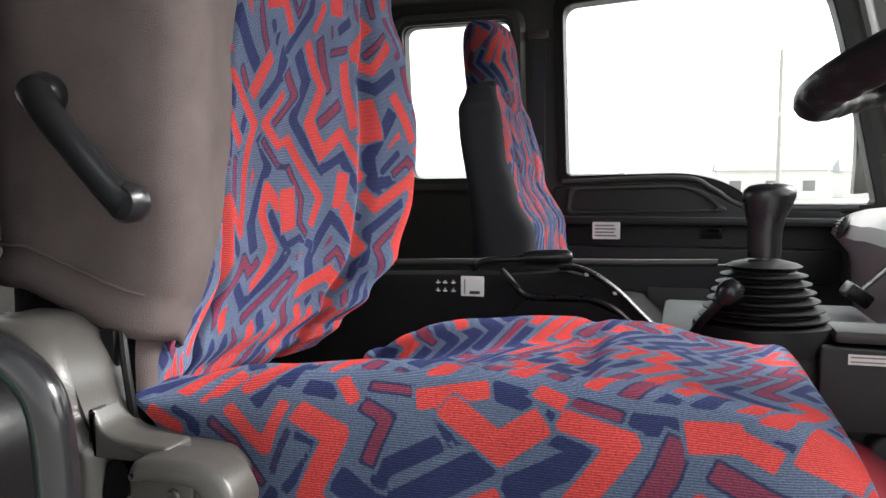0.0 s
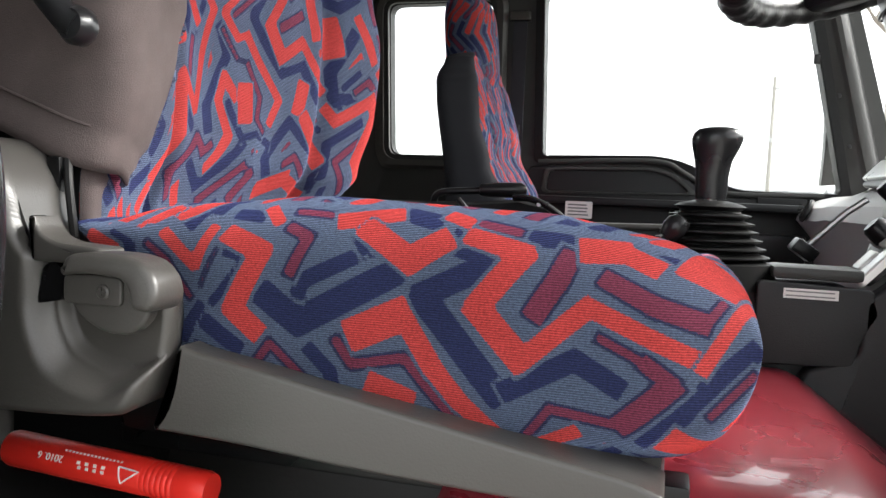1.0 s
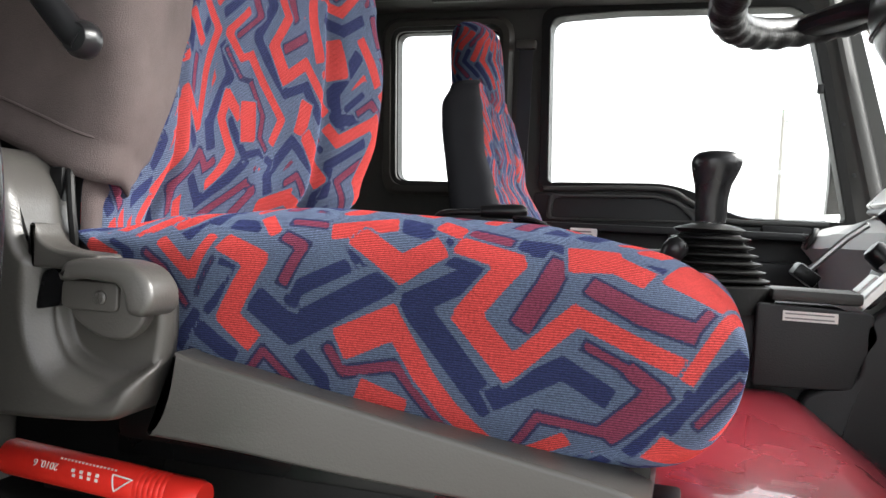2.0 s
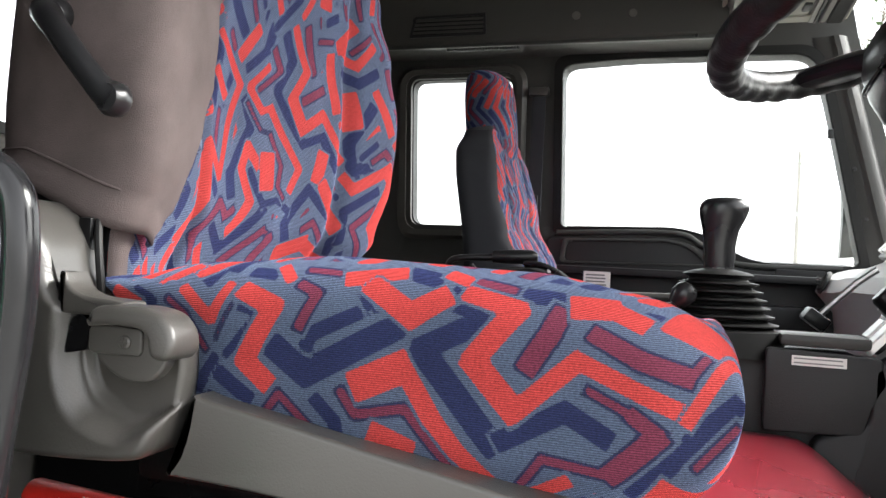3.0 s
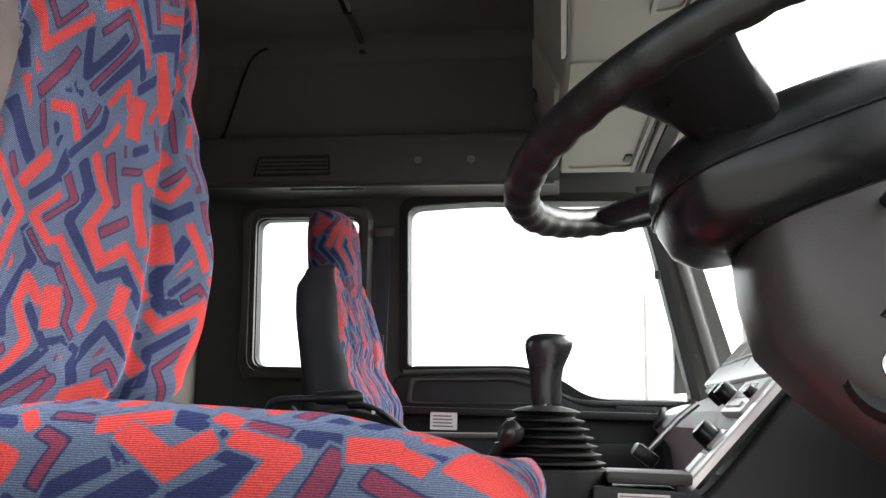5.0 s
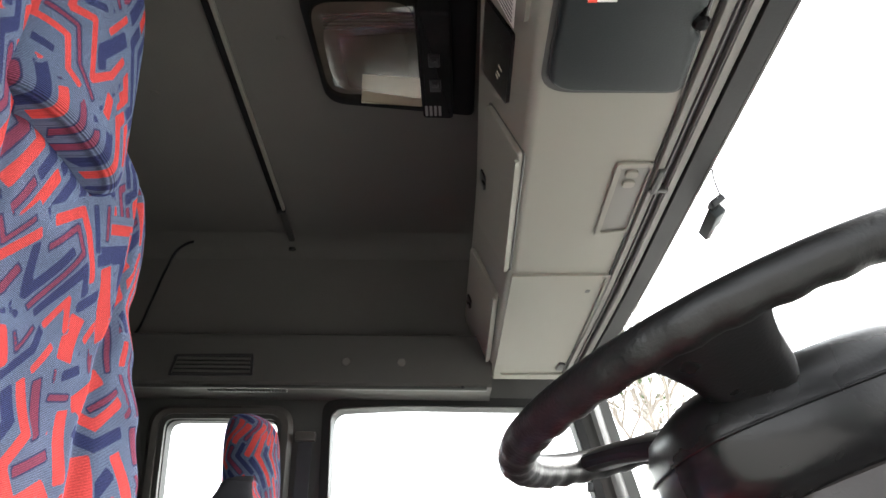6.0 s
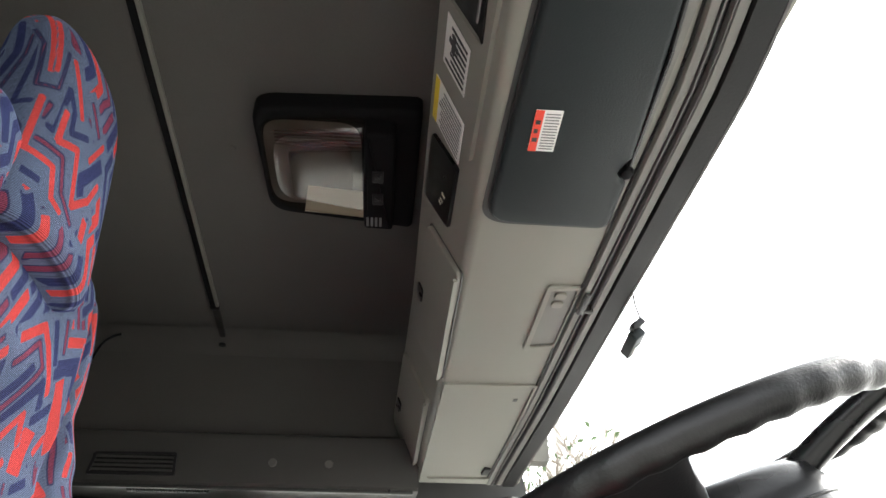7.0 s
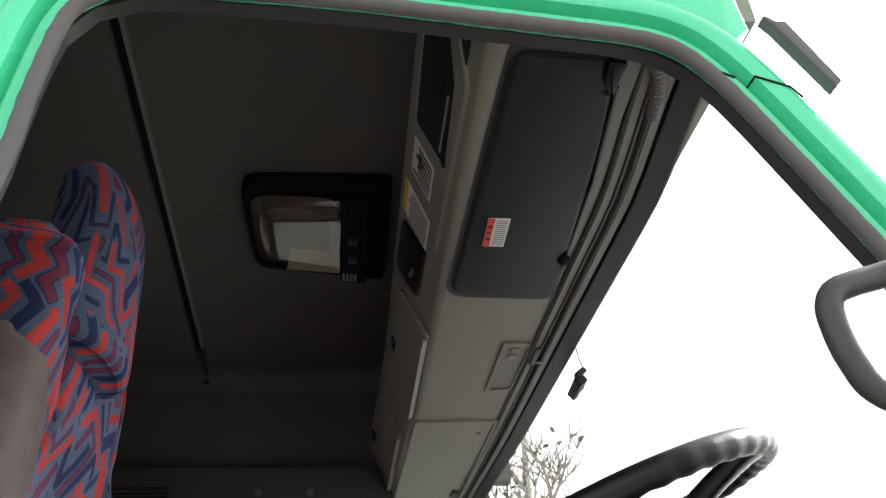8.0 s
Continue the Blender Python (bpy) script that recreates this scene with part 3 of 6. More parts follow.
def weave(ob, u, v, filler, own=()):
    """Lay the design on a mesh: u and v are the cloth's own metres at each vertex. The filler keeps clear of the own bars."""
    me = ob.data
    u, v = np.asarray(u), np.asarray(v)
    kinds = ("red", "navy", "burgundy", "edge")

    def lay_out(design, gap):
        field = {k: np.full(u.shape, 9.0) for k in kinds}
        near_any = np.full(u.shape, 9.0)
        for colour, half, pts in design:
            lo_u, hi_u = min(p[0] for p in pts) - 0.04, max(p[0] for p in pts) + 0.04
            lo_v, hi_v = min(p[1] for p in pts) - 0.04, max(p[1] for p in pts) + 0.04
            near = np.nonzero((u > lo_u) & (u < hi_u) & (v > lo_v) & (v < hi_v))[0]
            if not len(near):
                continue
            d = bar_distance(u[near], v[near], pts, half)
            near_any[near] = np.minimum(near_any[near], d)
            for k in kinds:
                field[k][near] = np.maximum(field[k][near], gap - d)
            if colour == "burgundy":
                field["edge"][near] = np.minimum(field["edge"][near], d)
                field["burgundy"][near] = np.minimum(field["burgundy"][near], d + 0.0022)
            else:
                field[colour][near] = np.minimum(field[colour][near], d)
        return field, near_any

    back, _ = lay_out(filler, 0.0036)
    if own:
        front, reach = lay_out(own, 0.0028)
        back = {k: np.minimum(front[k], np.maximum(back[k], 0.0105 - reach)) for k in kinds}
    for k, d in back.items():
        at = me.attributes.new(k, "FLOAT", "POINT")
        at.data.foreach_set("value", np.clip(d, -0.05, 0.05).astype(np.float32))
    lay = me.uv_layers.new(name="weave")
    idx = np.empty(len(me.loops), dtype=np.int32)
    me.loops.foreach_get("vertex_index", idx)
    lay.data.foreach_set("uv", np.stack([u[idx], v[idx]], 1).astype(np.float32).ravel())


def cloth(name, rings, parent, design, u_of, v_of, label="", closed=True, caps=True, own=()):
    """A fabric part from rings of points, with the design laid on it."""
    ob = part(name, loft(rings, caps, closed), FABRIC, parent, label)
    u = [u_of(i, j) for i in range(len(rings)) for j in range(len(rings[0]))]
    v = [v_of(i, j) for i in range(len(rings)) for j in range(len(rings[0]))]
    weave(ob, u, v, design, own)
    return ob


def power(c, e):
    return math.copysign(abs(c) ** e, c)


def lerp(x, table):
    """Smooth reading of a short table of (x, y)."""
    if x <= table[0][0]:
        return table[0][1]
    for (a, ya), (b, yb) in zip(table, table[1:]):
        if x <= b:
            t = (x - a) / (b - a)
            t = t * t * (3 - 2 * t)
            return ya + (yb - ya) * t
    return table[-1][1]


def even(pts, n):
    """The open line pts again, in n points at equal steps along it."""
    pts = np.asarray([tuple(p) for p in pts])
    run = np.concatenate([[0.0], np.cumsum(np.linalg.norm(np.diff(pts, axis=0), axis=1))])
    at = np.linspace(0.0, run[-1], n)
    return [Vector(p) for p in np.stack([np.interp(at, run, pts[:, k]) for k in range(3)], 1)]


def even_ring(point, start, na):
    """A closed ring of na points, evenly spaced in each half turn from start."""
    first = even([point(start + math.pi * k / 260) for k in range(261)], na // 2 + 1)
    second = even([point(start + math.pi + math.pi * k / 260) for k in range(261)], na // 2 + 1)
    return first[:-1] + second[:-1]


def ease(x):
    x = max(0.0, min(1.0, x))
    return x * x * (3 - 2 * x)


# ---- the seats ----
def seat_cushion(parent, low=0.0, y_mid=0.53, design=None, flip=1, fine=1.0, own=()):
    """The upholstered cushion: a low wedge, rounded over its front edge."""
    nx, na = int(210 * fine), 2 * int(190 * fine)
    rings = []
    for i in range(nx):
        s = 1 - (1 - i / (nx - 1)) ** 1.55
        x = -0.337 + 0.5115 * s
        top = lerp(x, [(-0.337, 1.741), (-0.25, 1.753), (-0.11, 1.763), (0.02, 1.759), (0.12, 1.744), (0.18, 1.738)])
        bot = lerp(x, [(-0.337, 1.732), (-0.305, 1.70), (-0.25, 1.622), (-0.1, 1.588), (0.0, 1.582), (0.13, 1.594), (0.18, 1.60)])
        if x > 0.095:
            k = max(0.0, 1 - ((x - 0.095) / 0.0796) ** 3.0) ** (1 / 2.7)
            mid = 1.688
            top, bot = mid + (top - mid) * k, mid + (bot - mid) * k
        cz, hz = (top + bot) / 2, max(0.002, (top - bot) / 2)
        hw = 0.258 * lerp(x, [(-0.337, 0.97), (-0.2, 1.0), (0.1, 1.0), (0.18, 0.93)])

        def point(a, x=x, cz=cz, hz=hz, hw=hw):
            c, sn = math.cos(a), math.sin(a)
            yy, zz = power(c, 0.36), power(sn, 0.5)
            y = y_mid + flip * hw * yy
            z = cz + hz * zz
            thin = ease((-0.2 - x) / 0.08)
            low_side = max(sn, thin)
            if low_side > 0:
                # a sunken seat between the side bolsters, level with them towards the front
                sunk = lerp(x, [(-0.337, 0.04), (-0.2, 0.04), (-0.09, 0.028), (-0.05, 0.022), (0.0, 0.007), (0.12, 0.002), (0.18, 0.0)])
                z += 0.013 * math.exp(-((yy + 0.80) / 0.15) ** 2) * lerp(x, [(-0.337, 0.3), (-0.25, 1.0), (0.1, 1.0), (0.168, 0.0)])
                z -= sunk * ease((yy + 0.74) / 0.26) * ease((0.84 - yy) / 0.24) * low_side
                z -= ease((yy + 0.9) / 1.8) * low_side * lerp(x, [(-0.337, 0.06), (-0.27, 0.036), (-0.2, 0.022), (0.0, 0.018), (0.08, 0.026), (0.13, 0.022), (0.165, 0.003)])
                z -= 0.005 * math.exp(-((x + 0.028 + 0.02 * yy) / 0.012) ** 2) * ease((yy + 0.8) / 0.2)
                z += 0.003 * noise.noise(Vector((x * 9, y * 9, 1)))
            y += flip * 0.004 * noise.noise(Vector((x * 11, z * 14, 4.0)))
            return Vector((x, y, z - low))
        rings.append(even_ring(point, 0.0, na))
    h = na // 2
    arc = []
    for r in rings:
        acc = [0.0] * na
        for j in range(h - 1, -1, -1):
            acc[j] = acc[j + 1] + (r[j] - r[j + 1]).length
        for j in range(h + 1, na):
            acc[j] = acc[j - 1] - (r[j] - r[j - 1]).length
        arc.append(acc)
    return cloth("cushion", rings, parent, design, lambda i, j: rings[i][j].x, lambda i, j: rings[i][h].z + low + arc[i][j], "thick seat cushion in zigzag patterned fabric", own=own)


def back_point(a, z, k, low):
    """A point round the backrest k: the angle a runs from the front's middle to each side and round the back."""
    t = (z - 1.70) / (k.get("top", 2.47) - 1.71)
    mid, hw = (k["near"] + k["far"]) / 2, (k["far"] - k["near"]) / 2
    w = hw * lerp(t, [(-0.1, 0.9), (0.1, 0.98), (0.35, 1.0), (0.78, 0.99), (0.89, 0.94), (0.96, 0.80), (1.02, 0.3)])
    c, s = math.cos(a), math.sin(a)
    px, py = power(c, 0.42), power(s, 0.5)
    edge = lerp(z, k["front_near"] if s < 0 else k["front_far"])
    middle = lerp(z, k["front_mid"])
    front = middle + (edge - middle) * min(1.0, abs(py)) ** 2.6
    rear = lerp(z, k["rear"])
    squeeze = lerp(t, [(-0.1, 1.0), (0.88, 1.0), (0.965, 0.72), (1.02, 0.2)])
    x = rear + (front - rear) * (0.5 + 0.5 * px * squeeze)
    if c > 0:
        fold = k.get("fold", 0.5)
        x -= 0.012 * math.exp(-((py - fold) / 0.04) ** 2) + 0.010 * math.exp(-((py + 0.5) / 0.035) ** 2)
        x += 0.006 * noise.noise(Vector((z * 7, py * 3, 3))) * min(1.0, 3 * c)
    return Vector((x, mid + w * py, z - low))


def backrest(parent, k, low, seed, shell_mat, fine=1.0, own=()):
    nz, na = int(260 * fine), 2 * int(200 * fine)
    rings = []
    for i in range(nz):
        z = 1.665 + (k.get("top", 2.47) - 1.665) * math.sin(i / (nz - 1) * math.pi / 2) ** 0.9
        rings.append(even_ring(lambda a: back_point(a, z, k, low), -math.pi, na))
    h = na // 2
    arc = []
    for r in rings:
        acc = [0.0] * na
        for j in range(h + 1, na):
            acc[j] = acc[j - 1] + (r[j] - r[j - 1]).length
        for j in range(h - 1, -1, -1):
            acc[j] = acc[j + 1] - (r[j] - r[j + 1]).length
        arc.append(acc)
    design = zigzag_design(-0.55, 0.55, 1.6, 2.55, seed)
    cloth("backrest", rings, parent, design, lambda i, j: arc[i][j], lambda i, j: rings[i][j].z + low, "backrest cover in zigzag patterned fabric", own=own)
    # the plain cover over sides and back, with a hem along its lower edge
    cover = []
    n = 130
    for i in range(60):
        row = []
        for j in range(n):
            f = j / (n - 1)
            zf = 1.769 + (k["cover_top"] - 1.769) * i / 59
            a0 = math.radians(lerp(zf, k["cover_edge"]))
            a = -a0 - f * (math.tau - a0 - math.radians(96))
            xx = back_point(a, 1.79, k, 0.0).x
            side = ease((-math.degrees(a) - 48) / 14) * ease((300 + math.degrees(a)) / 30)
            zb = 1.769 + side * min(0.05, max(0.0, 0.37 * (k["hem_front"] - xx)))
            z = zb + (k["cover_top"] - zb) * i / 59
            p = back_point(a, z, k, 0.0)
            along = back_point(a - 0.02, z, k, 0.0) - back_point(a + 0.02, z, k, 0.0)
            out = Vector((along.y, -along.x, 0)) * -1.0
            if out.dot(p - Vector(((lerp(z, k["rear"]) + lerp(z, k["front_mid"])) / 2, (k["near"] + k["far"]) / 2, z))) < 0:
                out = -out
            p = p + out.normalized() * (0.005 + (0.004 if i < 3 else 0.0) - (0.003 if j in (0, n - 1) else 0.0))
            p.y += 0.0035 * noise.noise(Vector((p.x * 9, z * 7, 2))) + 0.0012 * noise.noise(Vector((p.x * 30, z * 16, 6)))
            row.append(Vector((p.x, p.y, p.z - low)))
        cover.append(row)
    ob = part("back_cover", loft(cover, caps=False, closed=False), shell_mat, parent, "plain grey cloth cover over sides and back")
    so = ob.modifiers.new("thick", "SOLIDIFY")
    so.thickness, so.offset = 0.003, 1
    # the cloth under the hem, and the dark back behind the hinge
    for name, a0, a1, mat in (("under_cloth", 50, 77, shell_mat), ("hinge_plate", 77.3, 285, BLACK)):
        under = []
        for i in range(12):
            z = 1.668 + 0.155 * i / 11
            row = []
            for j in range(24):
                p = back_point(-math.radians(a0 + (a1 - a0) * j / 23), z, k, 0.0)
                row.append(Vector((p.x, p.y - 0.003 * (1 if p.y < (k["near"] + k["far"]) / 2 else -1), z - low)))
            under.append(row)
        part(name, loft(under, caps=False, closed=False), mat, parent)
    if shell_mat is COVER:
        rnd = random.Random(7)
        edge = even([row[0] for row in cover[:48]], 170)
        fray = [q + Vector((rnd.uniform(0.0, 0.005), rnd.uniform(-0.002, 0.002), rnd.uniform(-0.002, 0.002))) for q in edge]
        part("frayed_edge", tube(fray, [rnd.uniform(0.0012, 0.0036) for q in fray], 6), FRINGE, parent, "frayed blue yarn along the cover's edge")
    hem = [q + Vector((0, -0.0012, 0.016)) for q in cover[2][:70]]
    part("hem_stitch", tube(hem, 0.0013, 5), DARK if shell_mat is SHELL else COVER, parent)
    return ob


def headrest(parent, y_mid, x_mid, z0, z1, low, seed, hw=0.125, lean=0.10, thick=0.066, fine=1.0, own=(), square=2.8):
    rings = []
    n, na = int(120 * fine), 2 * int(95 * fine)
    for i in range(n):
        s = i / (n - 1)
        z = z0 + (z1 - z0) * (0.5 - 0.5 * math.cos(math.pi * s))
        t = 2 * s - 1
        k = math.sqrt(max(0.003, 1 - abs(t) ** (2.8 if t > 0 else square)))

        def point(a, z=z, k=k):
            px, py = power(math.cos(a), 0.6), power(math.sin(a), 0.6)
            return Vector((x_mid + lean * (z - z0) + thick * k * px * (1 - 0.25 * py * py), y_mid + hw * (0.72 + 0.28 * k) * k ** 0.3 * py, z - low))
        rings.append(even_ring(point, -math.pi, na))
    h = na // 2
    arc = []
    for r in rings:
        step = np.linalg.norm(np.diff(np.array([tuple(p) for p in r]), axis=0), axis=1)
        run = np.concatenate([[0.0], np.cumsum(step)])
        arc.append(run - run[h])
    design = zigzag_design(-0.4, 0.4, z0 - 0.05, z1 + 0.1, seed)
    return cloth("headrest", rings, parent, design, lambda i, j: arc[i][j], lambda i, j: rings[i][j].z + low, "padded headrest in the same patterned cover", own=own)


driver_seat = thing("driver_seat", "driver's seat in blue and red zigzag fabric with grey plastic base", "seat", group="cab seats")
filler = zigzag_design(-0.42, 0.3, 1.1, 2.55, 5)
seat_cushion(driver_seat, design=filler, own=SIDE_DESIGN)
backrest(driver_seat, {"near": 0.285, "far": 0.862, "top": 2.445, "fold": 0.60, "front_near": [(1.66, -0.31), (1.77, -0.292), (1.86, -0.256), (2.0, -0.25), (2.1, -0.262), (2.2, -0.268), (2.35, -0.258), (2.43, -0.31)],
                       "front_far": [(1.66, -0.45), (1.70, -0.40), (1.74, -0.345), (1.80, -0.288), (1.88, -0.266), (1.98, -0.262), (2.06, -0.282), (2.14, -0.315), (2.21, -0.350), (2.25, -0.342), (2.32, -0.338), (2.43, -0.37)],
                       "front_mid": [(1.66, -0.47), (1.70, -0.43), (1.74, -0.40), (1.82, -0.366), (1.9, -0.362), (2.0, -0.355), (2.1, -0.338), (2.2, -0.315), (2.45, -0.315)], "rear": [(1.66, -0.485), (1.9, -0.496), (2.1, -0.485), (2.45, -0.46)],
                       "cover_edge": [(1.7, 54), (1.775, 51), (1.81, 37), (1.89, 23), (1.96, 14), (2.09, 15), (2.15, 25), (2.19, 45), (2.22, 80), (2.27, 120)], "cover_top": 2.30, "hem_front": -0.296}, 0.0, 11, COVER, own=BACK_DESIGN)
headrest(driver_seat, 0.495, -0.318, 2.266, 2.555, 0.0, 21, hw=0.118, thick=0.056, lean=-0.05, own=HEAD_DESIGN, square=9)

# recliner cover: a moulded grey housing beside the hinge, with the latch grip in it
HOUSING = rounded([(-0.46, 1.603), (-0.46, 1.79), (-0.42, 1.806), (-0.38, 1.804), (-0.362, 1.793), (-0.345, 1.768), (-0.339, 1.74), (-0.328, 1.722), (-0.29, 1.718), (-0.240, 1.716), (-0.226, 1.706), (-0.2225, 1.677), (-0.2265, 1.646), (-0.2375, 1.612), (-0.27, 1.607), (-0.33, 1.603)],
                  [0.01, 0.03, 0.04, 0.03, 0.03, 0.03, 0.03, 0.02, 0.02, 0.01, 0.01, 0.02, 0.02, 0.02, 0.03, 0.03], 5)
POCKET = [(p.x, p.y) for p in rounded([(-0.324, 1.738), (-0.326, 1.672), (-0.309, 1.637), (-0.282, 1.626), (-0.259, 1.6225), (-0.185, 1.662), (-0.18, 1.738)], [0.002, 0.04, 0.03, 0.03, 0.012, 0.01, 0.002], 6)]
STEP = [(p.x, p.y) for p in rounded([(-0.311, 1.735), (-0.311, 1.675), (-0.299, 1.651), (-0.278, 1.641), (-0.243, 1.635), (-0.19, 1.667), (-0.19, 1.735)], [0.002, 0.03, 0.02, 0.03, 0.01, 0.01, 0.002], 6)]


def inside(p, poly):
    """Distance to the outline of poly, positive inside."""
    best, odd = 9.0, False
    for k in range(len(poly)):
        ax, az, bx, bz = poly[k - 1][0], poly[k - 1][1], poly[k][0], poly[k][1]
        dx, dz = bx - ax, bz - az
        f = max(0.0, min(1.0, ((p[0] - ax) * dx + (p[1] - az) * dz) / max(1e-12, dx * dx + dz * dz)))
        best = min(best, math.hypot(p[0] - ax - f * dx, p[1] - az - f * dz))
        if (az > p[1]) != (bz > p[1]) and p[0] < ax + (p[1] - az) * dx / (bz - az):
            odd = not odd
    return best if odd else -best


loop = even([Vector((p[0], 0, p[1])) for p in HOUSING + HOUSING[:1]], 181)[:-1]
flat_loop = [(p.x, p.z) for p in loop]
rings = []
for i in range(70):
    r = 1 - (1 - i / 69) ** 1.5
    ring = []
    for p in loop:
        x, z = -0.315 + (p.x + 0.315) * r, 1.695 + (p.z - 1.695) * r
        d = max(0.0, inside((x, z), flat_loop)) if i < 69 else 0.0
        round_off = 0.007 + 0.014 * ease((1.735 - x * 0.6 - 0.18 - z) / -0.05 if z > 1.70 else 0.0)
        e = 1 - min(d, round_off) / round_off
        y = 0.219 + (0.012 + 0.024 * (round_off - 0.007) / 0.014) * (1 - math.sqrt(max(0.0, 1 - e * e)))
        y += 0.018 * ease((inside((x, z), POCKET) + 0.004) / 0.017) + 0.009 * ease((inside((x, z), STEP) + 0.002) / 0.009)
        y += 0.05 * max(0.0, z - 1.74) ** 1.3
        ring.append(Vector((x, y, z)))
    rings.append(ring)
rings.append([Vector((p.x - 0.010 * ease((p.x + 0.26) / 0.03), 0.28, p.z)) for p in loop])
part("recliner_cover", loft(rings[1:], caps=False), PLASTIC, driver_seat, "moulded grey plastic housing over the recliner")
latch = part("latch_grip", slab(rounded([(-0.284, 1.711), (-0.281, 1.7225), (-0.268, 1.7255), (-0.236, 1.7255), (-0.218, 1.7215), (-0.208, 1.711), (-0.2045, 1.698), (-0.2115, 1.688), (-0.2255, 1.6895), (-0.228, 1.702), (-0.235, 1.7095), (-0.264, 1.7115), (-0.282, 1.7085)],
                                        [0.003, 0.006, 0.02, 0.02, 0.016, 0.014, 0.008, 0.008, 0.005, 0.008, 0.008, 0.02, 0.002], 4), lambda u, v, w: (u, 0.236 - w * (1 - 0.12 * max(0, v - 1.70) / 0.03), v), 0.032, bevel=0.0055), PLASTIC, driver_seat, "grey release grip")
part("backplate", slab(rounded([(-0.288, 1.712), (-0.222, 1.712), (-0.222, 1.686), (-0.228, 1.676), (-0.238, 1.669), (-0.257, 1.668), (-0.274, 1.675), (-0.288, 1.686)], 0.009), lambda u, v, w: (u, 0.232 - w, v), 0.010, bevel=0.003), PLASTIC, latch)
part("screw_plate", slab(rounded([(-0.291, 1.709), (-0.243, 1.709), (-0.243, 1.688), (-0.291, 1.688)], 0.006), lambda u, v, w: (u, 0.223 - w, v), 0.004, bevel=0.0015), PLASTIC, latch)
part("screw", join(lathe([(0.0, 0), (0.0052, 0), (0.0052, 0.002), (0.004, 0.0032), (0.0, 0.0034)], 16, pose(-0.257, 0.2195, 1.698, 90)),
                   box(-0.2608, -0.2532, 0.2153, 0.2161, 1.6972, 1.6988, 0), box(-0.2578, -0.2562, 0.2153, 0.2161, 1.6942, 1.7018, 0)), PLASTIC, latch, "dull cross-head screw")
part("slot", slab(rounded([(-0.329, 1.712), (-0.3285, 1.746), (-0.3255, 1.748), (-0.322, 1.738), (-0.323, 1.714)], 0.0015), lambda u, v, w: (u, 0.240 - w, v), 0.013), BLACK, driver_seat, "black slot of the latch")
part("latch_gap", slab(rounded([(-0.322, 1.684), (-0.300, 1.688), (-0.298, 1.706), (-0.305, 1.716), (-0.316, 1.712)], 0.004), lambda u, v, w: (u, 0.240 - w, v), 0.012), BLACK, driver_seat)
part("latch_web", slab(rounded([(-0.3235, 1.748), (-0.317, 1.735), (-0.303, 1.729), (-0.265, 1.727), (-0.265, 1.715), (-0.324, 1.715)], [0.002, 0.012, 0.008, 0.004, 0.002, 0.002], 5), lambda u, v, w: (u, 0.25 - w, v), 0.026, bevel=0.003), PLASTIC, driver_seat)
# side skirt below the cushion
skirt = [(-0.2175, 1.660), (-0.205, 1.656), (-0.151, 1.6475), (-0.076, 1.6345), (0.03, 1.617), (0.10, 1.606), (0.122, 1.598), (0.118, 1.588), (0.05, 1.583), (-0.09, 1.588), (-0.17, 1.594), (-0.239, 1.596), (-0.227, 1.611), (-0.221, 1.632)]
part("side_skirt", slab(rounded(skirt, [0.003, 0.02, 0.05, 0.05, 0.05, 0.03, 0.006, 0.006, 0.03, 0.05, 0.03, 0.004, 0.02, 0.02]), lambda u, v, w: (u, 0.30 - w, v), 0.052, bevel=0.0035), PLASTIC, driver_seat, "long sloping grey plastic side skirt")
for y in (0.37, 0.70):
    part("slide_rail", box(-0.36, 0.14, y, y + 0.04, 1.535, 1.565, 0.004), BLACK, driver_seat)
part("seat_frame", box(-0.33, 0.12, 0.33, 0.75, 1.562, 1.625, 0.01), BLACK, driver_seat)
part("suspension_base", join(box(-0.32, 0.10, 0.38, 0.74, 1.34, 1.535, 0.012)), RUBBER, driver_seat)
for k in range(5):
    part("spring_clip", tube(curve([(0.055 + k * 0.012, 0.30, 1.60), (0.06 + k * 0.012, 0.285, 1.592), (0.058 + k * 0.012, 0.29, 1.578)], 8), 0.0018, 6), STEEL, driver_seat)
# hinge and cables seen behind the housing
part("hinge_bracket", box(-0.358, -0.345, 0.274, 0.284, 1.64, 1.792, 0.003), BLACK, driver_seat)
part("hinge_arm", box(-0.45, -0.372, 0.276, 0.284, 1.70, 1.80, 0.003), BLACK, driver_seat, "black steel hinge arm")
part("cable", tube(curve([(-0.347, 0.285, 1.80), (-0.338, 0.277, 1.77), (-0.333, 0.276, 1.74), (-0.334, 0.282, 1.715)], 16), 0.0035, 8), RUBBER, driver_seat, "black cable")
# crank of the lumbar support on the cover's side
cr = curve([(-0.396, 0.264, 1.965), (-0.378, 0.252, 1.952), (-0.35, 0.246, 1.926), (-0.318, 0.247, 1.893), (-0.308, 0.250, 1.886)], 24)
crank = part("crank_handle", tube(cr, [0.0135 - 0.003 * math.sin(k / len(cr) * math.pi) for k in range(len(cr))], 14), GLOSSY, driver_seat, "glossy black crank handle")
part("hub", lathe([(0, 0), (0.016, 0), (0.017, 0.01), (0.013, 0.018), (0, 0.02)], 20, pose(-0.394, 0.276, 1.963, 90)), GLOSSY, crank)
part("grip_end", lathe([(0, 0), (0.010, 0.001), (0.014, 0.006), (0.0145, 0.014), (0.011, 0.021), (0, 0.023)], 20, pose(-0.309, 0.262, 1.886, 90)), GLOSSY, crank)

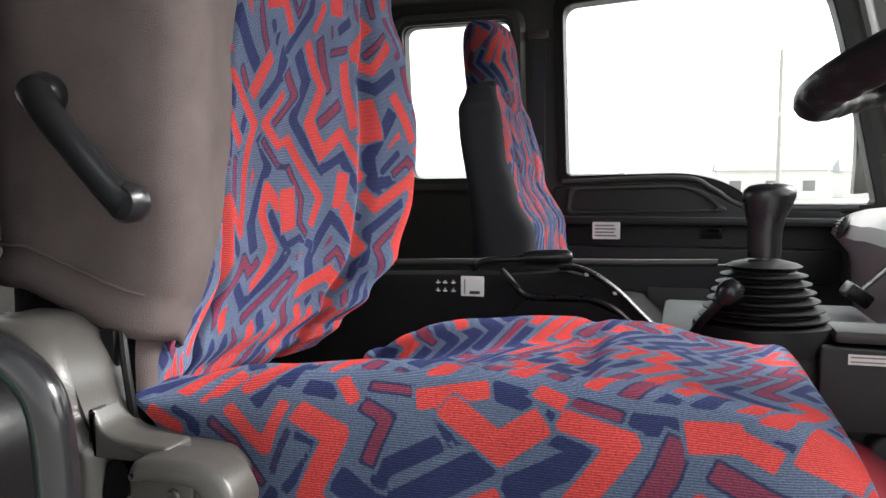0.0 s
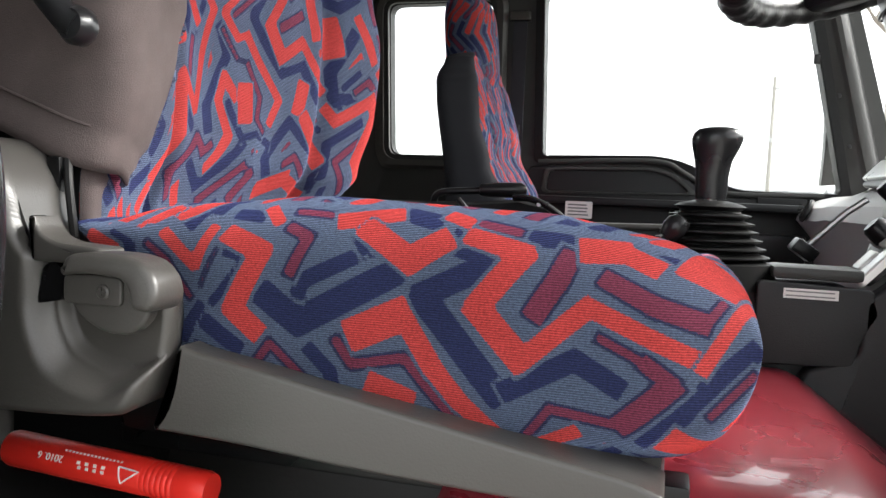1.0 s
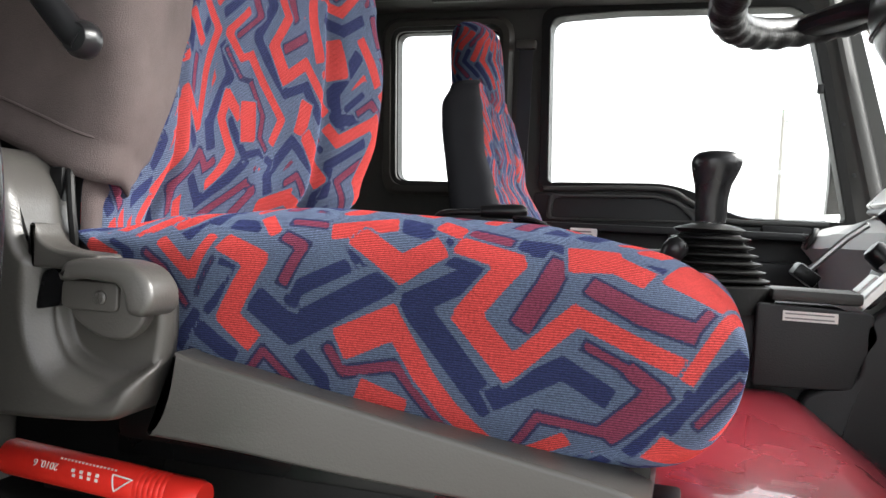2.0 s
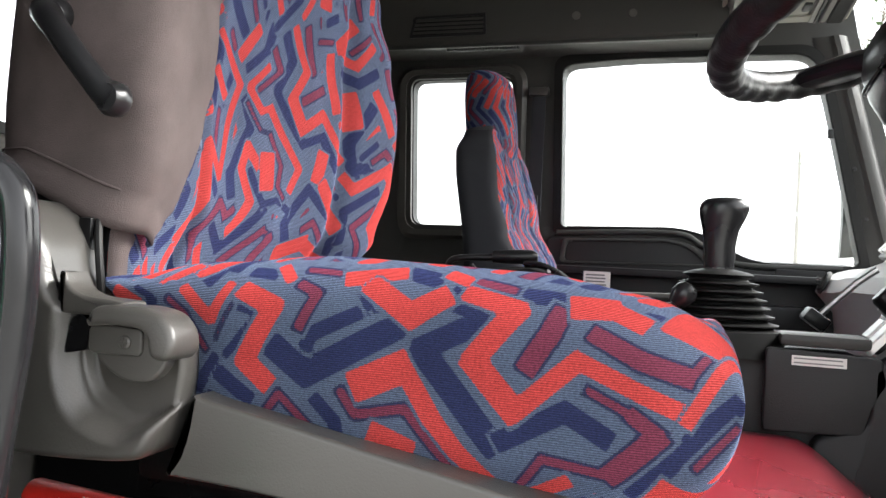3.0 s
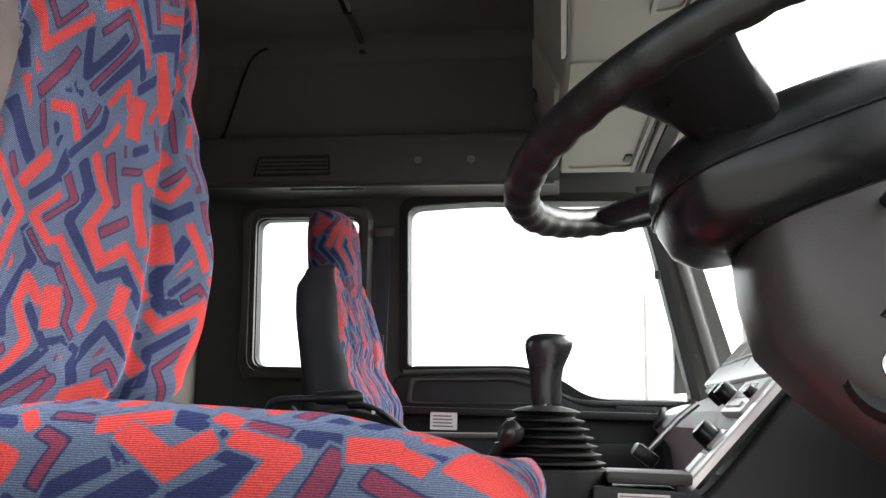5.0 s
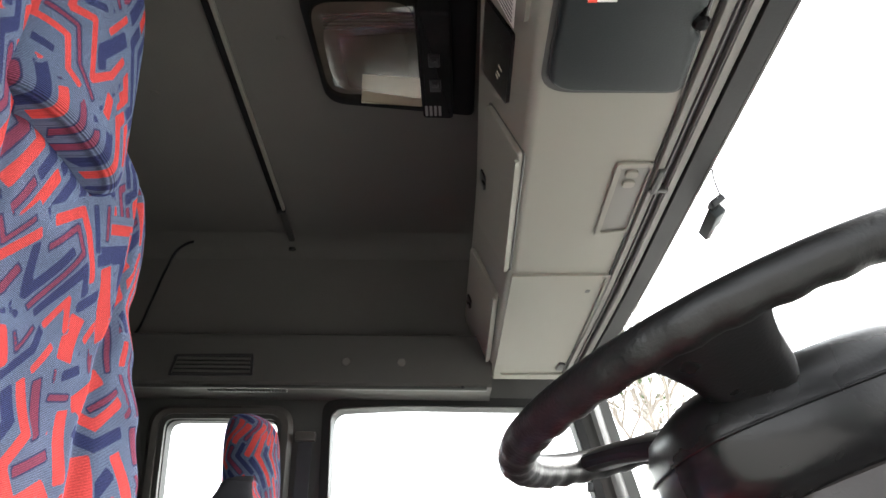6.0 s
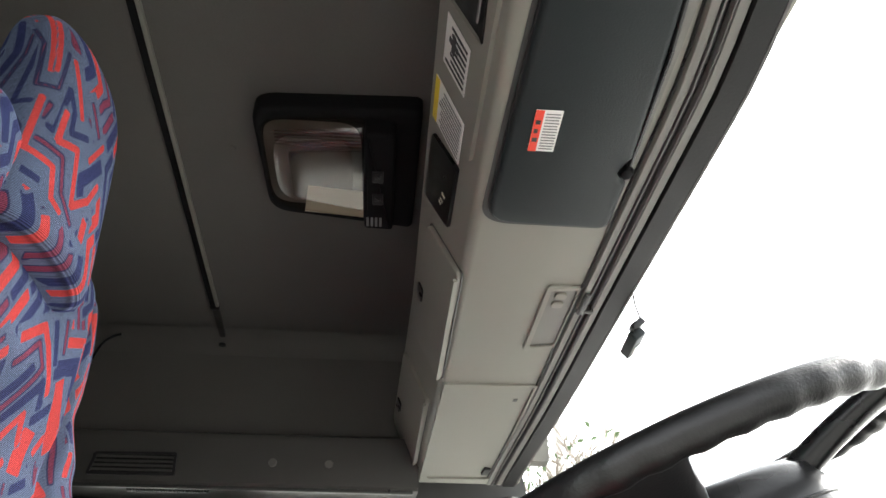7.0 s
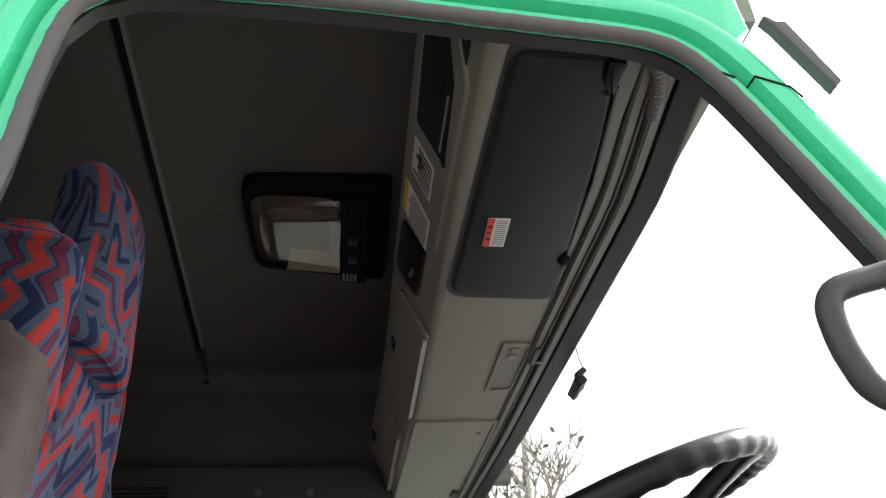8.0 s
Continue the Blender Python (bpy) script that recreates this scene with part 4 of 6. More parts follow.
passenger_seat = thing("passenger_seat", "passenger seat with dark grey side and zigzag fabric front", "seat", group="cab seats")
LOWER = 0.283
seat_cushion(passenger_seat, LOWER, 2.06, zigzag_design(-0.42, 0.3, 1.1, 2.55, 8), fine=0.6)
backrest(passenger_seat, {"near": 1.81, "far": 2.30, "front_near": [(1.66, -0.226), (2.05, -0.280), (2.15, -0.338), (2.26, -0.375), (2.43, -0.39)],
                          "front_far": [(1.66, -0.226), (2.05, -0.268), (2.2, -0.34), (2.43, -0.39)],
                          "front_mid": [(1.66, -0.246), (2.05, -0.30), (2.2, -0.37), (2.43, -0.41)], "rear": [(1.66, -0.43), (2.05, -0.487), (2.42, -0.528)],
                          "cover_edge": [(1.7, 66), (2.2, 62), (2.44, 68), (2.47, 80)], "cover_top": 2.465, "hem_front": -0.2}, LOWER, 31, SHELL, fine=0.75)
headrest(passenger_seat, 2.05, -0.462, 2.35, 2.632, LOWER, 41, lean=-0.10, hw=0.125, thick=0.072, fine=0.8)
part("seat_base", join(box(-0.32, 0.10, 1.83, 2.29, 1.25, 1.345, 0.012)), RUBBER, passenger_seat)
passenger_seat.location.x = -0.004


# ---- the cab's structure ----
def far_side(u, v, w):
    """The far side of the cab: upright below the sill, leaning in above it."""
    return (u, 2.425 - max(0.0, v - 1.9) * 0.10 + w, v)


DOOR_GLASS = [(-0.319, 1.922), (0.06, 1.930), (0.165, 1.905), (0.285, 1.831), (0.600, 1.831), (0.482, 2.34), (0.44, 2.474), (-0.10, 2.476), (-0.329, 2.462)]
DOOR_R = [0.02, 0.12, 0.1, 0.05, 0.02, 0.1, 0.06, 0.05, 0.045]
QUARTER = [(-0.866, 1.912), (-0.505, 1.914), (-0.50, 2.430), (-0.872, 2.428)]
wall_outline = [(-1.07, 1.2), (1.0, 1.2), (1.0, 1.6), (0.76, 1.86), (0.56, 2.52), (0.45, 3.04), (-1.07, 3.04)]
wall_far = tagged(part("wall_left", slab(wall_outline, far_side, 0.06, [rounded(DOOR_GLASS, DOOR_R, 8), rounded(QUARTER, 0.035, 8)]), TRIM, smooth=False),
                  "charcoal cab side with door and quarter window openings", "wall", kind="structure")

# passenger door inside: panel, arm rest, ledge, seal
door = tagged(new("door_1"), "passenger door panel of dark grained plastic, closed", "door", kind="structure")
panel = rounded([(-0.40, 1.25), (0.62, 1.25), (0.60, 1.806), (0.25, 1.806), (0.13, 1.868), (0.05, 1.898), (-0.36, 1.888)], [0.02, 0.02, 0.02, 0.05, 0.08, 0.06, 0.02])
part("door_panel", slab(panel, lambda u, v, w: (u, 2.424 - w, v), 0.022, bevel=0.006), DARK, door)
pocket = rounded([(-0.30, 1.806), (0.16, 1.816), (0.10, 1.868), (0.03, 1.884), (-0.29, 1.876)], 0.02)
part("panel_recess", slab(rounded([(-0.315, 1.80), (0.19, 1.81), (0.11, 1.876), (0.035, 1.893), (-0.305, 1.884)], 0.022), lambda u, v, w: (u, 2.402 - w, v), 0.012, [pocket], bevel=0.003), TRIM, door)
part("sill_cap", tube(curve([(-0.33, 2.41, 1.902), (0.04, 2.41, 1.914), (0.14, 2.41, 1.878), (0.25, 2.41, 1.822), (0.55, 2.41, 1.822)], 30), 0.009, 10), TRIM, door)
part("ledge", box(-0.36, 0.56, 2.335, 2.405, 1.768, 1.792, 0.008), DARK, door, "projecting ledge of the arm rest")
part("arm_rest", box(-0.34, 0.50, 2.33, 2.405, 1.60, 1.70, 0.015), DARK, door)
part("ashtray", slab(rounded([(0.36, 1.79), (0.50, 1.79), (0.50, 1.812), (0.36, 1.812)], 0.004), lambda u, v, w: (u, 2.402 - w, v), 0.01, bevel=0.002), DARK, door)
part("inner_handle", join(box(0.10, 0.17, 2.385, 2.404, 1.725, 1.762, 0.006), tube(curve([(0.11, 2.385, 1.75), (0.13, 2.372, 1.752), (0.16, 2.38, 1.748)], 10), 0.006, 8)), BLACK, door)
lab = part("door_label", slab(rect(-0.222, -0.136, 1.722, 1.776, 0.004), lambda u, v, w: (u, 2.334 - w, v), 0.0015), WHITE, door, "small grey-white sticker")
bars(lambda u, v, w: (u, 2.3323 - w, v), -0.214, -0.144, 1.728, 1.770, 4, 0.0006, lab, GREYINK, seed=3)
part("window_seal", slab(rounded([(-0.345, 1.898), (0.05, 1.906), (0.155, 1.882), (0.275, 1.808), (0.63, 1.808), (0.507, 2.35), (0.455, 2.50), (-0.10, 2.502), (-0.356, 2.488)], DOOR_R, 8), lambda u, v, w: (u, far_side(u, v, 0)[1] - 0.002 - w, v), 0.012, [rounded(DOOR_GLASS, DOOR_R, 8)]), RUBBER, door)
pane = part("window_pane", slab(rounded([(-0.335, 1.902), (0.05, 1.91), (0.155, 1.886), (0.275, 1.812), (0.62, 1.812), (0.50, 2.35), (0.45, 2.488), (-0.10, 2.490), (-0.345, 2.476)], DOOR_R, 8), lambda u, v, w: (u, far_side(u, v, 0)[1] + 0.03 + w, v), 0.004), GLASS, door)
pane.visible_shadow = False
window_q = tagged(new("window_1"), "rear quarter window in a rounded grey frame", "window", kind="structure")
q_out, q_mid = [(-0.925, 1.862), (-0.452, 1.866), (-0.448, 2.472), (-0.922, 2.468)], [(-0.908, 1.876), (-0.466, 1.879), (-0.462, 2.460), (-0.908, 2.457)]
q_lip = [(-0.884, 1.897), (-0.488, 1.899), (-0.484, 2.444), (-0.888, 2.442)]


def inset(outline, by=0.003):
    """The outline drawn in a little towards its middle."""
    cu, cv = sum(p[0] for p in outline) / len(outline), sum(p[1] for p in outline) / len(outline)
    return [(p[0] + math.copysign(by, cu - p[0]), p[1] + math.copysign(by, cv - p[1])) for p in outline]


QF = lambda outline, r, w: [Vector((p.x, far_side(0, p.y, 0)[1] + w, p.y)) for p in rounded(outline, r, 8)]
part("window_frame", loft([QF(q_out, 0.075, 0.002), QF(q_out, 0.075, -0.004), QF(q_mid, 0.068, -0.014), QF(q_lip, 0.052, -0.010), QF(q_lip, 0.052, 0.012)], caps=False), PLASTIC, window_q, "flared grey plastic frame")
part("glass_channel", loft([QF(inset(DOOR_GLASS), DOOR_R, -0.012), QF(inset(DOOR_GLASS), DOOR_R, 0.064)], caps=False), RUBBER, door)
part("rubber_seal", loft([QF(q_lip, 0.052, -0.004), QF(q_lip, 0.052, 0.012), QF(QUARTER, 0.04, 0.016), QF(inset(QUARTER), 0.04, 0.018), QF(inset(QUARTER), 0.04, 0.064)], caps=False), RUBBER, window_q)
pane = part("window_pane", slab(rounded([(-0.88, 1.90), (-0.495, 1.902), (-0.49, 2.44), (-0.885, 2.438)], 0.03), lambda u, v, w: (u, far_side(u, v, 0)[1] + 0.03 + w, v), 0.004), GLASS, window_q)
pane.visible_shadow = False

# front pillar on the far side
pillar = tagged(new("pillar_left"), "dark grey front pillar trim beside the passenger window", "pillar", kind="structure")
rings = []
for k in range(13):
    t = k / 12
    z = 1.80 + t * 0.72
    xr, xf = 0.628 - (z - 1.80) * 0.272, 0.738 - (z - 1.80) * 0.28
    y0 = far_side(0, z, 0)[1]
    rings.append([(xr, y0 + 0.04, z), (xr, y0 - 0.002, z), (xr + 0.008, y0 - 0.010, z), (xr + 0.040, y0 - 0.014, z), (xr + 0.048, y0 - 0.020, z), (xr + 0.056, y0 - 0.029, z), (xr + 0.070, y0 - 0.031, z), (xf - 0.020, y0 - 0.022, z), (xf - 0.008, y0 - 0.008, z), (xf, y0 + 0.03, z)])
part("pillar_trim", loft(rings), TRIM, pillar)
for z in (1.975, 2.125):
    part("trim_cap", lathe([(0, 0), (0.007, 0), (0.006, 0.004), (0, 0.005)], 12, pose(0.656 - (z - 1.8) * 0.272, far_side(0, z, 0)[1] - 0.012, z, 90)), DARK, pillar)
part("catch", box(0.488, 0.506, 2.37, 2.385, 2.215, 2.243, 0.003), BLACK, pillar)
far_mirror = thing("door_mirror", "dark grey mirror housing outside the passenger door", "mirror")
part("housing", slab(rounded([(0.566, 1.86), (0.66, 1.87), (0.65, 1.93), (0.594, 2.088), (0.568, 2.093), (0.570, 1.97)], [0.006, 0.01, 0.01, 0.008, 0.006, 0.02]), lambda u, v, w: (u, 2.58 + w, v), 0.06, bevel=0.008), TRIM, far_mirror)
part("arm", box(0.60, 0.66, 2.46, 2.60, 1.88, 1.91, 0.006), BLACK, far_mirror)
# middle pillar: belt guide
belt = thing("seat_belt", "black seat belt hanging beside the middle pillar", "seat belt")
part("webbing", box(-0.425, -0.380, 2.358, 2.361, 1.80, 2.36, 0), SHELL, belt)
part("belt_guide", box(-0.435, -0.37, 2.343, 2.372, 2.355, 2.385, 0.006), PLASTIC, belt, "grey belt guide")
part("tongue", box(-0.415, -0.39, 2.35, 2.362, 1.985, 2.02, 0.003), DARK, belt)

# side header above the windows with its ledge, air vent and ribbed strip
header = tagged(new("header_left"), "grey side header panel above the passenger windows", "trim", kind="structure")
rings = []
for x in np.linspace(-1.07, 0.185, 12):
    rings.append([(x, 2.375, 2.49), (x, 2.30, 2.496), (x, 2.12, 2.466), (x, 2.098, 2.466), (x, 2.088, 2.474), (x, 2.078, 2.60), (x, 2.084, 2.618), (x, 2.10, 2.626), (x, 2.30, 2.632), (x, 2.375, 2.64)])
part("header_panel", loft(rings), HEADERM, header)
part("lower_lip", box(-1.06, 0.17, 2.094, 2.112, 2.456, 2.467, 0.003), TRIM, header)
for k in range(26):
    part("rib", box(-0.66 + k * 0.0092, -0.6545 + k * 0.0092, 2.114, 2.135, 2.452, 2.468, 0.001), DARK, header)
vent = thing("air_vent", "dark slatted air vent in the side header", "vent")
VE = lambda u, v, w=0.0: (u, 2.0842 - (v - 2.52) * 0.08 - w, v)
part("vent_frame", slab(rounded([(-0.775, 2.487), (-0.522, 2.489), (-0.524, 2.556), (-0.758, 2.552)], 0.007), VE, 0.006, [rounded([(-0.765, 2.495), (-0.530, 2.497), (-0.532, 2.549), (-0.750, 2.545)], 0.004)]), DARK, vent)
part("backing", slab(rect(-0.764, -0.531, 2.494, 2.548), VE, 0.002), BLACK, vent)
for k in range(4):
    part("slat", slab(rect(-0.762 + 0.003 * k, -0.532, 2.499 + k * 0.0125, 2.5055 + k * 0.0125), lambda u, v, w: VE(u, v, w + 0.002), 0.005), HEADERM, vent)
for x in (-0.246, -0.081):
    tagged(part("screw_cap", lathe([(0, 0), (0.013, 0), (0.011, 0.003), (0.004, 0.004), (0, 0.003)], 14, pose(x, 2.083, 2.535, 90)), LINER), "grey round plastic cap on the header", "cap", "header caps")
tagged(part("screw_cap", lathe([(0, 0), (0.006, 0), (0.005, 0.003), (0, 0.004)], 12, pose(0.10, 2.0935, 2.4635, 90)), DARK), "small dark screw head under the header", "cap", "header caps")

# recessed upper side, ceiling, rear wall, floor
tagged(part("wall_left_upper", box(-1.07, 0.62, 2.27, 2.33, 2.62, 3.03, 0.0), LINER), "upper side lining above the header ledge", "wall", kind="structure")
ceiling = tagged(part("ceiling", box(-1.07, 0.46, 0.08, 2.33, 3.006, 3.056, 0), LINER), "dark grey cloth headliner", "ceiling", kind="structure")
cove = []
for k in range(9):
    a = k / 8 * math.pi / 2
    cove.append([(x, 2.16 + 0.115 * math.sin(a), 3.005 - 0.07 * (1 - math.cos(a)) - 0.001) for x in (-1.06, 0.44)])
tagged(part("ceiling_cove", loft(cove, caps=False, closed=False), LINER), "rounded corner of the headliner", "ceiling", kind="structure")
rear_hole = rounded([(0.55, 1.98), (1.12, 1.98), (1.12, 2.36), (0.55, 2.36)], 0.04)
tagged(part("wall_rear", slab(rect(0.0, 2.46, 1.2, 3.03), lambda u, v, w: (-1.05 - w, u, v), 0.05, [rear_hole]), LINER, smooth=False), "grey rear cab wall with a small window", "wall", kind="structure")
window_r = tagged(new("window_2"), "rear cab window in black rubber", "window", kind="structure")
part("rubber_seal", slab(rounded([(0.53, 1.96), (1.14, 1.96), (1.14, 2.38), (0.53, 2.38)], 0.05), lambda u, v, w: (-1.046 + w, u, v), 0.012, [rear_hole]), RUBBER, window_r)
pane = part("window_pane", slab(rect(0.54, 1.13, 1.97, 2.37), lambda u, v, w: (-1.075 + w, u, v), 0.004), GLASS, window_r)
pane.visible_shadow = False
tagged(part("floor", box(-1.07, 1.0, 0.06, 2.42, 1.20, 1.25, 0), RUBBER), "black rubber cab floor", "floor", kind="structure")
# headliner seam with its strip
strip = tagged(new("ceiling_trim"), "narrow trim strip across the headliner", "trim", kind="structure")
SKEW = Matrix.Translation((-0.443, 1.3, 0)) @ pose(0, 0, 0, 0, 0, 2.45)
part("strip", box(0.004, 0.014, -1.22, 0.70, 2.994, 3.006, 0.003, m=SKEW), BEIGE, strip)
part("gap", box(-0.013, 0.004, -1.22, 0.70, 2.998, 3.006, 0.001, m=SKEW), TUNNELM, strip)
part("joint", box(-0.013, 0.016, 0.693, 0.712, 2.990, 3.006, 0.003, m=SKEW), DARK, strip)
part("thin_end", box(-0.009, 0.012, 0.712, 0.945, 2.995, 3.006, 0.004, m=SKEW), HEADERM, strip)
part("strip_end", lathe([(0, 0), (0.014, 0.0), (0.012, 0.008), (0, 0.01)], 14, pose(-0.485, 2.25, 2.985, 180)), DARK, strip)
for p in ((-0.305, 1.205), (-0.66, 1.4)):
    tagged(part("screw_cap", lathe([(0, 0), (0.012, 0), (0.010, 0.004), (0, 0.005)], 14, pose(p[0], p[1], 3.007, 180)), LINER), "grey round plastic cap on the headliner", "cap", "header caps")
seam_line = curve([(0.10, 2.205, 2.994), (-0.3, 2.206, 2.994), (-0.74, 2.206, 2.992), (-0.845, 2.20, 2.968), (-0.885, 2.20, 2.89), (-0.915, 2.20, 2.77), (-0.945, 2.20, 2.665), (-1.02, 2.20, 2.585)], 40)
cord = tagged(part("cord", tube(seam_line[12:], 0.005, 8), BLACK), "thin black cord along the headliner corner", "cord")

# ---- overhead shelf above the windscreen ----
shelf = thing("overhead_console", "warm grey overhead console above the windscreen with small lockers", "console")


def bend(y):
    """How the console draws back and down towards the passenger's side."""
    k = max(0.0, (y - 1.4) / 0.75)
    return Vector((-0.022 * k, 0, -0.03 * k))


SH = [(0.2035, 2.561), (0.130, 2.742), (0.138, 2.752), (0.525, 2.752), (0.525, 2.5545), (0.216, 2.5545)]
bm = loft([[Vector((x, y, z)) + bend(y) for x, z in rounded(SH, [0.012, 0.01, 0.01, 0.01, 0.002, 0.016], 5)] for y in np.linspace(0.085, 2.19, 30)])
part("body", bm, BEIGE, shelf)
UP = Vector((-0.066, 0, 0.162)).normalized()
OUT = Vector((-0.162, 0, -0.066)).normalized()
REAR = lambda u, v, w=0.0: Vector((0.207, u, 2.553)) + UP * v + OUT * w + bend(u)      # rear face: along y, up the face
UNDER = lambda u, v, w=0.0: Vector((0.207 + v, u, 2.5545 - w)) + bend(u)               # underside: along y, forward


def locker(poly, latch_y, latch_v):
    ob = part("locker_door", slab(rounded(poly, 0.016), REAR, 0.010, bevel=0.004), BEIGE, shelf, "locker door with a black latch")
    part("door_gap", slab(rounded([(u + (0.004 if u > 1.3 else -0.004), v + (0.004 if v > 0.1 else -0.003)) for u, v in poly], 0.018), lambda u, v, w: REAR(u, v, w - 0.002), 0.003), TRIM, ob)
    part("latch", join(slab(rounded([(latch_y - 0.03, latch_v - 0.012), (latch_y + 0.03, latch_v - 0.012), (latch_y + 0.03, latch_v + 0.014), (latch_y - 0.03, latch_v + 0.014)], 0.01), lambda u, v, w: REAR(u, v, w + 0.010), 0.005, bevel=0.002),
                       slab(rounded([(latch_y - 0.012, latch_v - 0.017), (latch_y + 0.012, latch_v - 0.017), (latch_y + 0.012, latch_v - 0.004), (latch_y - 0.012, latch_v - 0.004)], 0.004), lambda u, v, w: REAR(u, v, w + 0.015), 0.004, bevel=0.001)), BLACK, ob)
    (ua, va), (ub, vb) = poly[0], poly[1]
    part("edge_strip", slab([(ua + 0.02, va - 0.001), (ub - 0.006, vb - 0.001), (ub - 0.006, vb + 0.005), (ua + 0.02, va + 0.005)], lambda u, v, w: REAR(u, v, w + 0.006), 0.009), BEIGE, ob)
    return ob


locker([(0.962, 0.002), (1.443, 0.0), (1.488, 0.168), (1.002, 0.146)], 1.257, 0.137)
locker([(1.632, 0.028), (2.085, 0.018), (2.125, 0.195), (1.662, 0.19)], 1.955, 0.165)
tray = part("panel_plate", slab(rounded([(0.205, 0.060), (0.240, 0.028), (0.677, 0.034), (0.690, 0.185), (0.10, 0.19), (0.10, 0.12)], [0.02, 0.02, 0.012, 0.008, 0.004, 0.004]), REAR, 0.007, [rounded([(0.262, 0.062), (0.452, 0.048), (0.463, 0.166), (0.13, 0.176), (0.13, 0.13)], [0.012, 0.01, 0.012, 0.01, 0.02])]), BEIGE, shelf, "raised panel with an open pocket, carrying labels")
part("pocket_back", slab(rect(0.125, 0.47, 0.045, 0.178), lambda u, v, w: REAR(u, v, w + 0.001), 0.002), DARK, tray)
part("pocket_lip", slab(rounded([(0.262, 0.060), (0.448, 0.047), (0.44, 0.062), (0.285, 0.080)], 0.005), lambda u, v, w: REAR(u, v, w + 0.004), 0.005), BLACK, tray)
part("pocket_card", slab(rect(0.30, 0.425, 0.064, 0.068), lambda u, v, w: REAR(u, v, w + 0.009), 0.002), GREYINK, tray)
part("switch_panel", slab(rounded([(0.734, 0.068), (0.908, 0.070), (0.944, 0.181), (0.758, 0.170)], 0.007), lambda u, v, w: REAR(u, v, w + 0.001), 0.006, bevel=0.001), BLACK, shelf, "black display panel with tiny lamps")
for k, y in enumerate((0.842, 0.862, 0.874)):
    part("indicator", slab(rect(y, y + 0.005, 0.092 + 0.006 * k, 0.104 + 0.004 * k), lambda u, v, w: REAR(u, v, w + 0.008), 0.001), PAPER, shelf)
wl = thing("warning_label", "white label with dark pictograms on the overhead console", "label")
part("label_sheet", slab(rect(0.482, 0.573, 0.075, 0.153), lambda u, v, w: REAR(u, v, w + 0.008), 0.001), WHITE, wl)
bars(lambda u, v, w: REAR(v, u, w + 0.0092), 0.080, 0.146, 0.488, 0.568, 7, 0.0006, wl, INK, seed=5, ragged=0.3)
part("pictogram", slab([(0.500, 0.118), (0.512, 0.118), (0.512, 0.108), (0.522, 0.108), (0.522, 0.118), (0.534, 0.118), (0.534, 0.128), (0.522, 0.128), (0.522, 0.138), (0.512, 0.138), (0.512, 0.128), (0.500, 0.128)], lambda u, v, w: REAR(u, v, w + 0.0094), 0.0008), INK, wl, "dark cross mark")
yl = thing("caution_label", "caution label with yellow heading on the overhead console", "label")
part("label_sheet", slab(rect(0.618, 0.712, 0.062, 0.169), lambda u, v, w: REAR(u, v, w + 0.008), 0.001), WHITE, yl)
part("heading", slab(rect(0.618, 0.712, 0.154, 0.169), lambda u, v, w: REAR(u, v, w + 0.0092), 0.0006), YELLOW, yl, "yellow heading band")
bars(lambda u, v, w: REAR(v, u, w + 0.0092), 0.068, 0.150, 0.624, 0.708, 10, 0.0006, yl, GREYINK, seed=6, ragged=0.2)
# shallow grip pocket, fixings and removable panel in the underside
grip = part("grip_recess", slab(rounded([(0.985, 0.160), (1.262, 0.158), (1.245, 0.222), (0.985, 0.222)], [0.012, 0.012, 0.004, 0.004]), UNDER, 0.006, [rounded([(1.000, 0.170), (1.250, 0.169), (1.236, 0.2185), (0.996, 0.2185)], 0.010)], bevel=0.002), BEIGE, shelf)
part("recess_floor", slab(rect(0.995, 1.252, 0.168, 0.220), UNDER, 0.0012), RAILG, grip)
for y in (1.012, 1.046):
    part("fixing", slab(rounded([(y, 0.180), (y + 0.022, 0.180), (y + 0.022, 0.202), (y, 0.202)], 0.008), UNDER, 0.006, bevel=0.002), BEIGE, shelf)
lower = part("lower_panel", slab(rounded([(1.465, 0.008), (2.185, 0.006), (2.185, 0.228), (1.455, 0.228)], 0.004), UNDER, 0.006, [rounded([(1.492, 0.030), (2.150, 0.026), (2.140, 0.2205), (1.470, 0.2205)], [0.012, 0.02, 0.03, 0.006])]), BEIGE, shelf, "removable panel with a small catch")
part("catch", slab(rounded([(2.045, 0.190), (2.100, 0.186), (2.100, 0.207), (2.050, 0.210)], 0.007), UNDER, 0.008, bevel=0.003), DARK, lower)
part("mark", slab(rect(1.545, 1.56, 0.186, 0.196), UNDER, 0.001), TRIM, lower)
# windscreen header rails
rails = tagged(new("windscreen_trim"), "dark header rails along the top of the windscreen", "trim", kind="structure")


def sweep_back(u, v):
    """The rails draw back at both ends with the windscreen's bow."""
    return v - 0.030 * ease((0.50 - u) / 0.42) - 0.012 * ease((u - 1.5) / 0.7)


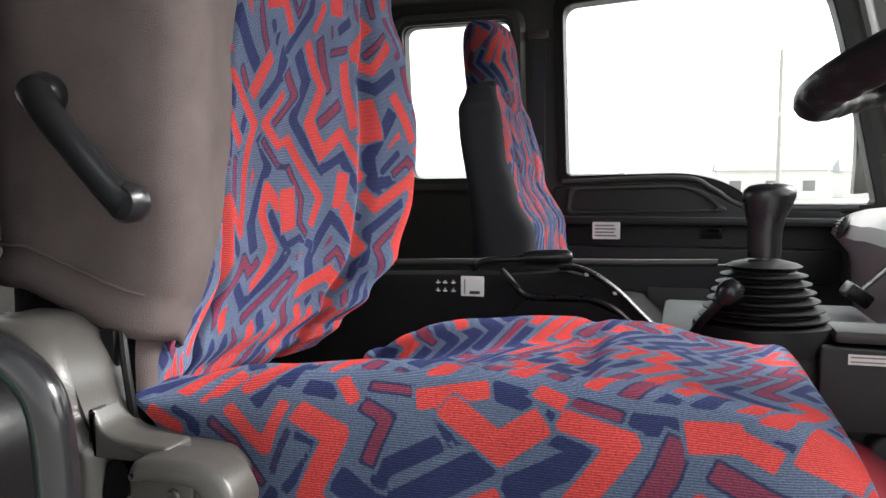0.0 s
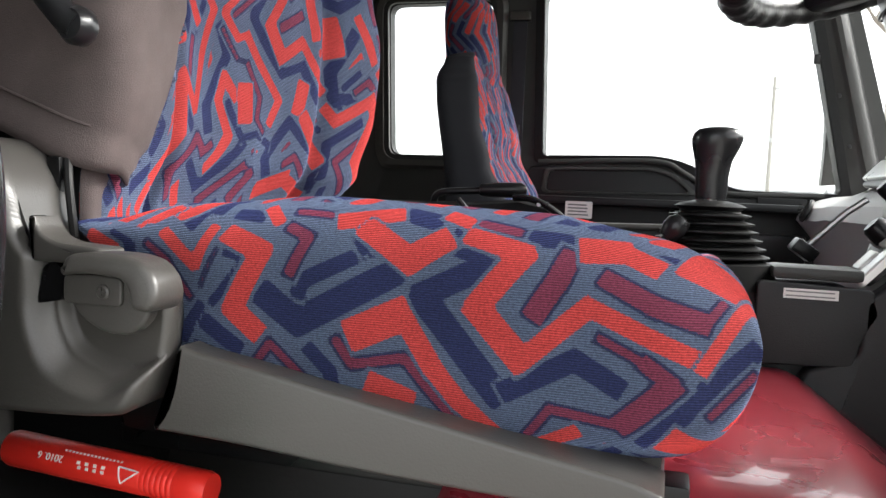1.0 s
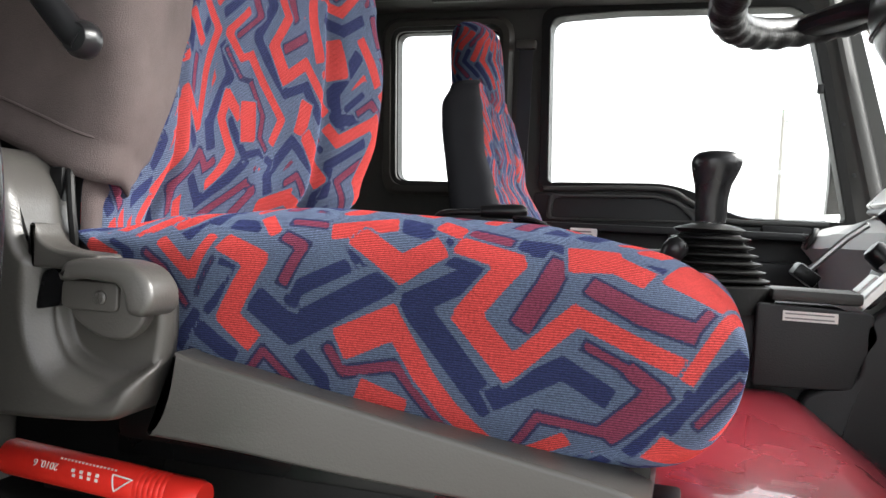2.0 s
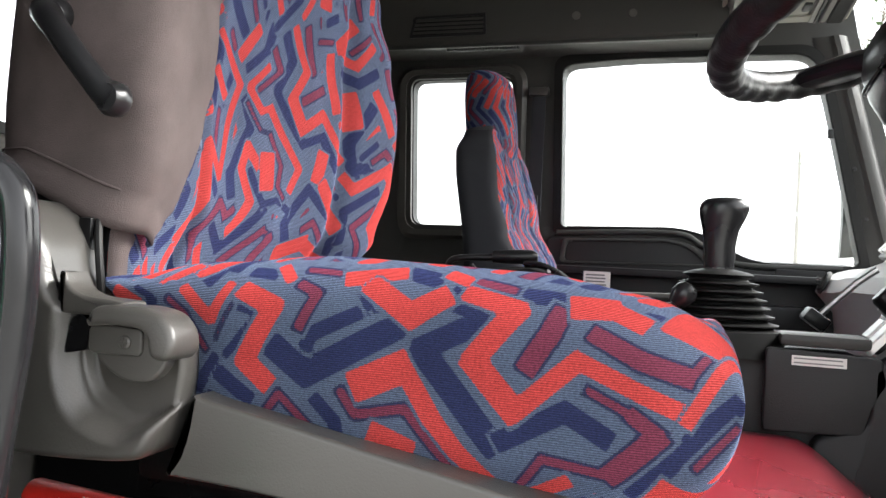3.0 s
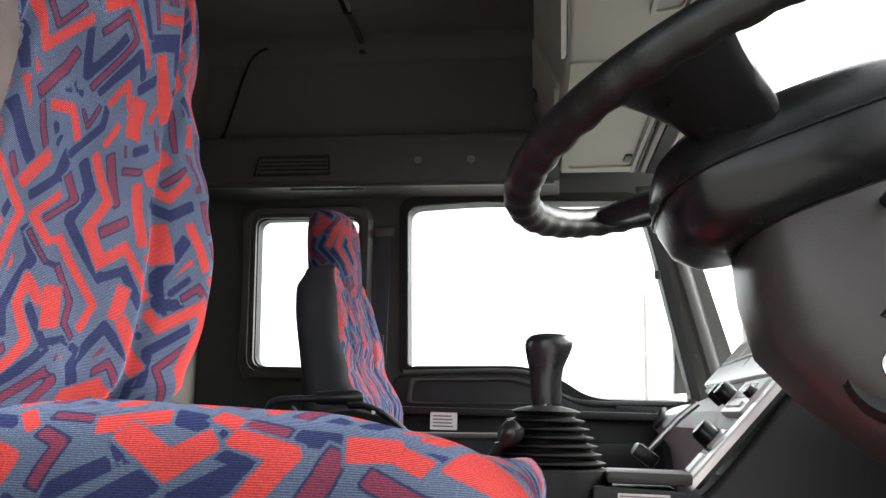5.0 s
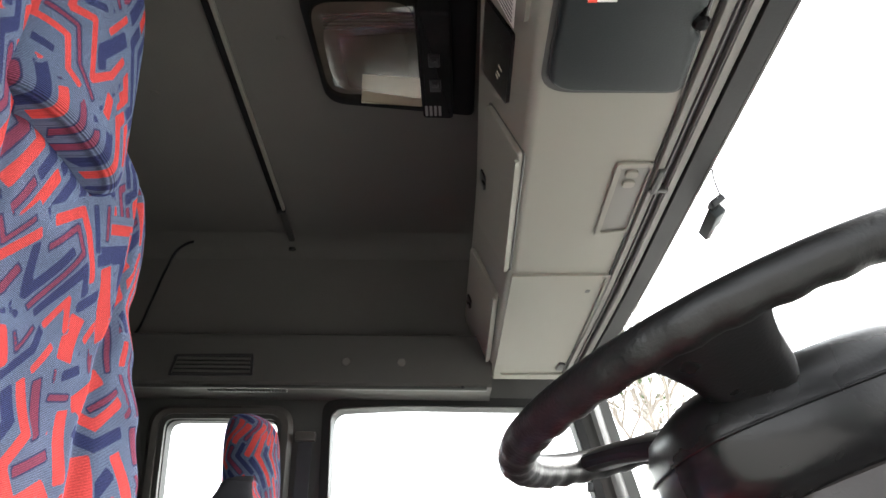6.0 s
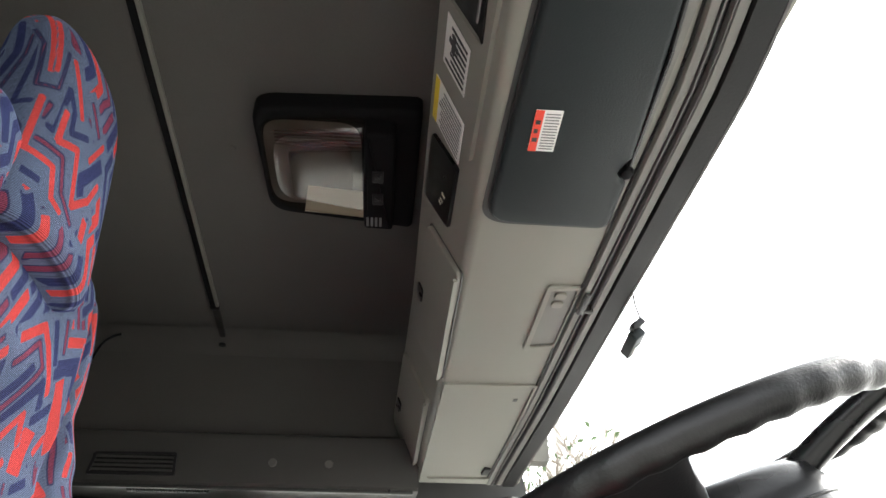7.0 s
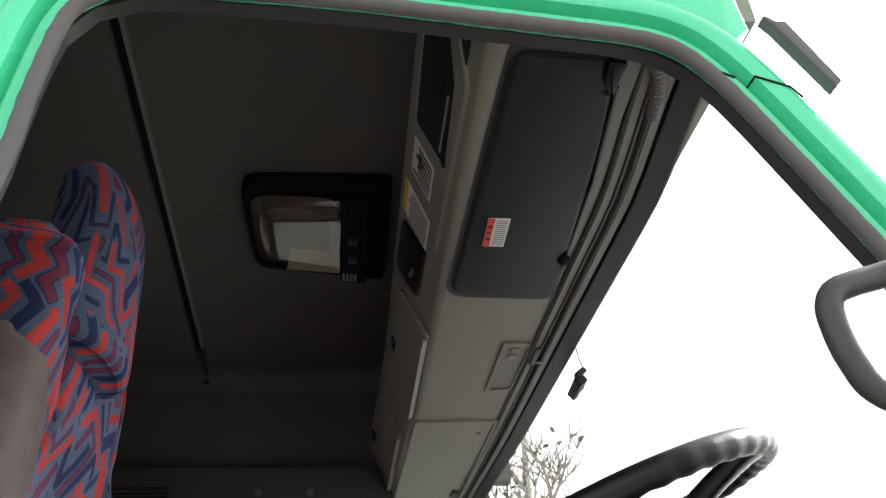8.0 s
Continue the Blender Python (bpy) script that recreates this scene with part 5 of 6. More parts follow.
RAIL = lambda u, v, w=0.0: UNDER(u, sweep_back(u, v), w)
stations = [0.095 + (2.185 - 0.095) * k / 29 for k in range(30)]
for v0, v1, mt, d in ((0.222, 0.2265, BLACK, 0.004), (0.227, 0.2425, RAILG, 0.009), (0.243, 0.2455, SEAL, 0.012), (0.246, 0.2545, BLACK, 0.003), (0.255, 0.2585, SEAL, 0.012), (0.259, 0.2755, RAILG, 0.009), (0.276, 0.315, RUBBER, 0.013)):
    part("rail", loft([[RAIL(u, v0, 0.0), RAIL(u, v0 + 0.001, d * 0.8), RAIL(u, v0 + 0.0025, d), RAIL(u, v1 - 0.0025, d), RAIL(u, v1 - 0.001, d * 0.8), RAIL(u, v1, 0.0)] for u in stations]), mt, rails)
part("glass_edge", loft([[RAIL(u, 0.3155, 0.0), RAIL(u, 0.3155, 0.010), RAIL(u, 0.3195, 0.010), RAIL(u, 0.3195, 0.0)] for u in stations]), SEAL, rails, "thin grey edge of the glass")
part("rail_clip", join(slab(rounded([(0.995, 0.231), (1.075, 0.231), (1.075, 0.243), (0.995, 0.243)], 0.004), RAIL, 0.016, bevel=0.003), slab(rounded([(1.06, 0.228), (1.072, 0.228), (1.072, 0.262), (1.06, 0.262)], 0.003), RAIL, 0.014, bevel=0.002)), TRIM, rails)
tube_pts = curve([UNDER(0.125, 0.178, 0.010), UNDER(0.138, 0.198, 0.013), UNDER(0.165, 0.219, 0.014), UNDER(0.205, 0.232, 0.014), UNDER(0.250, 0.240, 0.012)], 36)
part("corrugated_tube", tube(tube_pts, [0.0088 + 0.0022 * (k % 2) for k in range(len(tube_pts))], 12), SEAL, rails, "grey corrugated cable tube")
part("edge_panel", slab(rounded([(0.092, 0.168), (0.40, 0.196), (0.80, 0.221), (0.80, 0.2215), (0.40, 0.2085), (0.092, 0.194)], 0.002), UNDER, 0.005), RAILG, rails, "warm grey edge panel")

# sun visor, lying in its shallow recess
visor = thing("sun_visor", "grey vinyl sun visor folded against the overhead console", "sun visor")
vo = rounded([(0.150, 0.030), (0.152, 0.150), (0.178, 0.156), (0.200, 0.172), (0.33, 0.189), (0.60, 0.2095), (0.612, 0.2015), (0.648, 0.203), (0.660, 0.2135), (0.782, 0.2165), (0.778, 0.018)], [0.03, 0.012, 0.01, 0.008, 0.05, 0.006, 0.008, 0.008, 0.006, 0.022, 0.05], 8)
rim_out = rounded([(0.130, 0.022), (0.132, 0.155), (0.20, 0.176), (0.33, 0.193), (0.60, 0.213), (0.792, 0.2195), (0.790, 0.008)], [0.03, 0.012, 0.008, 0.05, 0.05, 0.022, 0.055], 8)
# flat charcoal sheet: the recess's shade put in as colour, no hollow is cut
part("gap_shade_sheet", slab(rim_out, UNDER, 0.0015), TRIM, visor, "dark gap round the folded visor")
part("pad", slab(vo, lambda u, v, w: UNDER(u, v, w - 0.012), 0.024, bevel=0.010), VISOR, visor)
part("seam", tube([UNDER(p.x, p.y, 0.0035) for p in vo] + [UNDER(vo[0].x, vo[0].y, 0.0035)], 0.0022, 6), DARK, visor)
part("pivot", lathe([(0, 0), (0.011, 0.002), (0.012, 0.012), (0.008, 0.02), (0, 0.021)], 16, Matrix.Translation(UNDER(0.632, 0.205, 0.0)) @ pose(0, 0, 0, 160)), BLACK, visor)
part("hinge_rod", tube([UNDER(0.20, 0.176, 0.006), UNDER(0.40, 0.198, 0.006), UNDER(0.630, 0.2095, 0.006)], 0.004, 8), BLACK, visor)
part("hinge", join(slab(rounded([(0.150, 0.150), (0.185, 0.152), (0.215, 0.172), (0.150, 0.176)], 0.006), UNDER, 0.016, bevel=0.003), lathe([(0, 0), (0.010, 0.002), (0.010, 0.012), (0, 0.014)], 14, Matrix.Translation(UNDER(0.205, 0.166, 0.0)) @ pose(0, 0, 0, 160))), BLACK, visor)
vl = thing("visor_label", "small red and white warning label on the sun visor", "label")
VL = lambda u, v, w=0.0: UNDER(u, v + (u - 0.50) * 0.02, w + 0.0122)
part("label_sheet", slab(rect(0.504, 0.588, 0.052, 0.0885), VL, 0.0008), WHITE, vl)
part("heading", slab(rect(0.504, 0.588, 0.052, 0.0635), lambda u, v, w: VL(u, v, w + 0.001), 0.0006), REDLAB, vl, "red heading band")
bars(lambda u, v, w: VL(v, u, w + 0.001), 0.0665, 0.0865, 0.508, 0.585, 13, 0.0005, vl, GREYINK, seed=7, ragged=0.12, high=0.35)
bars(lambda u, v, w: VL(v, u, w + 0.0018), 0.0545, 0.0615, 0.518, 0.572, 3, 0.0005, vl, INK, seed=8)

# ---- cab lamp on the headliner ----
lamp = thing("cab_lamp", "rectangular cab lamp with a clear ribbed lens, switched off", "lamp")
LA = lambda u, v, w=0.0: (u * 1.04 - 0.026, 1.019 + (v - 0.895) * 1.085, 3.004 - w)
part("base", slab(rounded([(-0.20, 0.885), (0.150, 0.872), (0.146, 1.285), (-0.195, 1.235)], [0.05, 0.02, 0.02, 0.05]), LA, 0.045, bevel=0.012), TUNNELM, lamp)
part("switch_block", slab(rounded([(0.033, 0.900), (0.098, 0.905), (0.098, 1.238), (0.03, 1.235)], 0.010), LA, 0.085, bevel=0.008), TUNNELM, lamp)
for y in (1.015, 1.095):
    part("switch", join(slab(rounded([(0.050, y), (0.074, y), (0.074, y + 0.038), (0.050, y + 0.038)], 0.003), lambda u, v, w: LA(u, v, w + 0.085), 0.005, bevel=0.002), slab(rounded([(0.055, y + 0.004), (0.069, y + 0.004), (0.069, y + 0.02), (0.055, y + 0.02)], 0.002), lambda u, v, w: LA(u, v, w + 0.089), 0.005, bevel=0.002)), DARK, lamp)
for k in range(4):
    part("speaker_slot", slab(rounded([(0.036 + k * 0.010, 1.186), (0.042 + k * 0.010, 1.186), (0.042 + k * 0.010, 1.222), (0.036 + k * 0.010, 1.222)], 0.002), lambda u, v, w: LA(u, v, w + 0.0852), 0.0012), GREYINK, lamp)
refl = []
for r, h, e in ((0.152, 0.046, 0.35), (0.140, 0.052, 0.42), (0.125, 0.062, 0.6), (0.105, 0.052, 0.85), (0.06, 0.047, 0.9), (0.02, 0.046, 1.0), (0.001, 0.046, 1.0)):
    refl.append([LA(-0.078 + r * 0.68 * power(math.cos(k / 40 * math.tau), e), 1.053 + r * 0.93 * power(math.sin(k / 40 * math.tau), e), h) for k in range(40)])
part("reflector", loft(refl, caps=False), REFLECT, lamp, "dull grey reflector")
part("rating_paper", slab([(-0.094, 1.098), (0.028, 1.112), (0.028, 1.21), (-0.108, 1.196)], lambda u, v, w: LA(u, v, w + 0.068), 0.001), PAPER, lamp, "yellowed paper label")
lens_rings = []
for h, g in ((0.044, 0.0), (0.062, 0.004), (0.076, 0.014), (0.082, 0.03), (0.083, 0.06)):
    lens_rings.append([LA(p.x, p.y, h) for p in rounded([(-0.185 + g, 0.912 + g), (0.032, 0.897 + g), (0.028, 1.222 - g), (-0.185 + g, 1.182 - g)], [0.045, 0.006, 0.006, 0.045], 6)])
lens = part("lens", loft(lens_rings, caps=False), LENS, lamp, "clear plastic lens")
lens.visible_shadow = False
part("lens_bottom", slab(rounded([(-0.125, 0.967), (0.032, 0.955), (0.028, 1.162), (-0.125, 1.122)], 0.01), lambda u, v, w: LA(u, v, w + 0.083), 0.002), LENS, lamp).visible_shadow = False
for k in range(5):
    part("lens_rib", slab(rect(-0.15, 0.03, 0.918 + k * 0.0075, 0.921 + k * 0.0075), lambda u, v, w: LA(u, v, w + 0.070 + 0.0022 * k), 0.002), LENS, lamp).visible_shadow = False

sensor = thing("windscreen_sensor", "small dark sensor box with a silver plate on the windscreen", "sensor")
sm = Matrix.Translation((0.550, 1.092, 2.499)) @ pose(0, 0, 0, 2, -38, -6)
part("case", box(-0.013, 0.012, -0.040, 0.056, -0.012, 0.010, 0.003, m=sm), VISOR, sensor)
part("plate", box(-0.008, 0.009, 0.004, 0.050, -0.0145, -0.0122, 0.001, m=sm), SILVER, sensor, "silver plate")
part("bracket", box(-0.008, 0.020, -0.056, -0.032, 0.002, 0.016, 0.003, m=sm), BLACK, sensor)
part("lead", tube(curve([(0.528, 0.995, 2.545), (0.536, 1.015, 2.535), (0.552, 1.04, 2.515)], 8), 0.0016, 6), BLACK, sensor)


# ---- windscreen, near side opening ----
screen = tagged(new("window_3"), "wide curved windscreen", "window", kind="structure")
ws = []
for y in np.linspace(0.12, 2.38, 15):
    bow = 0.16 * (1 - ((y - 1.25) / 1.13) ** 2)
    ws.append([(0.497 + 0.2 * bow + (0.29 + 0.8 * bow) * (2.56 - z) / 0.84, y, z) for z in np.linspace(1.72, 2.56, 8)])
pane = part("window_pane", loft(ws, caps=False, closed=False), GLASS, screen)
pane.visible_shadow = False
# green door frame round the driver's opening, with the grey seal
SEAL_LINE = [(-0.36, 1.15), (-0.335, 1.75), (-0.275, 2.05), (-0.249, 2.246), (-0.246, 2.333), (-0.238, 2.43), (-0.218, 2.468), (-0.17, 2.486), (0.023, 2.481), (0.177, 2.467), (0.261, 2.459), (0.336, 2.451), (0.374, 2.438), (0.400, 2.413), (0.428, 2.368), (0.467, 2.29), (0.502, 2.218), (0.524, 2.173), (0.60, 2.02), (0.74, 1.72), (0.78, 1.60), (0.80, 1.15)]
line = even(curve([(u, 0.0, v) for u, v in SEAL_LINE], 20 * len(SEAL_LINE)), 240)
normals = []
for i, p in enumerate(line):
    d = (line[min(i + 2, 239)] - line[max(i - 2, 0)]).normalized()
    normals.append(Vector((-d.z, 0, d.x)))


def round_opening(i, out, y):
    """A point beside the door opening: so far out from its edge, so deep."""
    p = line[i] + normals[i] * out
    return Vector((p.x, y - 0.014 + max(0.0, p.z - 1.9) * 0.03, p.z))


near = tagged(new("door_frame"), "green painted door opening of the truck cab", "door frame", kind="structure")
FLANGE = [(0.060, 0.048), (0.012, 0.048), (0.004, 0.040), (0.004, 0.027), (0.020, 0.025), (0.0225, 0.031), (0.0255, 0.031), (0.028, 0.014), (0.034, 0.010), (0.046, 0.009), (0.054, 0.014), (0.060, 0.030)]
part("painted_frame", loft([[round_opening(i, n, y) for n, y in FLANGE] for i in range(240)]), GREEN, near)
seam = min(range(240), key=lambda i: (line[i] - Vector((0.405, 0, 2.405))).length)
part("panel_joint", tube([round_opening(seam + int(n * 120), n, y - 0.0006) for n, y in FLANGE[3:11]], 0.0014, 6), BLACK, near, "dark joint between two body panels")
shoulder = [i for i in range(240) if i <= seam]
side = [(round_opening(i, 0.047, 0).x, round_opening(i, 0.047, 0).z) for i in shoulder]
part("side_panel", slab(side + [(0.462, 2.462), (0.455, 2.55), (0.38, 3.06), (-1.1, 3.06), (-1.1, 1.05)], lambda u, v, w: (u, 0.036 + max(0, v - 1.9) * 0.03 - w, v), 0.036, bevel=0.004), GREEN, near)
part("door_seal", loft([[round_opening(i, 0.0075 * math.cos(b) + 0.0012, 0.026 + 0.009 * math.sin(b)) + normals[i] * (0.0009 * (i % 2)) for b in [k / 12 * math.tau for k in range(12)]] for i in range(240)]), SEAL, near, "grey ribbed rubber seal")
inner = [(round_opening(i, 0.013, 0).x, round_opening(i, 0.013, 0).z) for i in range(0, 240, 3)]
outer = [(0.84, 1.05), (0.82, 1.60), (0.78, 1.75), (0.57, 2.20), (0.475, 2.40), (0.45, 2.5), (0.40, 3.0), (-1.05, 3.0), (-1.05, 1.05)]
part("inner_trim", slab(inner + outer, lambda u, v, w: (u, 0.036 + max(0, v - 1.9) * 0.03 + w, v), 0.018), TRIM, near)
part("rain_deflector", slab([(0.462, 2.452), (0.476, 2.446), (0.486, 2.447), (0.522, 2.366), (0.514, 2.357), (0.472, 2.438)], lambda u, v, w: (u, 0.004 - w, v), 0.014, bevel=0.002), SEAL, near)
# outer roof and cab corner so that the shell is closed
tagged(part("roof", box(-1.1, 0.5, -0.0, 2.5, 3.062, 3.11, 0.02), GREEN), "green painted cab roof", "roof", kind="structure")
tagged(part("wall_front_upper", slab([(0.0, 2.70), (2.5, 2.70), (2.5, 3.06), (0.0, 3.06)], lambda u, v, w: (0.51 - (v - 2.70) * 0.3 + w, u, v), 0.03), LINER), "lining above the windscreen shelf", "wall", kind="structure")

# the cab's plain lower body, down to the ground
base = tagged(new("cab_base"), "green lower cab body on a dark chassis", "cab body", kind="structure")
part("lower_panel", box(-1.1, 0.93, 0.0, 2.45, 0.62, 1.195, 0.03), GREEN, base)
part("chassis", box(-1.0, 0.80, 0.25, 2.2, 0.0, 0.62, 0.02), RUBBER, base)

# grab rail by the driver's door
rail = thing("grab_rail", "glossy black curved grab rail inside the driver's door", "grab rail")
gp = curve([(-0.366, 0.115, 1.815), (-0.306, 0.10, 1.822), (-0.270, 0.10, 1.814), (-0.250, 0.10, 1.804), (-0.239, 0.10, 1.782), (-0.237, 0.10, 1.722), (-0.249, 0.10, 1.629), (-0.267, 0.11, 1.50), (-0.277, 0.12, 1.45)], 48)
part("bar", tube(gp, 0.0105, 20), RAILM, rail)
part("foot", box(-0.30, -0.255, 0.07, 0.12, 1.42, 1.47, 0.008), BLACK, rail)
part("rail_panel", slab(rounded([(-0.42, 1.45), (-0.42, 1.80), (-0.31, 1.805), (-0.278, 1.77), (-0.30, 1.45)], 0.03), lambda u, v, w: (u, 0.13 - w, v), 0.03, bevel=0.008), BLACK, rail, "black panel behind the rail")

# ---- dashboard and wheel ----
dash = thing("dashboard", "dark wrap-around dashboard with silver centre panel", "dashboard")
rings = []
for y in np.linspace(0.98, 2.37, 60):
    f = (y - 1.25) / 1.15
    xb = 0.90 + 0.04 * (1 - f * f)
    g = lerp(y, [(1.93, 0.0), (2.02, 1.0)])
    h = lerp(y, [(1.22, 0.0), (1.42, 1.0)])
    stack = ((xb, 1.35), (xb, 1.74), (xb - 0.06, 1.93), (0.74, 1.966), (0.665, 1.962), (0.646, 1.952), (0.636, 1.93), (0.57, 1.85), (0.50, 1.77), (0.425, 1.69), (0.43, 1.50), (0.47, 1.35))
    high = ((xb, 1.35), (xb, 1.74), (xb - 0.06, 1.93), (0.74, 1.966), (0.665, 1.962), (0.646, 1.952), (0.630, 1.925), (0.595, 1.845), (0.53, 1.815), (0.487, 1.79), (0.475, 1.755), (0.52, 1.69))
    low = ((xb, 1.35), (xb, 1.74), (xb - 0.05, 1.835), (0.72, 1.832), (0.66, 1.829), (0.63, 1.827), (0.60, 1.824), (0.565, 1.82), (0.53, 1.81), (0.482, 1.785), (0.47, 1.75), (0.52, 1.69))
    prof = [(p[0] + (q[0] - p[0]) * h, p[1] + (q[1] - p[1]) * h) for p, q in zip(stack, high)]
    prof = [(p[0] + (q[0] - p[0]) * g, p[1] + (q[1] - p[1]) * g) for p, q in zip(prof, low)]
    rings.append([Vector((px, y, pz)) for px, pz in prof + [(0.56, 1.35)]])
part("body", loft(rings), DASH, dash)
rings = []
for y in np.linspace(0.08, 0.99, 16):
    xr = lerp(y, [(0.08, 0.66), (0.8, 0.66), (0.99, 0.60)])
    rings.append([Vector(p) for p in ((0.90, y, 1.35), (0.90, y, 1.76), (0.84, y, 1.86), (xr + 0.06, y, 1.90), (xr, y, 1.88), (xr + 0.02, y, 1.74), (xr + 0.10, y, 1.50), (xr + 0.12, y, 1.35))])
part("driver_side", loft(rings), DARK, dash)
# panel beside the driver's knee
knee = rounded([(0.29, 1.27), (0.88, 1.27), (0.88, 1.86), (0.60, 1.865), (0.53, 1.835), (0.455, 1.74), (0.40, 1.675), (0.372, 1.655), (0.372, 1.575), (0.30, 1.55)], [0.01, 0.01, 0.02, 0.05, 0.06, 0.1, 0.05, 0.01, 0.02, 0.02])
part("knee_panel", slab(knee, lambda u, v, w: (u, 0.995 - w, v), 0.03, bevel=0.008), DARK, dash, "smooth dark panel beside the driver's knee")
part("panel_screw", lathe([(0, 0), (0.013, 0), (0.013, 0.003), (0.008, 0.006), (0.004, 0.003), (0, 0.003)], 18, pose(0.461, 0.966, 1.491, 90)), BLACK, dash)
# silver centre panel leaning towards the driver
ctr = frame_of((0.385, 1.0, 1.672), (0.04, 1, 0.01), (0.66, 0.0, 0.75))
CT = lambda u, v, w=0.0: ctr(u, v, -w)
part("centre_panel", slab(rounded([(-0.01, 0.0), (0.10, 0.0), (0.30, 0.13), (0.42, 0.19), (0.94, 0.21), (0.95, 0.385), (-0.01, 0.385)], 0.02), CT, 0.010, bevel=0.004), DARK, dash)
edge = part("silver_edge", slab(rounded([(-0.02, -0.01), (0.028, -0.005), (0.022, 0.10), (0.028, 0.375), (-0.02, 0.385)], 0.012), lambda u, v, w: CT(u, v, w + 0.008), 0.012, bevel=0.004), SILVER, dash, "satin silver edge trim")
part("silver_band", slab(rounded([(0.03, 0.212), (0.94, 0.222), (0.94, 0.285), (0.03, 0.278)], 0.012), lambda u, v, w: CT(u, v, w + 0.009), 0.012, bevel=0.004), SILVER, dash)
part("top_band", slab(rounded([(0.03, 0.366), (0.94, 0.366), (0.94, 0.384), (0.03, 0.384)], 0.006), lambda u, v, w: CT(u, v, w + 0.009), 0.010, bevel=0.003), DASH, dash)
for k in range(4):
    u0 = 0.04 + k * 0.225
    ven = part("air_outlet", slab(rounded([(u0, 0.288), (u0 + 0.21, 0.288), (u0 + 0.21, 0.364), (u0, 0.364)], 0.010), lambda u, v, w: CT(u, v, w + 0.009), 0.012, [rounded([(u0 + 0.010, 0.297), (u0 + 0.20, 0.297), (u0 + 0.20, 0.355), (u0 + 0.010, 0.355)], 0.006)], bevel=0.003), DASH, dash, "grey framed air outlet")
    part("dark_inside", slab(rect(u0 + 0.010, u0 + 0.20, 0.297, 0.355), lambda u, v, w: CT(u, v, w + 0.0105), 0.001), RUBBER, ven)
    for q in range(4):
        uu = u0 + 0.035 + q * 0.042
        part("vane", slab(rect(uu, uu + 0.006, 0.298, 0.354), lambda u, v, w: CT(u, v, w + 0.0118), 0.009), DASH, ven)
rnd = random.Random(4)
radio = part("radio", slab(rounded([(0.04, 0.128), (0.24, 0.128), (0.24, 0.200), (0.04, 0.200)], 0.006), lambda u, v, w: CT(u, v, w + 0.009), 0.014, bevel=0.003), SILVER, dash, "silver radio unit")
for k in range(5):
    part("button", slab(rounded([(0.075 + k * 0.027, 0.138), (0.097 + k * 0.027, 0.138), (0.097 + k * 0.027, 0.148), (0.075 + k * 0.027, 0.148)], 0.002), lambda u, v, w: CT(u, v, w + 0.023), 0.004, bevel=0.001), SILVER, radio)
part("display", slab(rounded([(0.09, 0.158), (0.20, 0.158), (0.20, 0.188), (0.09, 0.188)], 0.003), lambda u, v, w: CT(u, v, w + 0.0232), 0.001), GLOSSY, radio)
part("tuning_knob", lathe([(0, 0), (0.011, 0), (0.010, 0.013), (0, 0.014)], 16, Matrix.Translation(CT(0.06, 0.165, 0.022)) @ Vector((-0.75, 0, 0.66)).to_track_quat("Z", "Y").to_matrix().to_4x4()), BLACK, radio)
for r_ in range(4):
    for k in range(14):
        u0, v0 = 0.04 + k * 0.062, 0.010 + r_ * 0.048 + rnd.uniform(-0.002, 0.002)
        if (r_ > 1 and k < 4) or u0 + 0.052 > 0.10 + v0 * 1.55 or rnd.random() < 0.1:
            continue
        part("switch", slab(rounded([(u0, v0), (u0 + 0.052, v0), (u0 + 0.052, v0 + 0.038), (u0, v0 + 0.038)], 0.005), lambda u, v, w: CT(u, v, w + 0.009), 0.008 + 0.012 * rnd.random(), bevel=0.003), rnd.choice((SILVER, SILVER, DASH, BLACK, WHITE, DARK)), dash)
for u0, v0 in ((0.10, 0.075), (0.28, 0.165), (0.36, 0.165)):
    part("knob", lathe([(0, 0), (0.019, 0), (0.018, 0.024), (0.014, 0.029), (0, 0.03)], 20, Matrix.Translation(CT(u0, v0, 0.018)) @ Vector((-0.75, 0, 0.66)).to_track_quat("Z", "Y").to_matrix().to_4x4()), BLACK, dash)
part("end_outlet", join(lathe([(0.0, 0), (0.034, 0), (0.034, 0.008), (0.028, 0.012), (0.026, 0.006), (0, 0.006)], 22, Matrix.Translation((0.475, 2.18, 1.775)) @ pose(0, 0, 0, 0, -65, 0)), *[box(0.452, 0.468, 2.155, 2.205, 1.762 + 0.010 * k, 1.765 + 0.010 * k, 0) for k in range(4)]), TRIM, dash)
holder = thing("phone_holder", "black phone holder on a slim arm at the dashboard", "phone holder")
part("arm", tube([(0.345, 1.285, 1.715), (0.40, 1.27, 1.775), (0.43, 1.26, 1.80)], 0.006, 8), STEEL, holder)
part("clamp", box(-0.022, 0.022, -0.03, 0.03, -0.012, 0.014, 0.006, m=Matrix.Translation((0.338, 1.287, 1.706)) @ pose(0, 0, 0, 0, 35, 0)), BLACK, holder)

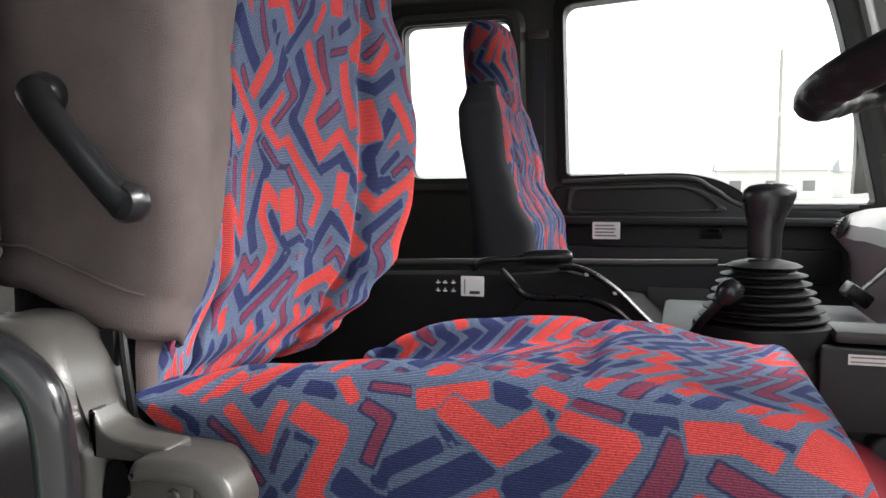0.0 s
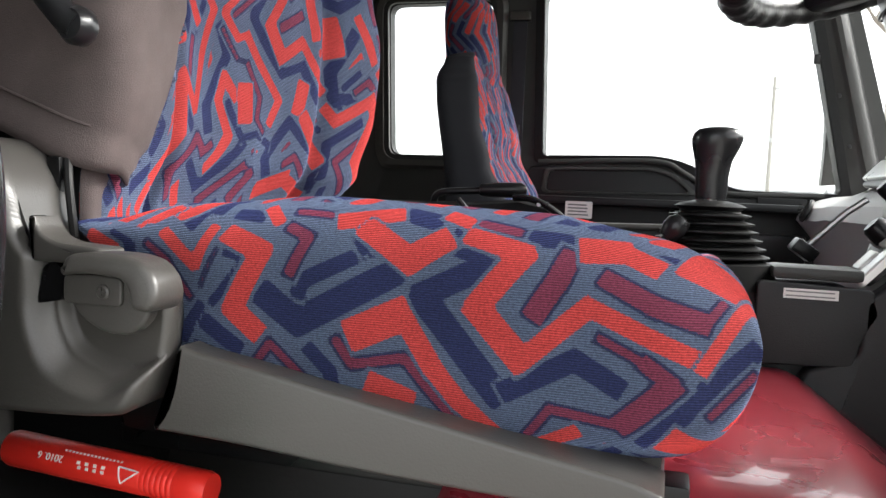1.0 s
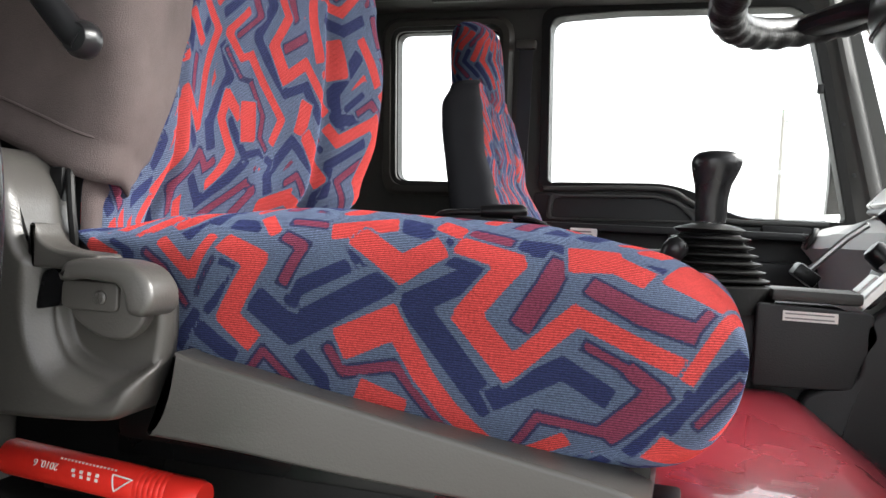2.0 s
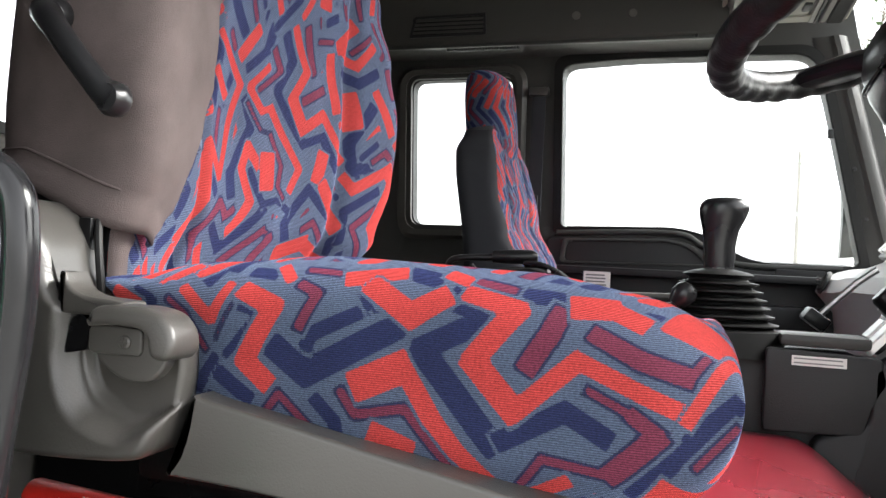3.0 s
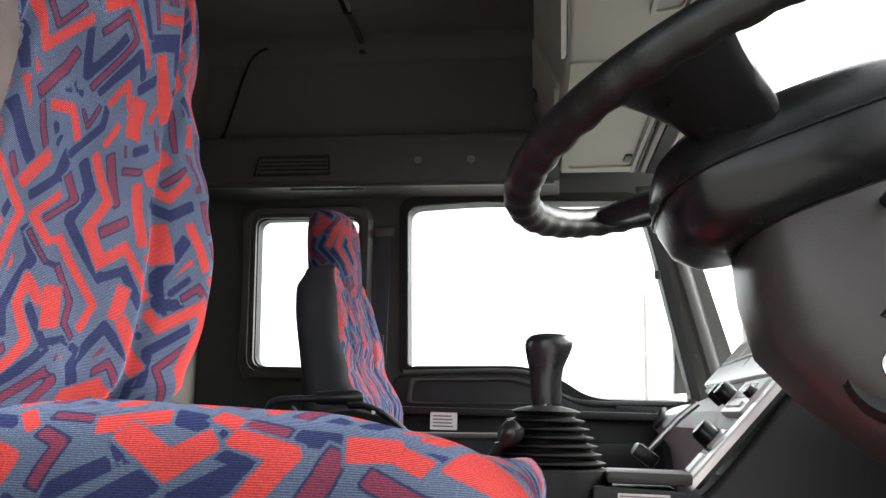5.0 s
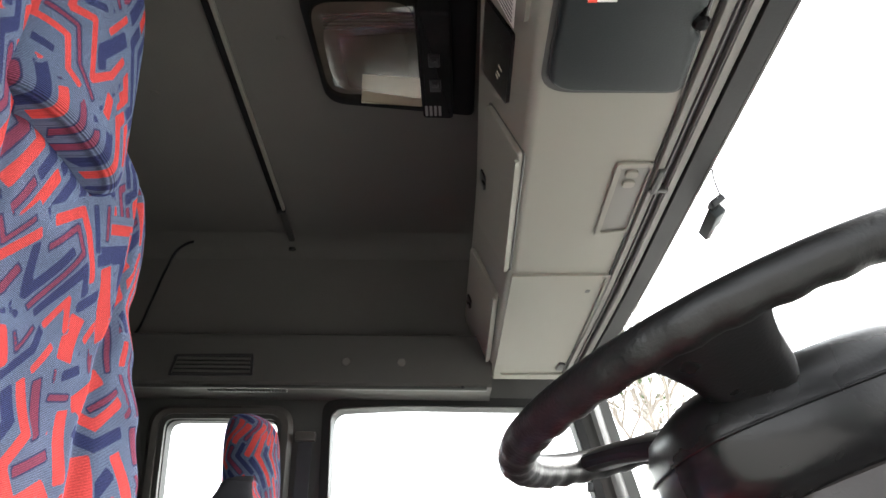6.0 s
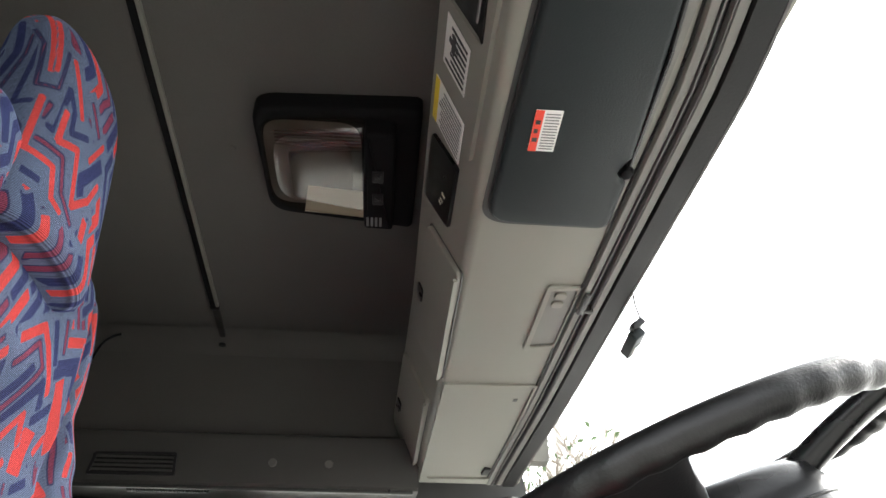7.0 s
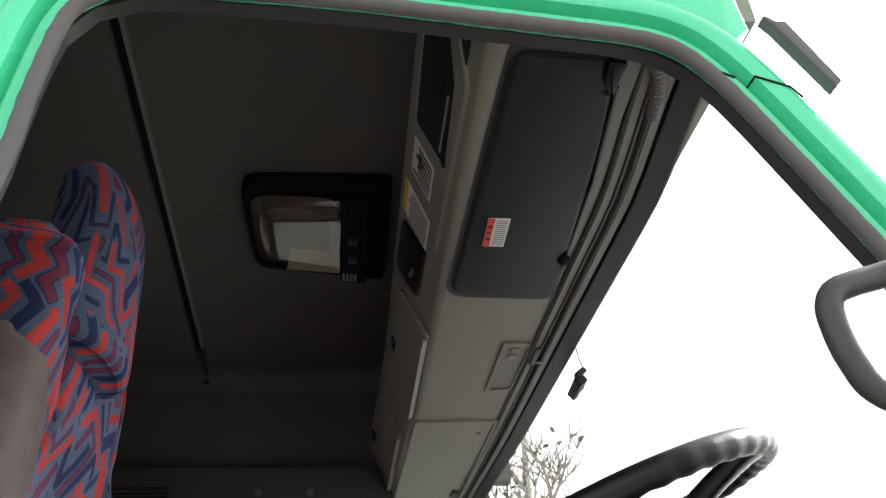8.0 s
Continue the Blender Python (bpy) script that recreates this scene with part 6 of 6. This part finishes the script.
WC, WR = Vector((0.379, 0.516, 2.054)), 0.239
wm = Matrix.Translation(WC) @ pose(0, 0, 0, 0, -21.0, 0) @ pose(0, 0, 0, -2.3, 0, 0)
wheel = thing("steering_wheel", "black leather steering wheel with ribbed finger grips", "steering wheel")
rim = []
N = 168
for k in range(N):
    a = k / N * math.tau
    ring = []
    for j in range(14):
        b = j / 14 * math.tau
        rr = 0.0165
        if math.sin(b) < 0.2:
            rr += 0.0022 * (0.5 + 0.5 * math.cos(a * 44)) - 0.001
        ring.append(wm @ Vector(((WR + rr * math.cos(b)) * math.cos(a), (WR + rr * math.cos(b)) * math.sin(a), rr * math.sin(b))))
    rim.append(ring)
rim.append(rim[0])
bm = loft(rim, caps=False)
bmesh.ops.remove_doubles(bm, verts=bm.verts, dist=1e-5)
part("rim", bm, LEATHER, wheel)
for a, wide in ((238, 0.62), (122, 0.62), (35, 0.2), (325, 0.2)):
    rows = []
    for r in np.linspace(0.05, WR - 0.004, 10):
        f = (r - 0.05) / (WR - 0.054)
        half = wide * (0.84 + 0.16 * (2 * f - 1) ** 2) * 0.5 * 0.12 / max(r, 0.12) if wide > 0.3 else wide * 0.5
        drop = -0.056 * (1 - f) ** 1.5
        th = 0.017 - 0.005 * f
        ring = []
        for k in range(16):
            b = k / 16 * math.tau
            ang = radians(a) + half * (1.0 + 0.5 * f) * power(math.cos(b), 0.7)
            ring.append(wm @ Vector((r * math.cos(ang), r * math.sin(ang), drop + th * power(math.sin(b), 0.8))))
        rows.append(ring)
    part("spoke", loft(rows), BLACK, wheel)
hubp = []
for h, s_ in ((-0.118, 0.70), (-0.112, 0.84), (-0.094, 0.97), (-0.07, 1.0), (-0.045, 0.99), (-0.028, 0.93), (-0.018, 0.80), (-0.012, 0.5)):
    hubp.append([wm @ Vector((0.124 * s_ * power(math.cos(k / 40 * math.tau), 0.55) - 0.005, 0.105 * s_ * power(math.sin(k / 40 * math.tau), 0.55), h)) for k in range(40)])
hub = part("hub", loft(hubp), BLACK, wheel, "broad black hub pad")
part("hub_seam", tube([wm @ Vector((0.1255 * power(math.cos(k / 48 * math.tau), 0.55) - 0.005, 0.1055 * power(math.sin(k / 48 * math.tau), 0.55), -0.060)) for k in range(49)], 0.0016, 6), BLACK, hub)
column = thing("steering_column", "dark plastic steering column cover with ignition lock", "steering column")
rings = []
ax = (wm.to_3x3() @ Vector((1, 0, 0)), wm.to_3x3() @ Vector((0, 1, 0)))
for dx, dz, a, b in ((0.0, -0.10, 0.055, 0.06), (-0.004, -0.118, 0.074, 0.082), (-0.010, -0.16, 0.080, 0.090), (-0.012, -0.21, 0.084, 0.092), (0.008, -0.26, 0.084, 0.092), (0.045, -0.32, 0.084, 0.092), (0.11, -0.42, 0.082, 0.09), (0.22, -0.62, 0.07, 0.085)):
    p = wm @ Vector((dx, 0, dz))
    rings.append([p + a * power(math.cos(k / 44 * math.tau), 0.62) * ax[0] + b * power(math.sin(k / 44 * math.tau), 0.62) * ax[1] for k in range(44)])
part("cover", loft(rings), COLUMNM, column)
for sgn in (-1, 1):
    pts = curve([wm @ Vector((0.02, 0.08 * sgn, -0.135)), wm @ Vector((0.022, 0.14 * sgn, -0.13)), wm @ Vector((0.022, 0.19 * sgn, -0.122))], 12)
    part("stalk", tube(pts, [0.006 + 0.004 * (k > 7) for k in range(len(pts))], 10), BLACK, column)

lock = part("ignition_lock", lathe([(0.0, 0.0), (0.007, 0.0), (0.008, 0.003), (0.012, 0.004), (0.014, 0.001), (0.015, -0.01)], 26, Matrix.Translation(wm @ Vector((-0.030, -0.092, -0.252))) @ Vector((-0.45, -0.88, -0.1)).to_track_quat("Z", "Y").to_matrix().to_4x4()), STEEL, column, "round steel ignition lock")
part("bezel", lathe([(0.015, -0.016), (0.020, -0.012), (0.030, -0.004), (0.038, 0.0), (0.044, -0.004), (0.050, -0.024)], 28, Matrix.Translation(wm @ Vector((-0.030, -0.092, -0.252))) @ Vector((-0.45, -0.88, -0.1)).to_track_quat("Z", "Y").to_matrix().to_4x4()), BLACK, lock)

# ---- gear lever, centre console ----
gear = thing("gear_lever", "black gear lever with a ribbed rubber boot", "gear lever")
gx, gy = 0.168, 1.05
prof = [(0.0, 1.787), (0.020, 1.787), (0.0215, 1.80), (0.0215, 1.822), (0.0245, 1.845), (0.031, 1.866), (0.0335, 1.878), (0.0325, 1.887), (0.027, 1.8935), (0.016, 1.8965), (0.0, 1.8975)]
kn = lathe(prof, 24)
for v in kn.verts:
    v.co = Vector((gx + v.co.x * 1.12 + 0.006 * max(0, (v.co.z - 1.84) / 0.05), gy + v.co.y * 0.8, v.co.z))
part("knob", kn, GLOSSY, gear, "black plastic grip")
part("shaft", tube([(gx, gy, 1.765), (gx, gy, 1.79)], 0.009, 12), STEEL, gear)
bprof = [(0.0, 1.785), (0.024, 1.785), (0.046, 1.780), (0.054, 1.776)]
z = 1.774
for k in range(6):
    r = 0.058 + 0.006 * k
    bprof += [(r - 0.014, z - 0.004), (r - 0.012, z - 0.007), (r + 0.003, z - 0.0105), (r + 0.003, z - 0.0122)]
    z -= 0.0122
bprof += [(0.080, z - 0.004), (0.098, z - 0.008), (0.102, z - 0.045), (0.0, z - 0.045)]
bt = lathe(bprof, 32)
for v in bt.verts:
    v.co += Vector((gx, gy, 0))
part("boot", bt, RUBBER, gear, "ribbed black rubber boot")
console = thing("centre_console", "dark plastic centre console beside the driver's seat", "console")
part("body", box(0.02, 0.36, 1.0, 1.40, 1.30, 1.672, 0.012), DARK, console)
part("side_plate", slab(rounded([(0.235, 1.555), (0.365, 1.56), (0.375, 1.60), (0.395, 1.635), (0.385, 1.67), (0.235, 1.675)], 0.008), lambda u, v, w: (u, 0.985 - w, v), 0.02, bevel=0.003), DARK, console)
part("lid", box(0.255, 0.375, 0.975, 1.06, 1.678, 1.696, 0.007), TRIM, console, "hinged lid")
cl = thing("console_label", "white printed strip label on the centre console", "label")
CL = lambda u, v, w=0.0: (u, 0.9645 - w, v)
part("label_sheet", slab(rect(0.270, 0.341, 1.6525, 1.6665), CL, 0.0008), WHITE, cl)
bars(lambda u, v, w: CL(u, v, w + 0.001), 0.273, 0.338, 1.6532, 1.6658, 2, 0.0004, cl, GREYINK, seed=12, ragged=0.05, high=0.3)
small = thing("range_lever", "short black lever with a rounded knob beside the gear boot", "lever")
part("arm", tube(curve([(0.06, 1.02, 1.66), (0.085, 1.0, 1.70), (0.115, 0.99, 1.735)], 12), 0.007, 10), BLACK, small)
part("knob", lathe([(0, -0.02), (0.012, -0.018), (0.018, -0.004), (0.018, 0.008), (0.012, 0.018), (0, 0.02)], 18, pose(0.118, 0.988, 1.742, 0, 40)), GLOSSY, small)

# engine tunnel with the brake lever
tunnel = thing("engine_tunnel", "dark engine tunnel cover between the seats", "engine cover")
rings = []
for x, zt in ((-1.04, 1.72), (-0.6, 1.752), (-0.37, 1.762), (-0.25, 1.766), (-0.19, 1.767), (-0.11, 1.774), (-0.072, 1.767), (-0.047, 1.752), (-0.027, 1.736), (-0.003, 1.712), (0.024, 1.688), (0.07, 1.645), (0.08, 1.3)):
    rings.append([(x, 0.94, 1.26), (x, 0.942, zt - 0.02), (x, 0.95, zt - 0.005), (x, 0.965, zt), (x, 1.05, zt - 0.012), (x, 1.12, zt - 0.06), (x, 1.30, min(zt - 0.08, 1.67)), (x, 1.60, min(zt - 0.08, 1.66)), (x, 1.64, 1.26)])
part("cover", loft(rings), TUNNELM, tunnel)
part("edge_trim", tube(curve([(-0.75, 1.60, 1.704), (-0.43, 1.60, 1.714), (-0.198, 1.60, 1.719), (-0.016, 1.60, 1.722), (0.126, 1.60, 1.726)], 20), 0.008, 10), PLASTIC, tunnel, "light grey rounded edge of the far cover panel")
part("far_panel", slab(rounded([(-0.75, 1.30), (0.20, 1.30), (0.20, 1.722), (-0.75, 1.70)], 0.01), lambda u, v, w: (u, 1.60 + w, v), 0.03, bevel=0.003), DARK, tunnel)
part("access_lid", slab(rounded([(-0.02, 1.50), (0.11, 1.50), (0.11, 1.668), (-0.02, 1.668)], 0.006), lambda u, v, w: (u, 1.598 - w, v), 0.006, bevel=0.002), TRIM, tunnel, "small square access lid")
FACE = lambda u, v, w=0.0: (u, 0.940 - w, v)
part("recess_panel", slab(rounded([(-0.168, 1.728), (-0.072, 1.727), (-0.045, 1.717), (-0.02, 1.70), (-0.055, 1.64), (-0.20, 1.64), (-0.196, 1.702)], [0.006, 0.02, 0.02, 0.01, 0.01, 0.01, 0.01]), FACE, 0.007, bevel=0.003), TUNNELM, tunnel, "raised lower panel of the cover")
part("moulded_rib", tube(curve([(-0.203, 0.940, 1.770), (-0.188, 0.938, 1.755), (-0.163, 0.936, 1.733), (-0.108, 0.936, 1.7335), (-0.071, 0.936, 1.732), (-0.043, 0.936, 1.722), (-0.023, 0.938, 1.706), (0.0, 0.94, 1.682)], 40), 0.0065, 10, flat=0.7), GLOSSY, tunnel, "glossy black inner trim")
part("rail_trim", tube(curve([(-0.118, 0.948, 1.776), (-0.095, 0.944, 1.776), (-0.071, 0.942, 1.768), (-0.047, 0.942, 1.753), (-0.027, 0.942, 1.737), (-0.003, 0.942, 1.713), (0.024, 0.942, 1.688), (0.05, 0.944, 1.662)], 40), 0.0085, 12, flat=0.6), GLOSSY, tunnel, "glossy black edge trim")
part("trim_slot", slab(rounded([(-0.196, 1.760), (-0.190, 1.762), (-0.174, 1.746), (-0.180, 1.744)], 0.002), FACE, 0.010), BLACK, tunnel)
for u0, v0 in ((-0.078, 1.768), (-0.038, 1.742)):
    part("trim_screw", lathe([(0, 0), (0.0035, 0), (0.003, 0.002), (0, 0.0022)], 10, pose(u0, 0.9375, v0, 90)), STEEL, tunnel)
tl = thing("tunnel_label", "white label on the engine tunnel", "label")
TL = lambda u, v, w=0.0: (u, 0.939 - w, v)
part("label_sheet", slab(rect(-0.2655, -0.230, 1.7295, 1.7595, 0.0015), TL, 0.0012), WHITE, tl)
part("print_block", slab(rect(-0.252, -0.236, 1.733, 1.7375), lambda u, v, w: TL(u, v, w + 0.0014), 0.0005), INK, tl)
part("print_block", slab(rect(-0.2605, -0.2585, 1.733, 1.755), lambda u, v, w: TL(u, v, w + 0.0014), 0.0005), GREYINK, tl)
for u0 in (-0.305, -0.294, -0.281):
    for v0, h0 in ((1.748, 0.0045), (1.7355, 0.005)):
        part("print_line", slab(rect(u0, u0 + 0.007, v0, v0 + h0 * 0.35), TL, 0.0006), WHITE, tl)
        part("print_line", slab(rect(u0 + 0.0028, u0 + 0.0042, v0 - 0.001, v0 + h0), TL, 0.0008), WHITE, tl)
blue = tagged(part("cap", lathe([(0, 0), (0.011, 0.001), (0.012, 0.008), (0.009, 0.014), (0, 0.015)], 16, pose(0.062, 0.985, 1.652)), BLUECAP), "small blue plastic cap beside the gear lever", "cap")
brake = thing("brake_lever", "black hand lever with a rounded grip on the engine tunnel", "lever")
part("arm", tube(curve([(-0.252, 0.97, 1.762), (-0.245, 0.965, 1.776), (-0.225, 0.965, 1.782), (-0.17, 0.972, 1.785)], 16), 0.0055, 10), BLACK, brake)
part("grip", lathe([(0, 0), (0.0095, 0.002), (0.011, 0.02), (0.012, 0.05), (0.0115, 0.066), (0.006, 0.074), (0, 0.0745)], 16, Matrix.Translation((-0.178, 0.971, 1.786)) @ pose(0, 0, 0, 0, 88, 6)), BLACK, brake)

# red floor cover in front of the seat
def soft(t):
    return 0.5 * (t + math.sqrt(t * t + 0.00016))


rm = []
for i in range(40):
    y = 0.12 + 0.85 * i / 39
    row = []
    for j in range(48):
        x = -0.05 + 0.60 * j / 47
        z = 1.552 - 0.72 * soft(x - 0.285 - 0.03 * (0.97 - y)) - 0.9 * soft(0.40 - y) * (0.4 + 0.6 * ease((x + 0.02) / 0.06))
        z += 0.004 * noise.noise(Vector((x * 7, y * 5, 0)))
        row.append((x, y, max(z, 1.262 + 0.0005 * j)))
    rm.append(row)
tagged(part("floor_cover", loft(rm, caps=False, closed=False), REDMAT), "glossy red cover over the footwell hump", "floor cover", kind="structure").modifiers.new("thick", "SOLIDIFY").thickness = 0.006
# ---- emergency flare ----
flare = thing("emergency_flare", "red emergency flare tube clipped below the driver's seat", "flare")
fm = Matrix.Translation((-0.436, 0.31, 1.5412)) @ pose(0, 0, 0, 0, 92.9, 0)
part("tube", lathe([(0, 0.013), (0.0145, 0.014), (0.0155, 0.017), (0.0155, 0.15), (0.0148, 0.152)], 28, fm), REDTUBE, flare)
cap = [(0.0148, 0.152)]
for k in range(6):
    cap += [(0.0152, 0.155 + k * 0.005), (0.0146, 0.1565 + k * 0.005), (0.0152, 0.158 + k * 0.005)]
cap += [(0.0152, 0.205), (0.0135, 0.2105), (0, 0.211)]
part("cap", lathe(cap, 28, fm), REDTUBE, flare, "ribbed red cap")
part("clip", box(-0.40, -0.33, 0.325, 0.35, 1.51, 1.535, 0.003), BLACK, flare)

for a0, L, ang, s_, n_ in ((0.078, 0.058, -140, 0.6, 16), (0.094, 0.032, -112, 1.0, 4), (0.0955, 0.03, -98, 0.9, 4)):
    for q in range(n_):
        part("print_mark", box(-0.0016 * s_, 0.0016 * s_, -0.0014 * s_, 0.0014 * s_, 0, 0.0005, 0, m=fm @ Matrix.Rotation(radians(ang), 4, "Z") @ Matrix.Translation((0.0154, 0, a0 + L * q / n_)) @ pose(0, 0, 0, 0, 90, 0)), WHITE, flare)
lettering("date", "2010. 6", 0.0085, fm @ Matrix.Rotation(radians(-112), 4, "Z") @ Matrix.Translation((0.01585, 0, 0.066)) @ pose(0, 0, 0, 0, 90, 0), WHITE, flare)
corner = [(-126, 0.132), (-122, 0.151), (-78, 0.136), (-126, 0.132)]
tri = []
for (a0, z0), (a1, z1) in zip(corner, corner[1:]):
    for q in range(6):
        ang, z = radians(a0 + (a1 - a0) * q / 6), z0 + (z1 - z0) * q / 6
        tri.append((0.0158 * math.cos(ang), 0.0158 * math.sin(ang), z))
tri.append(tri[0])
part("warning_mark", tube([fm @ Vector(q) for q in tri], 0.0008, 5), WHITE, flare, "white warning triangle")

# ---- outside: ground, poles, tree, far houses ----
tagged(part("ground", box(-900, 900, -900, 900, -0.3, 0.0, 0), GRASS), "wide pale worn concrete yard", "ground", kind="structure")


def utility_pole(x, y, h, r):
    ob = thing("utility_pole", "pale concrete utility pole with short cross arms", "pole", group="poles")
    part("shaft", tube([(x, y, 0), (x, y, h * 0.5), (x, y, h)], [r, r * 0.85, r * 0.65], 14), CONCRETE, ob)
    part("cross_arm", box(x - 0.12, x + 0.25, y - 0.05, y + 0.05, h - 0.6, h - 0.5, 0.01), STEEL, ob)
    part("band", lathe([(r * 0.95, 0), (r * 1.02, 0.0), (r * 1.02, 0.2), (r * 0.95, 0.2)], 14, pose(x, y, h * 0.62)), STEEL, ob)


utility_pole(4.25, 40.0, 8.0, 0.12)
utility_pole(3.76, 16.0, 9.5, 0.10)


def bare_tree(x, y, h, seed):
    rnd = random.Random(seed)
    ob = thing("tree", "tall sparse tree with thin grey branches and few leaves", "tree")
    limbs, tips = [], []

    def grow(p, d, length, r, depth):
        pts = [p]
        for k in range(4):
            d = (d + Vector((rnd.uniform(-0.2, 0.2), rnd.uniform(-0.2, 0.2), rnd.uniform(-0.08, 0.14)))).normalized()
            pts.append(pts[-1] + d * length / 4)
        limbs.append(tube(pts, [r * (1 - 0.11 * k) for k in range(5)], 6))
        if depth == 0:
            tips.extend(pts[1:])
            return
        for k in range(rnd.randint(3, 4)):
            q = pts[rnd.randint(2, 4)]
            grow(q, (d + Vector((rnd.uniform(-1, 1), rnd.uniform(-1, 1), rnd.uniform(-0.2, 0.8)))).normalized(), length * rnd.uniform(0.55, 0.75), max(0.018, r * 0.58), depth - 1)
    limbs.append(tube([(x, y, 0), (x + 0.03, y, 1.6), (x, y, 2.6), (x - 0.05, y, 3.3)], [0.13, 0.11, 0.09, 0.08], 8))
    grow(Vector((x - 0.05, y, 3.2)), Vector((0, 0, 1)), h * 0.22, 0.08, 4)
    part("trunk", join(*limbs), BARK, ob)
    bm = bmesh.new()
    for t in tips:
        for k in range(1 if rnd.random() < 0.13 else 0):
            c = t + Vector((rnd.gauss(0, 0.15), rnd.gauss(0, 0.15), rnd.gauss(0, 0.15)))
            a, b = Vector((rnd.gauss(0, 1), rnd.gauss(0, 1), rnd.gauss(0, 1))).normalized() * 0.09, Vector((rnd.gauss(0, 1), rnd.gauss(0, 1), rnd.gauss(0, 1))).normalized() * 0.05
            bm.faces.new([bm.verts.new(q) for q in (c - a, c + b, c + a, c - b)])
    part("crown", bm, LEAF, ob, smooth=False)


bare_tree(3.9, 14.5, 8.0, 3)


def far_house(x, y, w, d, h):
    ob = thing("house", "pale low house with a grey gabled roof far across the field", "house", group="far houses")
    part("wall", box(x - w / 2, x + w / 2, y - d / 2, y + d / 2, 0, h, 0), HOUSEW, ob)
    part("roof", loft([[(x - w / 2 - 0.4, y - d / 2 - 0.4, h), (x + w / 2 + 0.4, y - d / 2 - 0.4, h), (x + w / 2, y, h + 1.8), (x - w / 2, y, h + 1.8)],
                       [(x - w / 2 - 0.4, y + d / 2 + 0.4, h), (x + w / 2 + 0.4, y + d / 2 + 0.4, h), (x + w / 2, y + 0.1, h + 1.8), (x - w / 2, y + 0.1, h + 1.8)]]), ROOFM, ob)
    for k in range(3):
        part("window", box(x - w / 3 + k * w / 3 - 0.6, x - w / 3 + k * w / 3 + 0.6, y - d / 2 - 0.06, y - d / 2, 1.0, 2.1, 0.02), GREYINK, ob)


for hx, hy in ((9, 95), (24, 110), (-14, 120), (40, 130)):
    far_house(hx, hy, 11, 7, 3.2)


# ---- door mirror of the truck, seen past the front pillar ----
mirror = thing("door_mirror_bracket", "black bent mirror bracket outside the driver's door", "mirror bracket")
part("loop", tube(curve([(0.61, -0.12, 2.153), (0.49, -0.11, 2.110), (0.416, -0.10, 2.088), (0.384, -0.10, 2.078), (0.369, -0.10, 2.070), (0.363, -0.10, 2.054), (0.367, -0.10, 2.022), (0.382, -0.10, 1.998), (0.43, -0.105, 1.984), (0.53, -0.11, 1.970), (0.64, -0.12, 1.955)], 70), 0.0092, 14), TRIM, mirror)
part("foot", box(0.60, 0.68, -0.16, -0.0, 1.92, 2.17, 0.012), BLACK, mirror)
